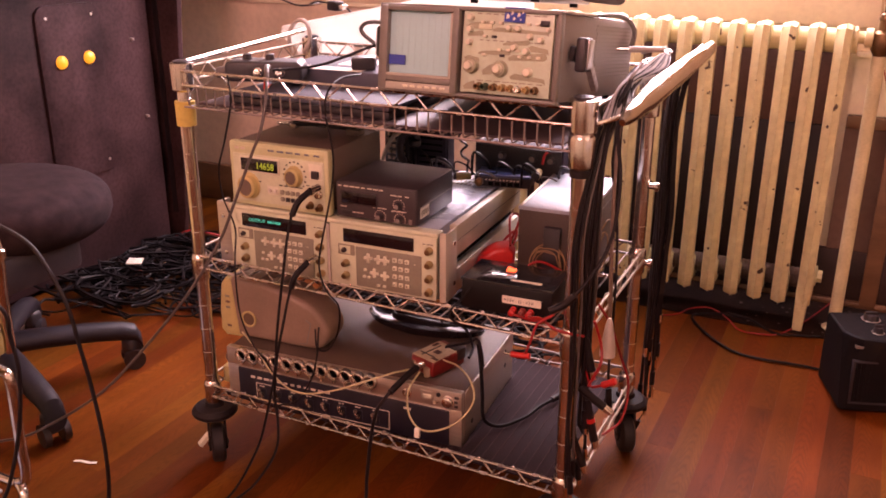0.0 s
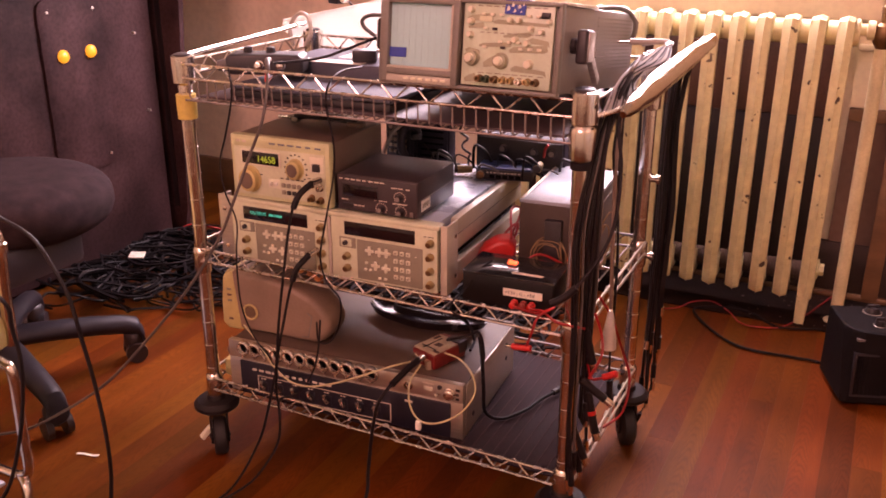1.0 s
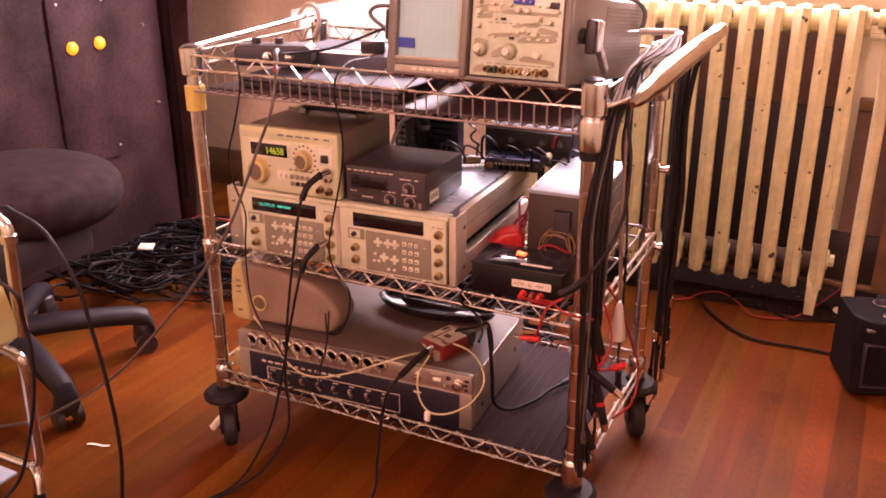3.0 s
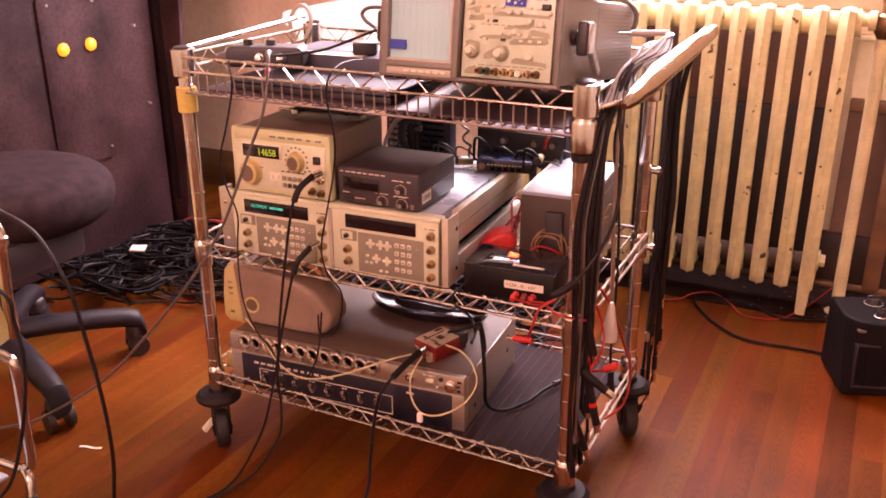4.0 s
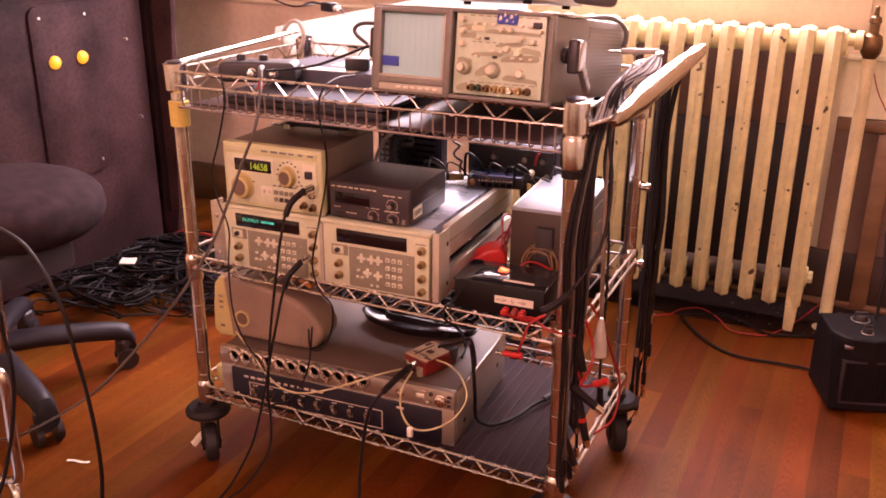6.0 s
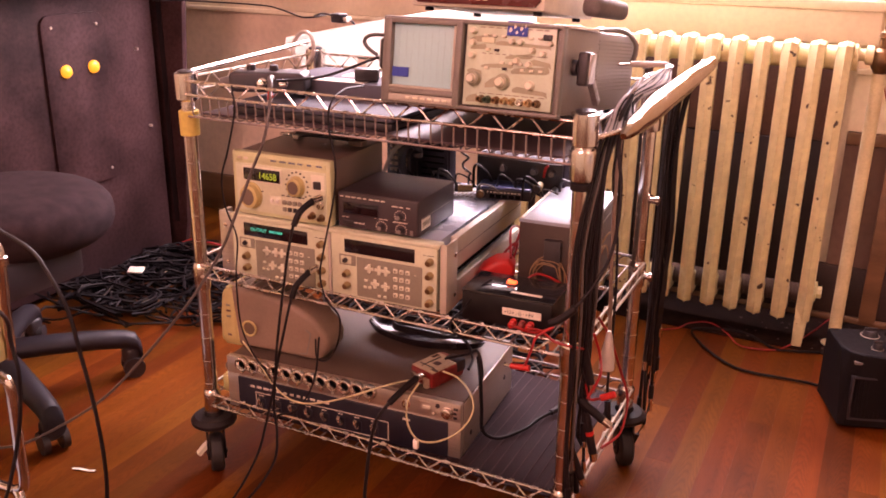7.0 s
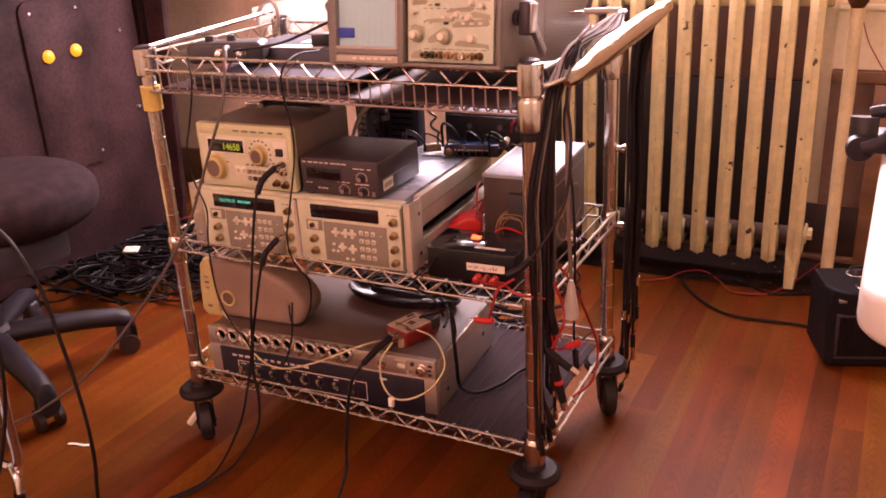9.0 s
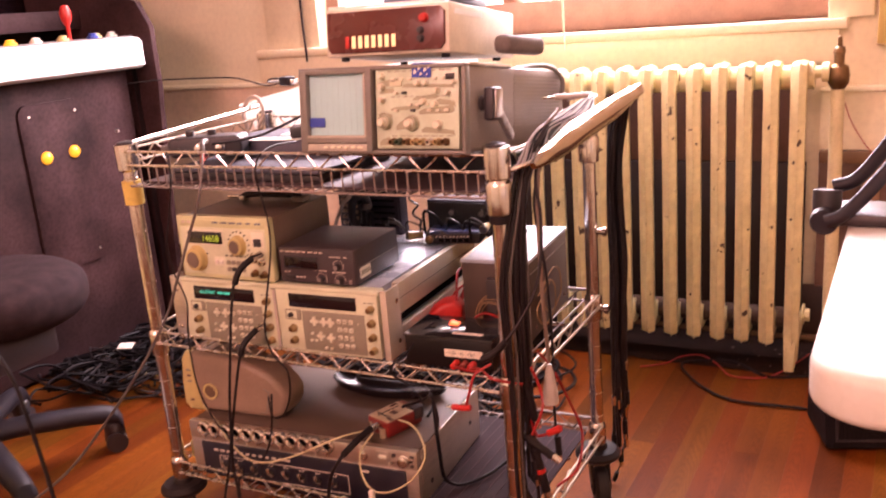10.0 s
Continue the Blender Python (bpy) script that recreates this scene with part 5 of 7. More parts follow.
    # small controls at the end of the strip
    part("small_jack", lathe(bmesh.new(), (0.392, 0.0, 0.092), [(0.009, 0.0), (0.009, -0.004), (0.005, -0.005), (0.004, -0.002)], 14, "y"), M_chrome, ins)
    part("slide_plate", B(0.418, 0.442, -0.002, 0.002, 0.083, 0.104, bev=0.001), M_alu, ins)
    part("slide_switch", B(0.424, 0.440, -0.005, 0.0, 0.091, 0.098, bev=0.001), M_key, ins)
    knob(ins, 0.453, 0.0, 0.100, 0.004, 0.003, M_black, "pilot_lens")
    part("small_toggle", T([(0.453, 0.0, 0.086), (0.450, -0.012, 0.090)], 0.0028, n=8), M_chrome, ins)
    knob(ins, 0.472, 0.0, 0.090, 0.0105, 0.009, M_chrome, "round_socket")
    for r in range(3):
        bars(ins, 0.484, 0.494, -0.0004, 0.080 + r * 0.009, 1, 0.005, M_black, seed=50 + r)
    return t


patch_mixer()


def beige_housing():
    t = thing("monitor_housing", (0.021, 0.034, 0.2655), rz=4, label="rounded grey and cream moulded plastic housing lying on the chassis", category="plastic housing")
    out = [(0.024, 0.002), (0.196, 0.002), (0.217, 0.010), (0.230, 0.030), (0.232, 0.050), (0.224, 0.068), (0.200, 0.092), (0.150, 0.114), (0.09, 0.126), (0.05, 0.127), (0.012, 0.127)]
    part("shell", prism(bmesh.new(), out, 0.0, 0.075, 0.012, 4), M_greyplastic, t)
    part("end_cover", prism(bmesh.new(), [(-0.014, 0.012), (-0.002, 0.0), (0.032, 0.001), (0.026, 0.060), (0.018, 0.127), (0.004, 0.126), (-0.006, 0.112), (-0.013, 0.060)], -0.0015, 0.074, 0.008, 3), M_cream, t, "cream end cover")
    part("panel_line", prism(bmesh.new(), [(0.170, 0.012), (0.186, 0.014), (0.197, 0.06), (0.186, 0.066), (0.1845, 0.065), (0.1945, 0.059), (0.1845, 0.0156), (0.1695, 0.0135)], -0.0008, 0.002), M_bezel, t)
    part("port_rim", lathe(bmesh.new(), (0.056, 0.0, 0.046), [(0.016, 0.002), (0.0175, -0.0026), (0.0155, -0.0042), (0.0130, -0.0026), (0.0130, 0.001)], 22, "y"), M_cream, t, "round cream rimmed port")
    # Uncut flat disc whose brown colour gives the hole its shade.
    part("port_hole", lathe(bmesh.new(), (0.056, 0.0, 0.046), [(0.0132, -0.0018), (0.0, -0.0017)], 20, "y"), mat("port disc, shade in colour", (0.16, 0.10, 0.055), 0.8), t)
    for k, z in enumerate((0.088, 0.076, 0.064, 0.024)):
        part("button", B(0.004, 0.014, -0.0030, 0.005, z - 0.0022, z + 0.0022, bev=0.0008), M_brown if k % 2 else M_panelgrey, t)
    return t


beige_housing()
sb = thing("cream_adapter", (0.012, 0.035, 0.154), rz=4, label="small cream plastic box beside the silver chassis", category="adapter")
part("body", B(-0.012, 0.030, 0.0, 0.06, 0.0, 0.038, bev=0.004), M_cream, sb)
part("stub", C((0.010, 0.0, 0.06), (0.010, 0.05, 0.06), 0.012, n=14), M_greyplastic, sb)
tr = thing("black_dish", (0.365, 0.247, 0.2655), rz=2, label="shallow glossy black dish with coiled lead on the chassis", category="dish")
dish = lathe(bmesh.new(), (0, 0, 0), [(0.0, 0.0), (0.100, 0.0), (0.124, 0.008), (0.132, 0.021), (0.129, 0.0225), (0.119, 0.012), (0.098, 0.005), (0.0, 0.005)], 32)
for v in dish.verts:
    v.co.y *= 0.44 * (1.0 - 1.6 * max(0.0, v.co.x))
part("dish", dish, M_gloss, tr)



def red_pedal():
    t = thing("red_adapter_box", (0.420, 0.074, 0.2655), rz=-18, label="small red metal box with pale top plate and plugged jack", category="effects box")
    part("body", B(0.0, 0.066, 0.0, 0.098, 0.0, 0.032, bev=0.005, seg=3), mat("dark red enamel", (0.20, 0.014, 0.010), 0.35, vary=0.2, worn=1.0), t)
    part("top_plate", B(0.002, 0.064, 0.003, 0.084, 0.0315, 0.0335, bev=0.0008), mat("worn tan plate", (0.52, 0.42, 0.28), 0.5, vary=0.2), t, "pale printed top plate")
    part("legend", box(B(0.008, 0.050, 0.02, 0.023, 0.0332, 0.0342), 0.02, 0.023, 0.012, 0.07, 0.0332, 0.0342), M_ink, t)
    part("scuff", box(box(B(0.030, 0.046, 0.036, 0.050, 0.0332, 0.0340), 0.048, 0.064, 0.012, 0.020, 0.0332, 0.0340), 0.006, 0.014, 0.056, 0.075, 0.0332, 0.0340), mat("dark scuffed paint", (0.07, 0.03, 0.02), 0.6, vary=0.2), t)
    part("end_clip", B(0.030, 0.068, 0.074, 0.100, 0.012, 0.037, bev=0.003), M_black, t)
    part("corner_guard", C((0.050, 0.0, 0.001), (0.050, -0.001, 0.020), 0.008, n=14), mat("worn tan barrel", (0.40, 0.30, 0.20), 0.5, vary=0.2), t)
    part("jack_socket", lathe(bmesh.new(), (0.014, 0.0, 0.016), [(0.009, 0.001), (0.009, -0.004), (0.005, -0.005)], 14, "y"), M_chrome, t)
    return t


red_pedal().scale = (0.88, 0.88, 0.95)

# ---- top shelf, beside the oscilloscope ----
BF = 0.7410
lp = thing("laptop", (0.085, 0.018, BF + 0.004), rz=0, label="closed grey laptop lying in the wire basket", category="laptop")
part("base", B(0.0, 0.33, 0.0, 0.235, 0.0, 0.014, bev=0.004), M_black, lp)
part("lid", B(0.0, 0.33, 0.0, 0.235, 0.0145, 0.022, bev=0.003), M_laptop, lp)
bd = thing("backing_board", (0.0, 0.0, BF), label="mauve-brown glossy board lying in the wire basket", category="board")
part("board", B(0.03, 0.72, 0.002, 0.43, -0.0005, 0.0035, bev=0.001), mat("mauve glossy board", (0.085, 0.057, 0.061), 0.48, spec=0.35, vary=0.12), bd)
gb = thing("grey_case", (0.105, 0.135, BF + 0.026), rz=3, label="flat grey equipment case on the laptop", category="case")
part("case", B(0.0, 0.27, 0.0, 0.16, 0.0, 0.030, bev=0.004), M_laptop, gb)
part("paper_sheet", B(0.05, 0.18, -0.002, 0.03, 0.030, 0.0312), M_white, gb)
part("paper_sheet", B(0.10, 0.17, 0.06, 0.13, 0.030, 0.0312), M_white, gb)
mx = thing("audio_splitter", (0.062, 0.040, 0.8140), rz=22, ry=0, label="black breakout box with two knobs and plugged connectors on the rail", category="audio box")
part("body", prism(bmesh.new(), rounded(0.0, 0.142, -0.036, 0.001, 0.012), 0.0, 0.056, 0.006, 3), M_black, mx)
for x in (0.036, 0.078):
    part("knob", lathe(bmesh.new(), (x, 0.03, 0.0005), [(0.0085, 0.0), (0.008, 0.010), (0.005, 0.011)], 14), M_black, mx)
part("side_plug", C((0.004, 0.03, -0.022), (-0.022, 0.03, -0.024), 0.012, 0.010, n=14), M_greycable, mx)
for x in (0.064, 0.104):
    part("connector", lathe(bmesh.new(), (x, 0.0, -0.017), [(0.0085, 0.001), (0.0085, -0.004), (0.0065, -0.006), (0.0065, -0.016), (0.004, -0.017)], 14, "y"), M_chrome, mx)
wb = thing("white_bin", (-0.098, 0.436, 0.680), label="translucent white plastic bin hooked on the rear rail", category="bin")
part("bin", prism(bmesh.new(), [(0.05, 0.064), (0.52, 0.064), (0.532, 0.155), (0.54, 0.20), (0.54, 0.235), (0.30, 0.212), (0.0, 0.150), (-0.006, 0.128), (0.012, 0.118), (0.034, 0.106)], 0.0, 0.17, 0.008, 3), M_bin, wb)
for x in (0.20, 0.40):
    part("hook", box(B(x, x + 0.02, -0.012, 0.004, 0.118, 0.123), x, x + 0.02, -0.012, -0.010, 0.100, 0.123), M_white, wb)
sp = thing("power_brick", (0.262, 0.150, BF + 0.0565), rz=25, label="small black power adapter on the grey case", category="adapter")
part("body", B(0.0, 0.045, 0.0, 0.030, 0.0, 0.024, bev=0.005), M_black, sp)


# ---- cables ----
def cable(pts, r, material, label, plug=None, group="", per=6, n=7):
    t = thing("cable", pts[0], label=label, category="cable", group=group)
    o = Vector(pts[0])
    loc = [Vector(p) - o for p in pts]
    part("lead", tube(bmesh.new(), loc, r, n=n, per=per), material, t)
    if plug:
        a, b = loc[-1], loc[-1] + (loc[-1] - loc[-2]).normalized() * plug[0]
        part("plug", tube(bmesh.new(), [a, a.lerp(b, 0.35), b], plug[1], n=10), plug[2], t)
        if len(plug) > 3:
            c = b + (b - a).normalized() * 0.012
            part("tip", cyl(bmesh.new(), b, c, plug[1] * 0.75, n=10), plug[3], t)
    return t


# leads at the front of the cart
cable([(0.186, 0.0, 0.812), (0.207, -0.03, 0.782), (0.207, -0.05, 0.727), (0.184, -0.06, 0.668), (0.156, -0.08, 0.585), (0.128, -0.09, 0.521), (0.073, -0.12, 0.425), (-0.023, -0.15, 0.305), (-0.124, -0.18, 0.199), (-0.268, -0.22, 0.1), (-0.348, -0.24, 0.068), (-0.471, -0.27, 0.036), (-0.60, -0.30, 0.006)], 0.0027, M_greycable, "grey audio cable draped from the breakout box to the floor")
o = thing("plug", (0.176, 0.012, 0.812), label="angled grey plug with a red ring on the breakout box", category="plug", group="instrument plugs")
part("boot", tube(bmesh.new(), [(-0.004, 0.014, 0.003), (0.006, -0.004, 0.005), (0.014, -0.016, 0.000), (0.019, -0.024, -0.014)], 0.0046, n=10), M_greycable, o)
part("ring", tube(bmesh.new(), [(0.019, -0.024, -0.013), (0.0225, -0.032, -0.026)], 0.0040, n=10), M_red, o)
cable([(0.264, -0.034, 0.602), (0.257, -0.045, 0.585), (0.248, -0.055, 0.53), (0.239, -0.06, 0.468), (0.228, -0.065, 0.392), (0.221, -0.068, 0.336), (0.215, -0.07, 0.279), (0.2, -0.08, 0.198), (0.183, -0.1, 0.119), (0.141, -0.14, 0.028), (0.10, -0.20, 0.006), (0.03, -0.30, 0.006)], 0.0025, M_rubber, "black lead plugged into the signal generator and hanging to the floor")
cable([(0.248, -0.032, 0.463), (0.24, -0.045, 0.43), (0.228, -0.055, 0.366), (0.213, -0.06, 0.297), (0.207, -0.065, 0.228), (0.214, -0.07, 0.172), (0.213, -0.08, 0.117), (0.193, -0.11, 0.067), (0.159, -0.13, 0.028), (0.11, -0.20, 0.006), (0.05, -0.32, 0.006)], 0.0025, M_rubber, "black lead plugged into the analyzer and hanging to the floor")
for pts in ([(0.276, 0.010, 0.616), (0.271, -0.010, 0.614), (0.263, -0.036, 0.600), (0.256, -0.046, 0.577)], [(0.262, 0.012, 0.483), (0.256, -0.008, 0.478), (0.247, -0.034, 0.460), (0.242, -0.042, 0.438)]):
    o = thing("plug", pts[0], label="black rubber plug boot on an instrument lead", category="plug", group="instrument plugs")
    loc = [Vector(p) - Vector(pts[0]) for p in pts]
    part("boot", tube(bmesh.new(), loc[1:], 0.0056, n=10), M_rubber, o)
    part("ferrule", cyl(bmesh.new(), loc[0], loc[1], 0.0062, n=12), M_chrome, o)
cable([(0.313, 0.1, 0.802), (0.324, 0.02, 0.808), (0.33, -0.03, 0.795), (0.324, -0.032, 0.759), (0.334, -0.03, 0.694), (0.323, -0.02, 0.632), (0.306, -0.025, 0.551), (0.296, -0.03, 0.489), (0.308, -0.03, 0.443), (0.33, -0.025, 0.414), (0.323, -0.02, 0.361), (0.3, -0.02, 0.32), (0.276, -0.02, 0.318), (0.274, -0.02, 0.355)], 0.0017, M_rubber, "thin black wire hanging over the shelf fronts")
cable([(0.121, -0.022, 0.804), (0.13, -0.03, 0.76), (0.101, -0.02, 0.686), (0.074, -0.01, 0.629), (0.074, -0.005, 0.574), (0.10, -0.01, 0.52), (0.107, -0.025, 0.47), (0.104, -0.025, 0.419), (0.104, -0.02, 0.348), (0.127, -0.02, 0.294), (0.162, -0.025, 0.263), (0.184, -0.03, 0.238)], 0.0017, M_rubber, "thin black wire hanging beside the post")
cable([(0.282, -0.02, 0.361), (0.28, -0.03, 0.299), (0.266, -0.035, 0.251), (0.235, -0.04, 0.205), (0.195, -0.04, 0.185), (0.193, -0.045, 0.147)], 0.0019, M_rubber, "thin black looped lead in front of the chassis")
cable([(0.08, 0.01, 0.295), (0.131, -0.01, 0.273), (0.178, -0.03, 0.245), (0.223, -0.04, 0.229), (0.27, -0.042, 0.232), (0.338, -0.042, 0.259), (0.394, -0.035, 0.287), (0.432, -0.02, 0.303), (0.447, 0.035, 0.29)], 0.0017, M_creamcable, "cream lead curving in front of the round jacks")
cable([(0.466, 0.02, 0.294), (0.471, -0.03, 0.284), (0.476, -0.04, 0.246), (0.497, -0.042, 0.221), (0.532, -0.04, 0.225), (0.57, -0.03, 0.25), (0.587, -0.01, 0.283), (0.571, 0.01, 0.307), (0.53, 0.05, 0.306), (0.485, 0.08, 0.295)], 0.0017, M_creamcable, "cream lead looping beside the red box")
o = thing("cable_tag", (0.496, -0.046, 0.219), label="small white plastic tag on the cream lead", category="tag")
part("tag", B(-0.005, 0.005, -0.004, 0.004, -0.014, 0.004, bev=0.002), M_white, o)
cable([(0.44, -0.035, 0.279), (0.419, -0.05, 0.242), (0.407, -0.055, 0.184), (0.402, -0.065, 0.105), (0.404, -0.08, 0.055), (0.40, -0.14, 0.006), (0.40, -0.32, 0.006)], 0.0034, M_rubber, "black cable from the red box down to the floor")
o = thing("plug", (0.457, 0.040, 0.294), label="long black jack plug in the red box", category="plug", group="instrument plugs")
part("boot", tube(bmesh.new(), [(-0.002, -0.010, 0.002), (-0.008, -0.04, -0.004), (-0.018, -0.078, -0.018)], 0.0062, n=10), M_rubber, o)
part("ferrule", cyl(bmesh.new(), (0, 0.008, 0), (-0.002, -0.010, 0.002), 0.0065, n=12), M_chrome, o)
cable([(0.537, 0.12, 0.32), (0.556, 0.09, 0.29), (0.562, 0.085, 0.24), (0.560, 0.10, 0.18), (0.584, 0.119, 0.161), (0.615, 0.170, 0.161), (0.627, 0.215, 0.163), (0.641, 0.25, 0.164)], 0.0035, M_heap, "black lead curving over the shelf liner", (0.03, 0.006, M_rubber))
cable([(0.470, 0.12, 0.300), (0.52, 0.11, 0.325), (0.545, 0.10, 0.34), (0.555, 0.10, 0.30), (0.555, 0.09, 0.27)], 0.0026, M_rubber, "black lead behind the red box")
cable([(0.573, 0.085, 0.491), (0.562, 0.055, 0.482), (0.553, 0.02, 0.459), (0.554, -0.026, 0.458), (0.551, -0.03, 0.44), (0.568, 0.0, 0.406), (0.553, 0.06, 0.345)], 0.0019, M_rubber, "thin black wire over the edge of the black box")
for k in range(3):
    r_ = 0.030 + 0.006 * k
    cable([(0.345 + 0.012 * k + 1.9 * r_ * math.cos(a), 0.247 + 0.75 * r_ * math.sin(a), 0.281 + 0.006 * k + 0.003 * math.sin(3 * a)) for a in (0.8 * k + 0.7 * i for i in range(9))], 0.0034, M_rubber, "black lead coiled in the glossy dish", group="dish coil")
cable([(0.43, 0.250, 0.290), (0.47, 0.225, 0.283), (0.495, 0.19, 0.274), (0.505, 0.15, 0.272)], 0.0030, M_rubber, "black lead trailing out of the dish")
# red test leads
cable([(0.639, 0.024, 0.442), (0.687, 0.0, 0.450), (0.723, -0.015, 0.473), (0.703, -0.03, 0.46), (0.695, -0.035, 0.434), (0.686, -0.035, 0.405)], 0.0022, M_redwire, "red test lead hanging from the banana posts")
o = thing("crocodile_clip", (0.692, -0.035, 0.403), label="red sleeved crocodile clip hanging below the shelf", category="clip")
part("sleeve", tube(bmesh.new(), [(0.002, 0, 0.001), (-0.014, 0, -0.001), (-0.030, 0, -0.002)], 0.0050, n=10), M_red, o)
part("jaw", C((-0.030, 0, -0.002), (-0.042, 0, -0.003), 0.003, 0.0015, n=8), M_chrome, o)
cable([(0.667, 0.026, 0.442), (0.68, 0.005, 0.452), (0.70, -0.005, 0.458), (0.735, -0.03, 0.456), (0.77, 0.0, 0.44)], 0.0022, M_redwire, "red test lead crossing to the post")
cable([(0.60, 0.15, 0.46), (0.625, 0.162, 0.484), (0.66, 0.155, 0.485), (0.705, 0.12, 0.478), (0.735, 0.07, 0.45), (0.75, 0.06, 0.40)], 0.0024, M_redwire, "red lead running behind the black box")
cable([(0.535, 0.19, 0.445), (0.54, 0.22, 0.49), (0.555, 0.25, 0.505), (0.56, 0.20, 0.475), (0.545, 0.17, 0.455)], 0.0024, M_redwire, "loop of red lead between the instruments")
cable([(0.530, 0.23, 0.44), (0.552, 0.27, 0.52), (0.545, 0.24, 0.535), (0.57, 0.18, 0.50)], 0.0024, M_redwire, "red lead with crossing loops")
rp = thing("red_pouch", (0.535, 0.165, SH), rz=20, label="red plastic pouch tucked beside the grey supply", category="pouch")
part("pouch", prism(bmesh.new(), [(-0.024, 0.0), (0.045, 0.0), (0.047, 0.052), (0.034, 0.066), (0.010, 0.062), (-0.012, 0.048), (-0.026, 0.026)], 0.0, 0.05, 0.008, 3), M_red, rp)
rnd_coil = random.Random(5)
# tan wire coiled against the grey supply
M_tanwire = mat("tan enamelled wire", (0.30, 0.19, 0.09), 0.5, vary=0.15)
for k in range(6):
    r_, cx, cz = 0.022 + 0.0036 * ((k * 2) % 5), 0.642 + rnd_coil.uniform(-0.005, 0.005), 0.482 + rnd_coil.uniform(-0.006, 0.006)
    cable([(cx + r_ * rnd_coil.uniform(0.88, 1.12) * math.cos(a), 0.1655 + 0.0011 * k, cz + r_ * rnd_coil.uniform(0.9, 1.2) * math.sin(a)) for a in (1.1 * k + 0.75 * i for i in range(9))], 0.0010, M_tanwire, "tan wire coiled in front of the grey supply", group="tan coil")
for a, b, c in ((0.20, 0.27, 0.455), (0.23, 0.30, 0.470)):
    cable([(0.716, a + 0.01, c + 0.055), (0.722, a + 0.045, c + 0.074), (0.724, b, c + 0.058), (0.723, b + 0.004, c + 0.018), (0.719, b - 0.03, c - 0.006), (0.717, a + 0.012, c + 0.006), (0.716, a + 0.004, c + 0.032), (0.720, a + 0.03, c + 0.052)], 0.0013, M_tanwire, "tan wire looped against the side of the grey supply", group="tan loops")

# bundle of test leads hung over the handle beside the front post
rnd = random.Random(11)
EDGE_A = [(0.775, 0.17, 0.832), (0.771, 0.08, 0.808), (0.768, 0.03, 0.777), (0.763, 0.005, 0.725)]
EDGE_B = [(0.792, 0.21, 0.832), (0.785, 0.12, 0.806), (0.785, 0.08, 0.766), (0.783, 0.055, 0.71)]
# share across the handle, x at two heights, depth, lowest height, radius, material
HUNG = [(0.02, 0.751, 0.757, -0.018, 0.165, 0.0026, M_rubber), (0.10, 0.755, 0.761, -0.020, 0.190, 0.0024, M_rubber), (0.18, 0.759, 0.760, -0.016, 0.155, 0.0030, M_rubber),
        (0.28, 0.763, 0.765, -0.010, 0.215, 0.0022, M_greycable), (0.40, 0.768, 0.759, 0.004, 0.250, 0.0028, M_rubber), (0.48, 0.772, 0.762, 0.010, 0.200, 0.0024, M_rubber),
        (0.33, 0.765, 0.763, 0.000, 0.235, 0.0032, M_rubber), (0.44, 0.770, 0.768, 0.012, 0.275, 0.0034, M_rubber), (0.52, 0.774, 0.774, 0.020, 0.225, 0.0030, M_rubber),
        (0.56, 0.776, 0.768, 0.014, 0.300, 0.0028, M_rubber), (0.62, 0.779, 0.772, 0.020, 0.340, 0.0022, M_greycable), (0.95, 0.797, 0.800, 0.050, 0.330, 0.0022, M_rubber)]
LEAD_LABEL = {M_rubber: "black test lead hung over the cart handle", M_greycable: "grey test lead hung over the cart handle"}
for k, (u, xa, xb, y, zb, r_, m_) in enumerate(HUNG):
    pts = []
    for a, b in zip(EDGE_A, EDGE_B):
        p = Vector(a).lerp(Vector(b), u)
        pts.append((p.x + rnd.uniform(-0.002, 0.002), p.y + rnd.uniform(-0.002, 0.002), p.z + rnd.uniform(-0.003, 0.003)))
    pts += [(xa, y, 0.610), ((xa + xb) / 2 + rnd.uniform(-0.003, 0.003), y + 0.004, 0.490), (xb, y + 0.002, 0.370)]
    if zb < 0.28:
        pts.append((xb + rnd.uniform(-0.003, 0.003), y, 0.28))
    pts.append((xb + rnd.uniform(-0.001, 0.006), y + 0.004, zb))
    cable(pts, r_, m_, LEAD_LABEL[m_], (0.034, 0.0054, M_rubber, M_chrome) if k % 2 else (0.020, 0.0046, M_chrome), group="hung test leads", per=4, n=6)
# loose ends lying over the handle
for k in range(19):
    a = 0.0040 * k
    m_ = (M_pale, M_greycable, M_pale, M_clear, M_pale, M_rubber)[k % 6]
    cable([(0.770 + 0.0015 * k, 0.015 + a, 0.775 + 0.0008 * k), (0.774 + 0.0006 * k, 0.075 + a, 0.812 + 0.003 * (k % 3)), (0.780 + 0.0016 * k, 0.16 + a, 0.833 - 0.0003 * k), (0.792 + 0.0006 * k, 0.25 + 0.5 * a, 0.842 + 0.003 * (k % 2)), (0.800, 0.31 - 0.5 * a, 0.846), (0.782, 0.33, 0.846), (0.752, 0.30 + a, 0.842)], 0.0024, m_,
          {M_pale: "test lead over the handle, window sheen in its colour", M_greycable: "grey test lead lying over the handle", M_clear: "cloudy pale test lead lying over the handle", M_rubber: "black test lead lying over the handle"}[m_], group="coiled leads", n=6)
o = thing("test_probe", (0.715, 0.28, 0.848), rz=28, label="slim pale test probe lying across the coiled leads", category="probe")
part("grip", cyl(bmesh.new(), (0.02, 0, 0), (0.085, 0, 0), 0.0055, 0.0045, n=10), M_clear, o)
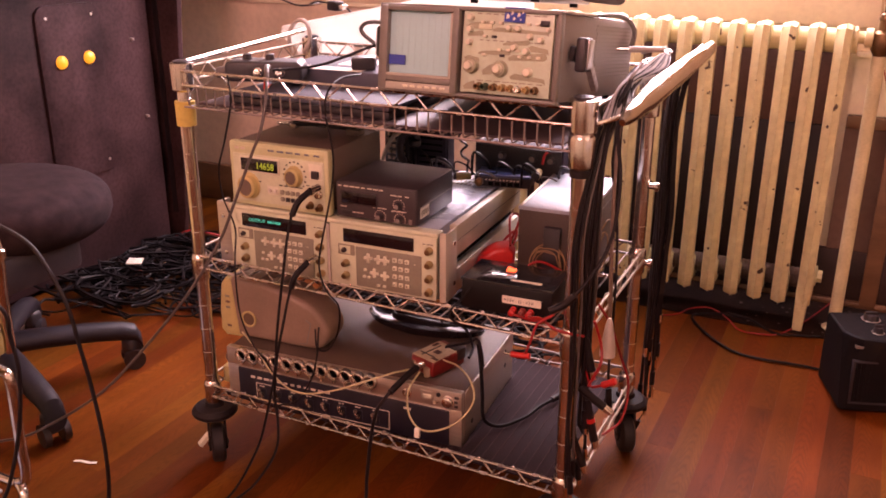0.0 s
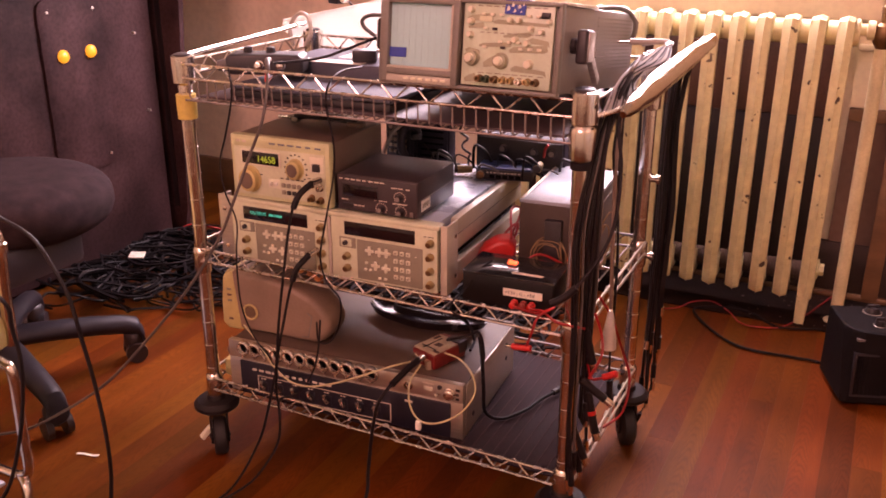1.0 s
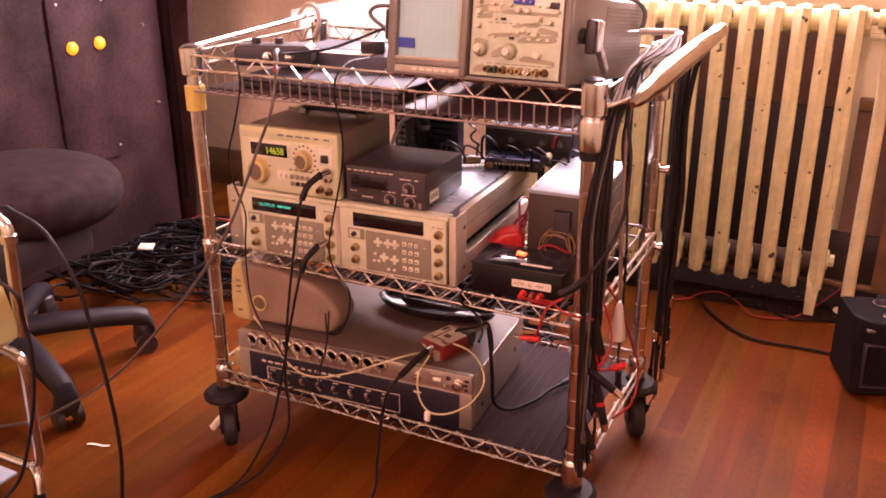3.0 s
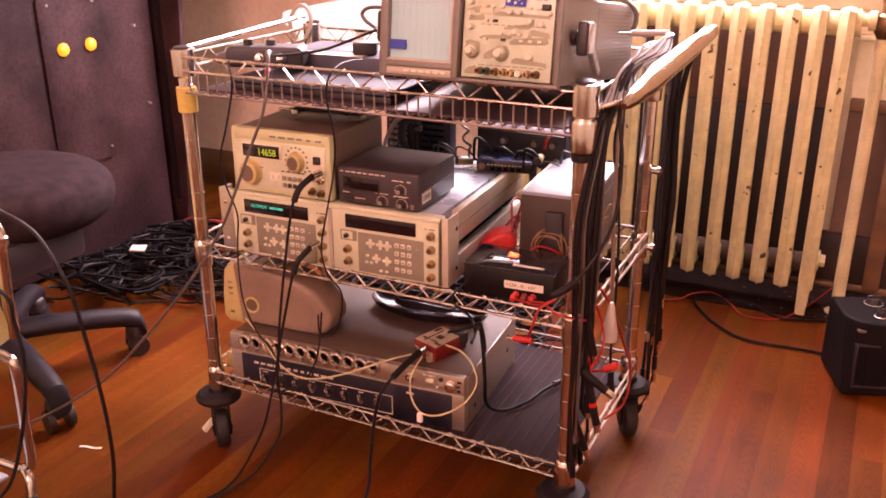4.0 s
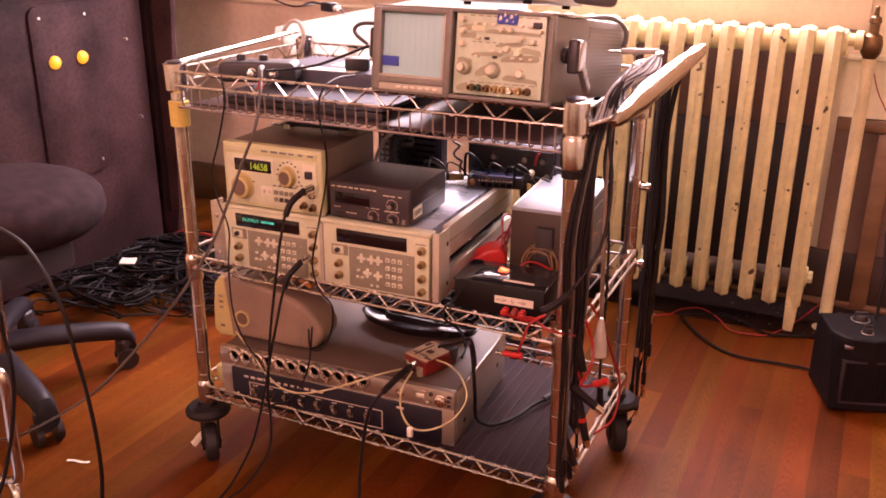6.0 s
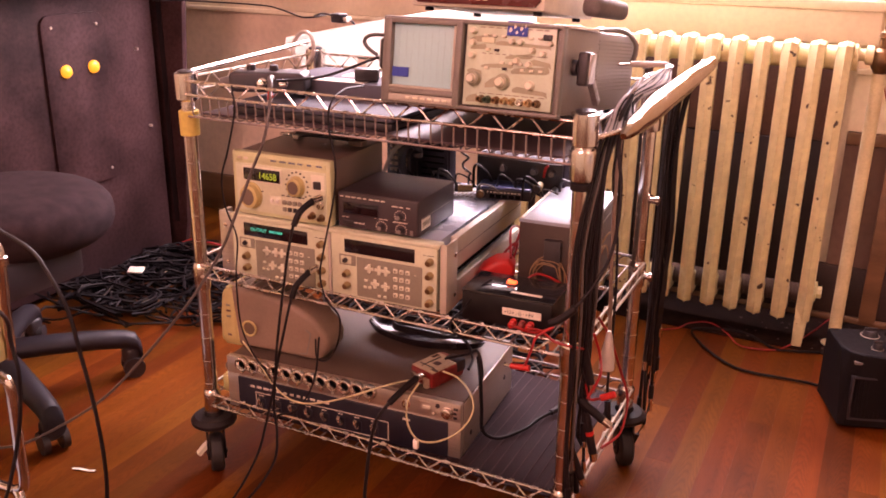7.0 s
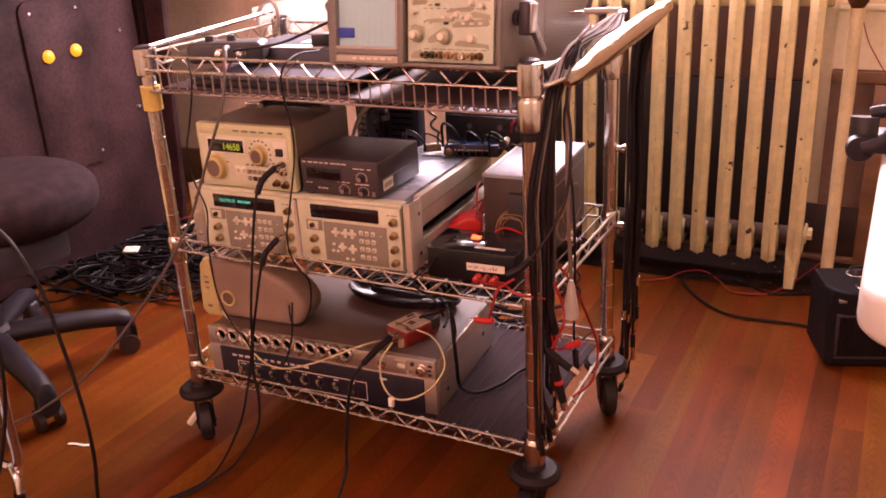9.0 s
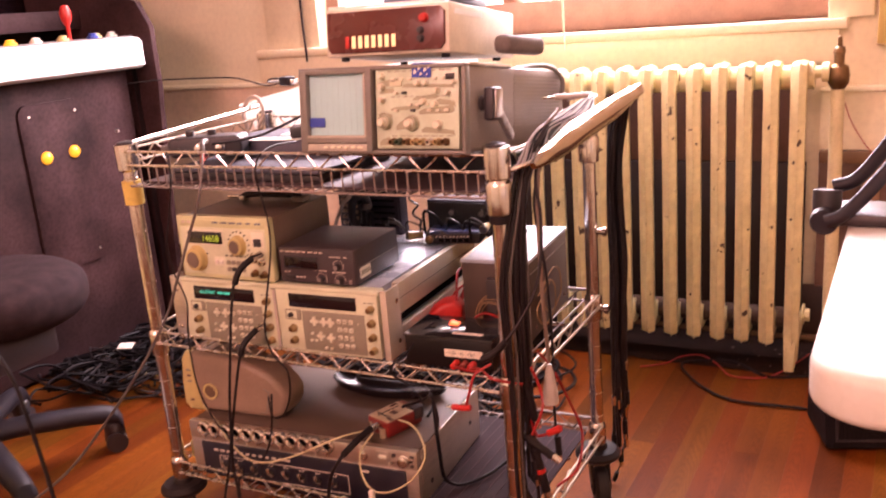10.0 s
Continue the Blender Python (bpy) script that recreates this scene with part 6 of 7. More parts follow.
part("pin", cyl(bmesh.new(), (-0.02, 0, 0), (0.02, 0, 0), 0.0018, n=8), M_chrome, o)
# heavier leads with thick plugs ending low beside the front post
for a, b, lean, ring in (((0.762, 0.016, 0.450), (0.780, 0.020, 0.372), 0.766, False), ((0.765, 0.012, 0.343), (0.806, 0.018, 0.313), 0.760, False),
                         ((0.775, 0.022, 0.318), (0.792, 0.022, 0.245), 0.772, True), ((0.759, 0.004, 0.253), (0.778, 0.012, 0.198), 0.757, False)):
    a, b = Vector(a), Vector(b)
    d_ = (b - a).normalized()
    t = thing("cable", a, label="heavy black lead with a red ring on its plug" if ring else "heavy black lead with a thick metal-tipped plug", category="cable", group="heavy hung leads")
    pts = [(0.786, 0.11, 0.826), (0.777, 0.05, 0.778), (lean + 0.004, 0.018, 0.70), (lean, 0.010, 0.60), (lean, 0.008, 0.50)]
    pts = [p for p in pts if p[2] > a.z + 0.07] + [tuple(a - d_ * 0.02 + Vector((-0.003, 0, 0.02))), tuple(a)]
    part("lead", tube(bmesh.new(), [Vector(p) - a for p in pts], 0.0034, n=7, per=4), M_rubber, t)
    p = part("plug", tube(bmesh.new(), [(0, 0, 0), (b - a) * 0.5, b - a], 0.0072, n=12), M_rubber, t)
    part("tip", cyl(bmesh.new(), b - a, b - a + d_ * 0.015, 0.0062, n=12), M_chrome, p)
    if ring:
        part("ring", cyl(bmesh.new(), (b - a) * 0.46, (b - a) * 0.56, 0.0078, n=12), M_red, p)
# a second bundle by the rear post
for k in range(16):
    x, y = 0.764 + 0.030 * rnd.random(), 0.440 + 0.050 * rnd.random()
    zb = (0.10, 0.22, 0.30, 0.17)[k % 4] + rnd.uniform(-0.02, 0.03)
    pts = [(0.846, 0.35, 0.838), (0.828, 0.41, 0.828), (x + 0.01, y, 0.78)]
    z = 0.70
    while z > zb + 0.05:
        pts.append((x + rnd.uniform(-0.004, 0.004), y + rnd.uniform(-0.004, 0.004), z))
        z -= 0.10
    pts.append((x, y, zb))
    cable(pts, rnd.choice((0.0028, 0.0036)), M_rubber, "black coaxial lead hanging by the rear post", (0.030, 0.0058, M_rubber, M_chrome) if k % 3 else (0.020, 0.0050, M_chrome), group="hung coaxial leads", per=4, n=6)
cable([(0.765, -0.05, 0.527), (0.784, -0.035, 0.555), (0.8, -0.01, 0.594), (0.805, 0.01, 0.637), (0.801, 0.03, 0.701), (0.788, 0.05, 0.763), (0.785, 0.12, 0.830)], 0.0027, M_rubber, "thick black lead crossing the test leads")
o = thing("plug", (0.768, -0.050, 0.529), label="thick black jack plug hanging across the post", category="plug", group="instrument plugs")
part("boot", tube(bmesh.new(), [(0, 0, 0), (-0.018, -0.005, -0.018), (-0.036, -0.010, -0.029)], 0.0058, n=10), M_rubber, o)
o = thing("probe_sleeve", (0.799, 0.040, 0.395), label="frosted clear sleeve on a hanging probe lead", category="probe")
part("sleeve", lathe(bmesh.new(), (0, 0, 0), [(0.003, 0.066), (0.006, 0.056), (0.0125, 0.014), (0.0130, 0.0), (0.005, -0.003)], 14), M_clear, o)
part("lead", tube(bmesh.new(), [(0, 0, 0.07), (-0.006, 0.0, 0.2), (-0.014, 0.02, 0.33), (-0.016, 0.06, 0.42), (-0.012, 0.12, 0.45)], 0.0032, n=7), mat("smoky clear tubing", (0.20, 0.14, 0.105), 0.3), o)
for pts in ([(0.777, 0.05, 0.476), (0.79, 0.08, 0.432), (0.803, 0.12, 0.355), (0.817, 0.13, 0.30), (0.817, 0.10, 0.249), (0.796, 0.06, 0.234)],
            [(0.785, 0.0, 0.47), (0.795, 0.01, 0.43), (0.80, 0.0, 0.40), (0.785, -0.01, 0.36)],
            [(0.772, 0.02, 0.37), (0.780, 0.02, 0.345), (0.791, 0.02, 0.346), (0.800, 0.02, 0.351)]):
    cable(pts, 0.0022, M_redwire, "thin red test lead among the hanging leads", (0.024, 0.0056, M_red) if pts[0][2] < 0.4 else None, group="red hanging leads")
cable([(0.79, 0.47, 0.16), (0.785, 0.475, 0.10), (0.775, 0.475, 0.05), (0.768, 0.475, 0.03)], 0.0012, M_rubber, "thin wire with a small clip by the rear caster", (0.022, 0.005, M_rubber))
# leads on top of the upper shelf
cable([(-0.030, 0.380, 0.782), (-0.040, 0.385, 0.818), (-0.024, 0.392, 0.848), (0.004, 0.39, 0.846), (0.014, 0.385, 0.812), (0.0, 0.380, 0.785)], 0.0045, M_clear, "thick pale lead looped round the rear post")
cable([(0.165, 0.045, 0.806), (0.185, 0.07, 0.806), (0.230, 0.10, 0.812), (0.278, 0.12, 0.830), (0.333, 0.13, 0.851), (0.40, 0.16, 0.868), (0.42, 0.30, 0.86)], 0.0026, M_rubber, "black lead from the breakout box toward the oscilloscope")
cable([(0.165, 0.40, 0.812), (0.140, 0.40, 0.828), (0.134, 0.40, 0.842), (0.150, 0.40, 0.853), (0.19, 0.39, 0.856), (0.26, 0.38, 0.85)], 0.0042, M_greycable, "thick grey lead looped behind the oscilloscope")
cable([(0.068, 0.455, 0.874), (0.082, 0.45, 0.862), (0.09, 0.45, 0.836), (0.135, 0.45, 0.808)], 0.0022, M_rubber, "thin lead from the plug adapter on the bin")
cable([(0.018, 0.468, 0.880), (-0.03, 0.49, 0.882), (-0.10, 0.56, 0.868), (-0.225, 0.8, 0.849), (-0.298, 0.8, 0.838), (-0.372, 0.8, 0.855), (-0.447, 0.8, 0.864), (-0.755, 0.85, 0.860), (-0.93, 0.9, 0.85)], 0.0022, M_rubber, "thin dark wire strung toward the wall")
o = thing("plug", (0.020, 0.462, 0.868), rz=-20, label="plug adapter lying on the white bin", category="plug")
part("body", B(0.0, 0.035, -0.012, 0.012, 0.0, 0.020, bev=0.004), M_liftblack, o)
part("pins", B(0.035, 0.050, -0.008, 0.008, 0.004, 0.014, bev=0.002), M_chrome, o)
cable([(0.665, 0.28, 0.900), (0.700, 0.34, 0.897), (0.722, 0.355, 0.875), (0.718, 0.36, 0.845), (0.700, 0.365, 0.83)], 0.0045, M_bezel, "thick mains lead at the back of the oscilloscope")
coil = [(0.370 + 0.0009 * a + 0.007 * math.cos(a), 0.380 + 0.007 * math.sin(a), 0.690 - 0.0052 * a) for a in (k * 0.7 for k in range(30))]
cable(coil + [(0.392, 0.378, 0.572), (0.402, 0.36, 0.562)], 0.0026, M_black, "black spiral telephone cord hanging behind the instruments", per=2)
for k in range(12):
    x, y = 0.246 + 0.031 * k, 0.322 + 0.02 * (k % 3)
    h = (0.030, 0.048, 0.022, 0.040)[k % 4]
    cable([(x, y + 0.02, 0.562), (x + 0.012, y, 0.566 + h), (x + 0.034, y + 0.008, 0.568 + h * 0.7), (x + 0.050, y + 0.018, 0.567), (x + 0.058, y + 0.03, 0.562)], (0.0024, 0.0018, 0.0030)[k % 3], (M_rubber, M_rubber, M_greycable, M_black)[k % 4],
          {0: "black lead tangled behind the instruments", 1: "black lead tangled behind the instruments", 2: "grey lead tangled behind the instruments", 3: "glossy black lead tangled behind the instruments"}[k % 4], group="rear leads", n=6)
cable([(0.225, 0.262, 0.562), (0.236, 0.285, 0.580), (0.244, 0.30, 0.612), (0.258, 0.305, 0.640), (0.276, 0.308, 0.655)], 0.0042, M_clear, "stiff pale flat lead rising behind the black bench unit")

cable([(1.112, 1.23, 0.760), (1.122, 1.235, 0.743), (1.135, 1.24, 0.695), (1.159, 1.24, 0.64), (1.22, 1.26, 0.56), (1.35, 1.30, 0.50)], 0.0014, M_redwire, "thin red wire hanging from the radiator valve")



def plastic_bag():
    """A crumpled clear bag spread over the back of the signal generator."""
    rnd_ = random.Random(21)
    bm = bmesh.new()
    nx, ny = 22, 12
    lift = {(i, j): 0.010 * rnd_.random() * (0.35 + math.sin(math.pi * i / nx)) for i in range(nx + 1) for j in range(ny + 1)}
    rows = [[bm.verts.new((0.150 * i / nx + 0.002 * math.sin(3.0 * j), 0.046 * j / ny, 0.0015 + lift[i, j])) for i in range(nx + 1)] for j in range(ny + 1)]
    for j in range(ny):
        for i in range(nx):
            bm.faces.new((rows[j][i], rows[j][i + 1], rows[j + 1][i + 1], rows[j + 1][i]))
    base = [[bm.verts.new((v.co.x, v.co.y, 0.0008)) for v in (row[0], row[-1])] for row in (rows[0], rows[-1])]
    bm.faces.new((base[0][0], base[0][1], base[1][1], base[1][0]))
    return bm


o = thing("plastic_bag", (0.085, 0.203, 0.6680), rz=1.5, label="crumpled clear plastic bag lying on the signal generator", category="plastic bag")
part("sheet", plastic_bag(), M_bin, o)

# ---- on the floor by the window ----
cable([(0.65, 1.086, 0.005), (0.709, 1.129, 0.005), (0.737, 1.186, 0.005), (0.788, 1.216, 0.005), (0.844, 1.165, 0.005), (0.884, 1.103, 0.005), (0.929, 1.097, 0.005), (0.985, 1.121, 0.005), (1.033, 1.217, 0.005), (1.069, 1.319, 0.005), (1.1, 1.415, 0.005), (1.136, 1.456, 0.005), (1.195, 1.518, 0.005)], 0.0022, M_redwire, "thin red wire lying on the floor by the radiator")
cable([(0.902, 1.183, 0.006), (0.832, 1.187, 0.006), (0.774, 1.162, 0.006), (0.753, 1.131, 0.006), (0.784, 1.071, 0.006), (0.833, 1.009, 0.006), (0.892, 0.96, 0.006), (0.95, 0.946, 0.006), (1.032, 0.952, 0.006), (1.105, 0.951, 0.006)] + [(1.20, 0.92, 0.006)], 0.0036, M_heap, "black mains cable on the floorboards")
cable([(0.836, 1.21, 0.006), (0.902, 1.183, 0.006), (0.97, 1.123, 0.006), (1.013, 1.125, 0.006), (1.089, 1.154, 0.006)], 0.0036, M_heap, "black mains cable along the radiator")


def fan_heater():
    t = thing("fan_heater", (1.157, 0.754, 0.0), rz=20, label="small black fan heater with two dials and slatted front", category="heater")
    w, d, h = 0.165, 0.161, 0.184
    bow = [(0.0, 0.058), (0.012, 0.034), (0.035, 0.015), (0.082, 0.004), (0.130, 0.015), (0.153, 0.034), (w, 0.058), (w, d), (0.0, d)]
    low = [(0.0, 0.006), (0.012, 0.001), (0.035, 0.0), (0.082, 0.0), (0.130, 0.0), (0.153, 0.001), (w, 0.006), (w, d), (0.0, d)]
    bm, rings = bmesh.new(), []
    for z, f, inset in ((0.008, 0.0, 0.006), (0.014, 0.0, 0.0), (0.10, 0.45, 0.0), (h - 0.010, 0.92, 0.0), (h - 0.003, 0.97, 0.001), (h, 1.0, 0.005)):
        ring = []
        for (x0, y0), (x1, y1) in zip(low, bow):
            x, y = x0 + (x1 - x0) * f, y0 + (y1 - y0) * f
            ring.append(bm.verts.new((w / 2 + (x - w / 2) * (1 - 2 * inset / w), d / 2 + (y - d / 2) * (1 - 2 * inset / d), z)))
        rings.append(ring)
    for a, b in zip(rings, rings[1:]):
        for i in range(9):
            bm.faces.new((a[i], a[(i + 1) % 9], b[(i + 1) % 9], b[i]))
    bm.faces.new(rings[0]), bm.faces.new(rings[-1])
    bmesh.ops.recalc_face_normals(bm, faces=bm.faces[:])
    part("case", bm, M_tolex, t, smooth=False)
    tilt = pose(0, 0, 0, -3, 0, 0)
    fr = bmesh.new()
    for a in ((0.018, w - 0.018, 0.028, 0.033), (0.018, w - 0.018, 0.128, 0.133), (0.018, 0.023, 0.033, 0.128), (w - 0.023, w - 0.018, 0.033, 0.128)):
        box(fr, a[0], a[1], -0.003, 0.012, a[2], a[3], bev=0.001)
    share("grille_frame", mesh_of("grille_frame", fr, M_black), t, tilt)
    slat = mesh_of("slat", B(-0.0014, 0.0014, -0.002, 0.010, 0.033, 0.128, bev=0.0005, seg=1), M_tolex)
    for k in range(13):
        share("slat", slat, t, tilt @ pose(0.0285 + k * 0.009, 0, 0))
    part("badge", B(0.020, 0.052, 0.0125, 0.024, 0.160, 0.1655), mat("dim badge", (0.16, 0.13, 0.11), 0.5), t)
    for x, y, r in ((0.084, 0.125, 0.017), (0.076, 0.052, 0.011)):
        ring = part("dial_ring", lathe(bmesh.new(), (x, y, h), [(r * 1.22, -0.002), (r * 1.24, 0.0008), (r * 1.16, 0.0012), (r * 1.12, -0.001)], 28), M_alu, t, "pale printed dial ring")
        part("dial", lathe(bmesh.new(), (x, y, h), [(r, -0.001), (r * 0.96, 0.007), (r * 0.8, 0.013), (0.0, 0.014)], 20), M_black, ring)
        part("dial_grip", B(x - r * 0.85, x + r * 0.85, y - 0.003, y + 0.003, h + 0.011, h + 0.020, bev=0.002), M_black, ring)
    for x in (0.025, w - 0.025):
        for y in (0.03, d - 0.03):
            part("foot", C((x, y, 0.014), (x, y, 0.0), 0.010, n=12), M_rubber, t)
    return t


def paint_flakes():
    """Chips of paint and dust lying on the border under the radiator."""
    bm, rn = bmesh.new(), random.Random(8)
    for k in range(46):
        x, y, r = rn.uniform(0.86, 1.20), rn.uniform(1.17, 1.38), rn.uniform(0.002, 0.007)
        a = rn.uniform(0, 6.28)
        lo = [bm.verts.new((x + r * rn.uniform(0.5, 1) * math.cos(a + 1.26 * i), y + r * rn.uniform(0.4, 1) * math.sin(a + 1.26 * i), 0.0035)) for i in range(5)]
        hi = [bm.verts.new((v.co.x, v.co.y, 0.0050)) for v in lo]
        bm.faces.new(hi)
        for i in range(5):
            bm.faces.new((lo[i], lo[(i + 1) % 5], hi[(i + 1) % 5], hi[i]))
    solo("paint_flakes", bm, mat("dusty paint flake", (0.075, 0.050, 0.038), 0.85), "dusty chips of paint under the radiator", "debris", kind="stuff", smooth=False)


paint_flakes()
fan_heater()
cable([(1.225, 0.875, 0.20), (1.225, 0.90, 0.30), (1.22, 0.96, 0.42), (1.30, 0.98, 0.50), (1.45, 1.0, 0.55)], 0.0038, M_rubber, "black lead rising behind the fan heater")

# ---- cable heap by the cabinet ----
rnd = random.Random(5)
heap = bmesh.new()
for k in range(115):
    cx, cy = rnd.uniform(-0.95, -0.46), rnd.uniform(0.36, 0.90)
    if cx > -0.62 and cy < 0.5:
        cx -= 0.15
    cz = rnd.uniform(0.006, 0.085) * (1 - 1.6 * abs(cx + 0.72)) + 0.004
    a0, rad, sq, tl = rnd.uniform(0, 6.3), rnd.uniform(0.04, 0.13), rnd.uniform(0.5, 1.0), rnd.uniform(-0.25, 0.25)
    n = rnd.randint(6, 12)
    pts = []
    for i in range(n):
        a = a0 + i * rnd.uniform(0.5, 0.85)
        x, y = cx + rad * math.cos(a), cy + sq * rad * math.sin(a)
        pts.append((max(x, -1.0), y, max(0.005, cz + tl * rad * math.sin(a + 1) + rnd.uniform(-0.008, 0.008))))
    tube(heap, pts, rnd.choice((0.003, 0.0038, 0.0045)), n=5, per=4)
solo("cable_heap", heap, M_heap, "tangled heap of black cables on the floor by the cabinet", "cables", kind="stuff")
# Tangle added behind the cart; it darkens the floor seen through the shelves.
behind = bmesh.new()
for k in range(80):
    cx, cy, rad = rnd.uniform(-0.28, 0.42), rnd.uniform(0.60, 1.02), rnd.uniform(0.05, 0.12)
    a0, sq, cz = rnd.uniform(0, 6.3), rnd.uniform(0.5, 1.0), rnd.uniform(0.005, 0.045)
    pts = [(cx + rad * math.cos(a0 + 0.65 * i), cy + sq * rad * math.sin(a0 + 0.65 * i), max(0.005, cz + rnd.uniform(-0.010, 0.010))) for i in range(rnd.randint(7, 12))]
    tube(behind, pts, rnd.choice((0.0034, 0.0042, 0.0050)), n=5, per=4)
solo("cable_heap", behind, M_heap, "low tangle of black cables on the floor behind the cart", "cables", kind="stuff")
for k in range(9):
    x, y = rnd.uniform(-0.92, -0.55), rnd.uniform(0.45, 0.85)
    o = thing("plug", (x, y, 0.055), rz=rnd.uniform(0, 360), label="metal connector lying in the cable heap", category="plug", group="heap plugs")
    part("body", C((0, 0, 0), (0.03, 0, rnd.uniform(-0.01, 0.02)), 0.007, n=10), M_chrome if k % 2 else M_greycable, o)
o = thing("paper_tag", (-0.80, 0.595, 0.085), rz=25, rx=12, label="folded white card lying on the cable heap", category="card")
part("card", B(-0.024, 0.022, -0.015, 0.018, 0.0, 0.006, bev=0.002), M_label, o)
cable([(-0.95, 0.92, 0.04), (-0.90, 0.96, 0.06), (-0.84, 0.98, 0.05), (-0.80, 1.02, 0.03)], 0.004, M_redwire, "red lead behind the cable heap")
cable([(-0.72, 0.50, 0.03), (-0.66, 0.52, 0.05), (-0.60, 0.55, 0.03)], 0.003, M_cream, "short yellowed lead in the cable heap")
o = thing("paper_scrap", (-0.225, -0.150, 0.0006), rz=14, label="torn strip of white tape on the floorboards", category="tape scrap")
part("scrap", prism(bmesh.new(), [(-0.026, 0.0), (-0.01, 0.002), (0.010, 0.0), (0.026, 0.003), (0.026, 0.0038), (0.010, 0.001), (-0.01, 0.003), (-0.026, 0.001)], -0.0035, 0.0025), M_label, o)


# ---- arcade cabinet ----
def arcade():
    t = thing("arcade_cabinet", (-1.010, -0.009, -0.0), label="black arcade game cabinet with white control panel and orange coin buttons", category="arcade cabinet")
    y0, y1 = 0.20, 1.010
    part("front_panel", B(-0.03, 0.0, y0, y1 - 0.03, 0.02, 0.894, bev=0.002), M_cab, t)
    for ya, yb in ((y1, y1 + 0.022), (y0 - 0.022, y0)):
        sd = bmesh.new()
        prism(sd, [(-0.86, 0.0), (0.03, 0.0), (0.05, 0.10), (0.085, 0.60), (0.105, 0.84), (0.105, 1.02), (0.06, 1.10), (-0.20, 1.19), (-0.22, 1.75), (-0.86, 1.75)], ya, yb, 0.003)
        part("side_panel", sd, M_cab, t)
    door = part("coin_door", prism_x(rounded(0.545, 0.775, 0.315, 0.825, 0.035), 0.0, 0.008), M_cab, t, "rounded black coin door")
    for y, z in ((0.614, 0.664), (0.716, 0.667)):
        part("coin_button", lathe(bmesh.new(), (0.008, y, z), [(0.019, 0.0), (0.019, 0.004), (0.016, 0.009), (0.009, 0.013), (0.0, 0.014)], 18, "x"), M_orange, door, "glowing orange coin return button")
    for y, z in ((0.58, 0.79), (0.745, 0.79), (0.58, 0.35), (0.745, 0.35), (0.93, 0.45), (0.90, 0.70)):
        part("bolt", lathe(bmesh.new(), (0.0, y, z), [(0.005, 0.0), (0.004, 0.010), (0.0, 0.011)], 10, "x"), M_alu, door)
    cp = part("control_panel", moulded_front(), mat("white moulded panel", (0.62, 0.60, 0.60), 0.45, vary=0.06, scale=8.0), t, "white control panel with joystick and buttons")
    ap = part("control_top", B(-0.20, 0.055, y0 + 0.002, y1 - 0.030, 0.990, 0.996), mat("dark control deck", (0.16, 0.13, 0.12), 0.4, vary=0.2), cp)
    for y in (0.36, 0.80):
        part("joystick", lathe(bmesh.new(), (-0.02, y, 0.994), [(0.016, 0.0), (0.006, 0.004), (0.006, 0.045), (0.015, 0.060), (0.018, 0.085), (0.012, 0.105), (0.0, 0.108)], 16), M_red, cp, "red joystick")
    cols = (M_white, M_cream, mat("blue button", (0.04, 0.08, 0.4), 0.35), M_cream, M_white, M_orange)
    for k, (x, y) in enumerate(((0.0, 0.66), (0.02, 0.74), (-0.01, 0.88), (-0.04, 0.92), (-0.03, 0.975), (0.02, 0.56))):
        part("push_button", lathe(bmesh.new(), (x, y, 0.995), [(0.018, 0.0), (0.018, 0.008), (0.012, 0.009), (0.012, 0.016), (0.0, 0.018)], 16), cols[k], cp)
    part("screen_panel", B(-0.50, -0.46, y0, y1, 1.09, 1.70, bev=0.002), M_display, t)
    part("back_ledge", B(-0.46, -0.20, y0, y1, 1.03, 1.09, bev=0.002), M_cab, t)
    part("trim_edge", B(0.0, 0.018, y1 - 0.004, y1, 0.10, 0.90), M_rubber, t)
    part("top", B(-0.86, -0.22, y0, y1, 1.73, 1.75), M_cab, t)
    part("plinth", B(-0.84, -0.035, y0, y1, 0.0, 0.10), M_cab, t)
    return t


def moulded_front():
    """The moulded front of the control panel, rounded along its top."""
    bm = prism(bmesh.new(), [(-0.20, 0.893), (0.072, 0.893), (0.090, 0.903), (0.090, 0.975), (0.078, 0.988), (0.055, 0.992), (-0.20, 0.992)], 0.202, 0.985, 0.003)
    return bm


arcade()


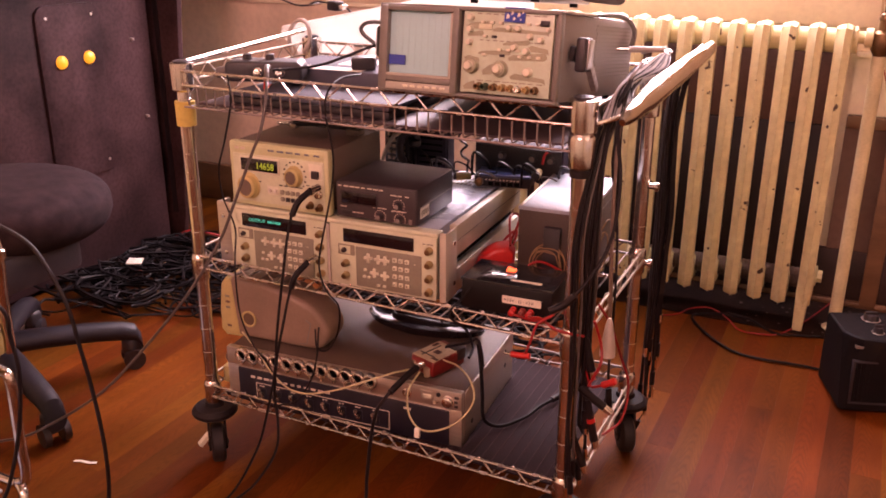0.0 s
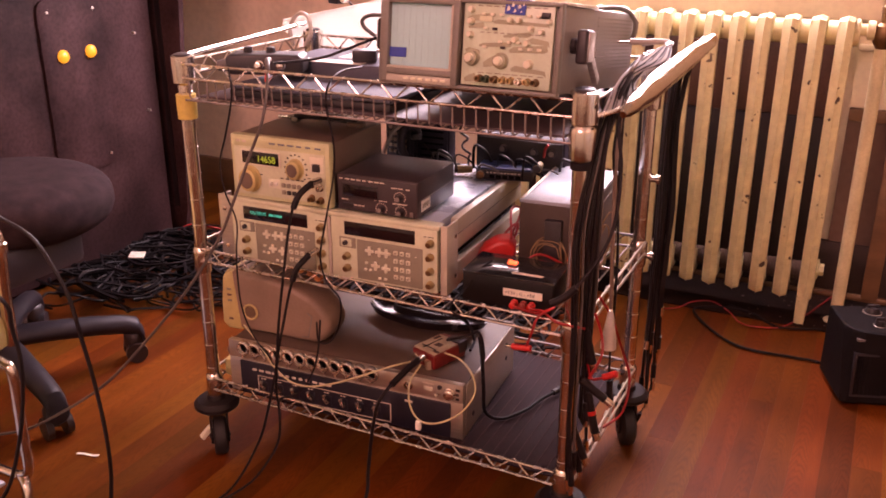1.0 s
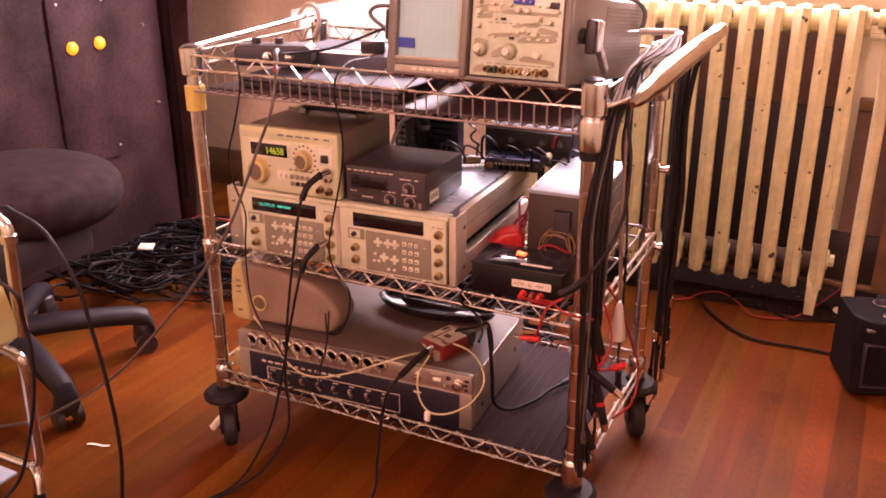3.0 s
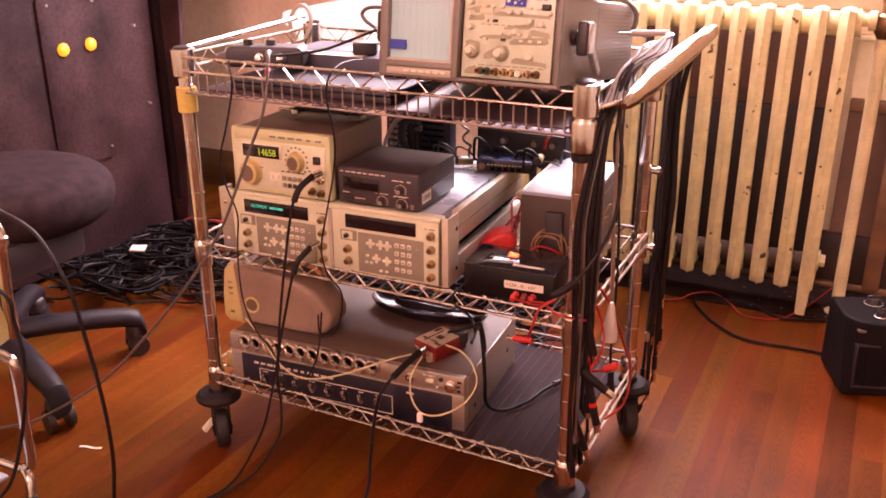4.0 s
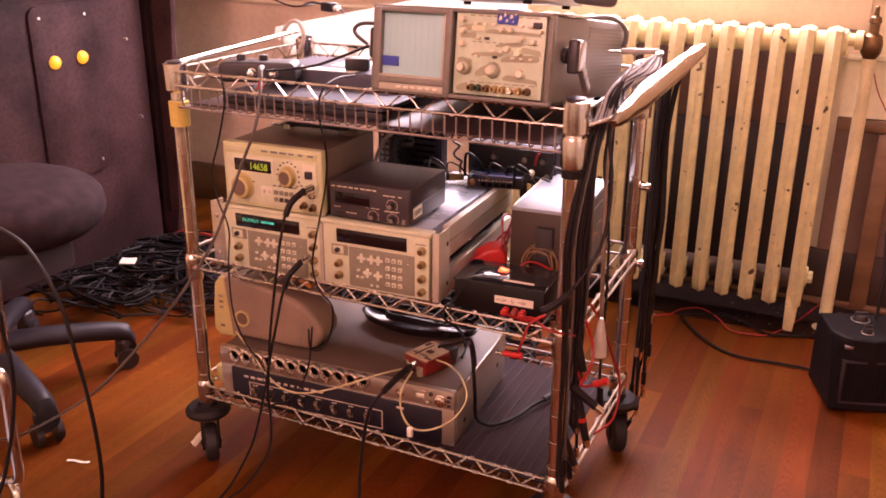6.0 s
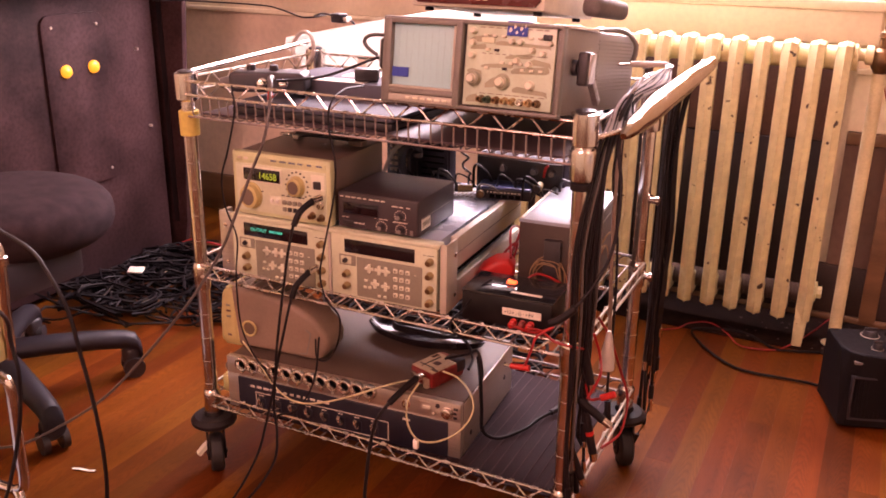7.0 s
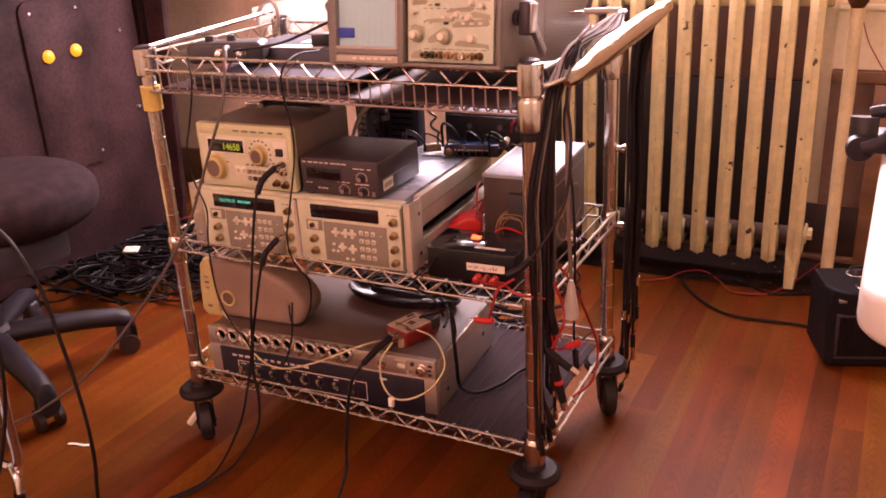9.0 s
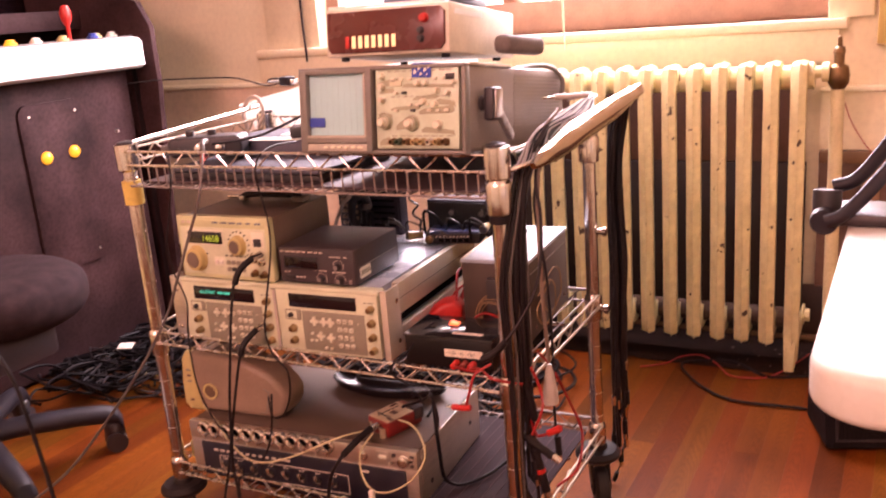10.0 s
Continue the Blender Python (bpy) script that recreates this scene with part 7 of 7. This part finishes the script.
# ---- office chair ----
def office_chair():
    t = thing("office_chair", (-0.630, -0.027, 0.0), label="charcoal upholstered swivel chair on a five-star black base", category="office chair")
    for k in range(5):
        a = radians(53.7 + 72 * k)
        c, s_ = math.cos(a), math.sin(a)
        lg = bmesh.new()
        pts = [(0.03, 0.122), (0.11, 0.119), (0.22, 0.109), (0.290, 0.098), (0.318, 0.087), (0.329, 0.062)]
        rings = []
        for r, z in pts:
            hw = 0.036 - 0.040 * r
            rings.append([lg.verts.new((r * c - v * s_, r * s_ + v * c, z + u)) for v, u in ((hw * math.cos(q), 0.024 * math.sin(q)) for q in (math.pi * k_ / 9 for k_ in range(18)))])
        for p, q in zip(rings, rings[1:]):
            for i in range(18):
                lg.faces.new((p[i], p[(i + 1) % 18], q[(i + 1) % 18], q[i]))
        lg.faces.new(rings[0]), lg.faces.new(rings[-1])
        bmesh.ops.recalc_face_normals(lg, faces=lg.faces[:])
        part("leg", lg, M_liftblack, t)
        cs = bmesh.new()
        cx, cy = 0.305 * c, 0.305 * s_
        for sd in (-1, 1):
            o1 = Vector((cx - s_ * sd * 0.014, cy + c * sd * 0.014, 0.026))
            o2 = Vector((cx - s_ * sd * 0.028, cy + c * sd * 0.028, 0.026))
            cyl(cs, o1, o2, 0.026, n=18)
        box(cs, cx - 0.021, cx + 0.021, cy - 0.021, cy + 0.021, 0.030, 0.078, bev=0.012, seg=3)
        part("caster", cs, M_black, t)
    part("column", lathe(bmesh.new(), (0, 0, 0), [(0.055, 0.085), (0.055, 0.140), (0.042, 0.15), (0.040, 0.285), (0.024, 0.288), (0.024, 0.37)], 20), M_black, t)
    part("mechanism", B(-0.13, 0.15, -0.10, 0.17, 0.285, 0.375, bev=0.02), M_black, t)
    st = bmesh.new()
    bmesh.ops.create_uvsphere(st, u_segments=40, v_segments=20, radius=1.0)
    for v in st.verts:
        x, y, z = v.co
        rr = math.hypot(x, y)
        e = rr ** 0.55 / rr if rr > 1e-6 else 1.0
        v.co = Vector((-0.043 + 0.245 * x * min(e, 3.0), 0.122 + 0.24 * y * min(e, 3.0), 0.415 + 0.076 * (abs(z) ** 0.8) * (1 if z > 0 else -1)))
    part("seat", st, M_fabric, t, "charcoal upholstered seat cushion")
    part("seat_pan", B(-0.20, 0.12, -0.04, 0.27, 0.366, 0.385, bev=0.01), M_black, t)
    return t


office_chair()


# ---- tubular chair at the near edge ----
def tubular_chair():
    t = thing("tubular_chair", (-0.42, -0.52, 0.0), label="chrome tubular chair with aged cream plastic shell", category="chair")
    for sy in (-1, 1):
        y = sy * 0.21
        part("side_frame", T([(-0.20, y, 0.34), (-0.215, y, 0.25), (-0.225, y, 0.10), (-0.205, y, 0.058), (-0.15, y, 0.050), (0.16, y, 0.050), (0.205, y, 0.056), (0.227, y, 0.075), (0.229, y, 0.15), (0.233, y, 0.275), (0.215, y, 0.295), (0.17, y, 0.30)], 0.0095, n=12), M_chrome, t)
        for x in (-0.19, 0.20):
            part("glide", T([(x, y, 0.052), (x + 0.025, y - 0.01, 0.046), (x + 0.035, y - 0.02, 0.010)], 0.009, n=12), M_chrome, t)
            part("glide_tip", lathe(bmesh.new(), (x + 0.035, y - 0.02, 0.0), [(0.010, 0.0), (0.011, 0.014), (0.009, 0.016)], 12), M_rubber, t)
    part("shell", prism(bmesh.new(), [(-0.22, 0.36), (-0.10, 0.312), (0.12, 0.308), (0.22, 0.322), (0.252, 0.345), (0.255, 0.375), (0.238, 0.43), (0.222, 0.52), (0.212, 0.52), (0.226, 0.43), (0.238, 0.375), (0.225, 0.348), (0.11, 0.325), (-0.10, 0.33), (-0.22, 0.38)], -0.20, 0.20, 0.005), M_cream, t)
    part("arm_tube", T([(0.245, 0.212, 0.34), (0.250, 0.212, 0.44), (0.257, 0.212, 0.53), (0.240, 0.212, 0.556), (0.20, 0.212, 0.562), (0.0, 0.212, 0.562)], 0.011, n=12), M_chrome, t)
    part("arm_collar", lathe(bmesh.new(), (0.257, 0.212, 0.515), [(0.012, 0.0), (0.0145, 0.002), (0.0145, 0.016), (0.012, 0.018)], 14), M_chrome, t)
    part("foot_plate", B(-0.18, 0.19, -0.19, 0.185, 0.044, 0.052, bev=0.003), M_greytop, t)
    return t


tubular_chair()
cable([(-0.30, -0.36, 0.56), (-0.162, -0.32, 0.584), (-0.135, -0.31, 0.578), (-0.086, -0.3, 0.551), (-0.049, -0.3, 0.508), (-0.021, -0.3, 0.454), (-0.007, -0.3, 0.385), (0.009, -0.3, 0.293), (0.017, -0.3, 0.184), (0.008, -0.3, 0.087), (0.0, -0.32, 0.01), (0.02, -0.45, 0.006)], 0.0036, M_rubber, "thick black cable arching from the chair to the floor")
cable([(-0.20, -0.38, 0.50), (-0.106, -0.36, 0.459), (-0.109, -0.35, 0.404), (-0.102, -0.35, 0.343), (-0.116, -0.35, 0.264), (-0.136, -0.36, 0.174), (-0.164, -0.38, 0.081), (-0.20, -0.42, 0.03)], 0.0036, M_rubber, "black cable hanging beside the chrome chair leg")


# ---- white folding table ----
def folding_table():
    t = thing("folding_table", (1.220, -0.490, 0.0), label="white moulded plastic folding table with rounded corners", category="table")
    w, d, zt = 1.22, 0.545, 0.725
    out = rounded(0.0, w, 0.0, d, 0.055, 8)
    bm = bmesh.new()
    a = [bm.verts.new((x, y, zt - 0.044)) for x, y in out]
    b = [bm.verts.new((x, y, zt)) for x, y in out]
    f = [bm.faces.new(a), bm.faces.new(b)]
    for k in range(len(a)):
        f.append(bm.faces.new((a[k], a[(k + 1) % len(a)], b[(k + 1) % len(a)], b[k])))
    bmesh.ops.recalc_face_normals(bm, faces=f)
    bmesh.ops.bevel(bm, geom=list(f[1].edges) + list(f[0].edges), offset=0.010, segments=3, profile=0.5, affect="EDGES", clamp_overlap=True)
    part("tabletop", bm, M_tabletop, t)
    for x in (0.14, w - 0.14):
        for y in (0.07, d - 0.07):
            part("leg", C((x, y, 0.0), (x, y, zt - 0.043), 0.0125, n=14), M_greycable, t)
        part("cross_bar", C((x, 0.07, 0.12), (x, d - 0.07, 0.12), 0.009, n=10), M_greycable, t)
    return t


folding_table()
hp = thing("lamp_arm", (1.222, -0.015, 0.7255), rz=0, label="black jointed lamp arm clamped at the table edge", category="lamp arm")
part("clamp", C((-0.026, -0.002, -0.004), (-0.026, 0.004, 0.038), 0.017, n=18), M_black, hp)
part("joint", lathe(bmesh.new(), (-0.027, -0.022, 0.004), [(0.015, -0.006), (0.017, 0.0), (0.017, 0.02), (0.014, 0.024)], 18, "y"), M_liftblack, hp)
part("arm", T([(-0.024, -0.03, 0.006), (0.0, -0.03, 0.020), (0.05, -0.025, 0.085), (0.13, -0.02, 0.21), (0.22, -0.01, 0.36)], 0.0085, n=12), M_liftblack, hp)
part("arm", T([(-0.020, 0.012, 0.04), (0.01, 0.012, 0.055), (0.06, 0.012, 0.13), (0.13, 0.012, 0.25), (0.22, 0.012, 0.40)], 0.0085, n=12), M_liftblack, hp)
part("base", B(-0.02, 0.12, -0.03, 0.05, -0.0005, 0.016, bev=0.006), M_black, hp)
part("bolt", lathe(bmesh.new(), (0.055, -0.03, 0.02), [(0.006, 0.0), (0.006, -0.008), (0.0, -0.009)], 10, "y"), M_chrome, hp)

# ---- floorboards ----
fl = solo("floor", B(XW - 0.15, XE + 0.15, YS - 0.15, YN + 0.16, -0.12, -0.004), M_gap, "varnished reddish-brown strip wood floor, worn in places", "floor", kind="structure", smooth=False)
rnd = random.Random(3)
BW = 0.0572
LENS = (1.1, 1.5, 1.9, 2.3)


def plank_mesh(length):
    bm = B(-BW / 2 + 0.00004, BW / 2 - 0.00004, -length / 2 + 0.00005, length / 2 - 0.00005, -0.012, 0.0, bev=0.00012, seg=1)
    return mesh_of("plank", bm, M_floor, smooth=False)


plank_mes = {ln: plank_mesh(ln) for ln in LENS}
rest = bmesh.new()
x, count = XW + BW / 2, 0
while x < XE:
    y = YS
    while y < YN - 0.001:
        ln = rnd.choice(LENS) if y > YS else rnd.uniform(0.3, 1.2)
        if y + ln > YN - 0.15:
            ln = YN - y
        if ln not in plank_mes and y + ln > -0.75:
            plank_mes[ln] = plank_mesh(ln)
        yc = y + ln / 2
        if -1.15 < x < 1.45 and y + ln > -0.75:
            share("plank", plank_mes[ln], fl, pose(x, yc, 0))
            count += 1
        else:
            box(rest, x - BW / 2 + 0.0004, x + BW / 2 - 0.0004, y + 0.0004, y + ln - 0.0004, -0.012, 0.0)
        y += ln
    x += BW
ro = part("floorboards", rest, M_floor, fl, smooth=False)
ro["kind"] = "stuff"
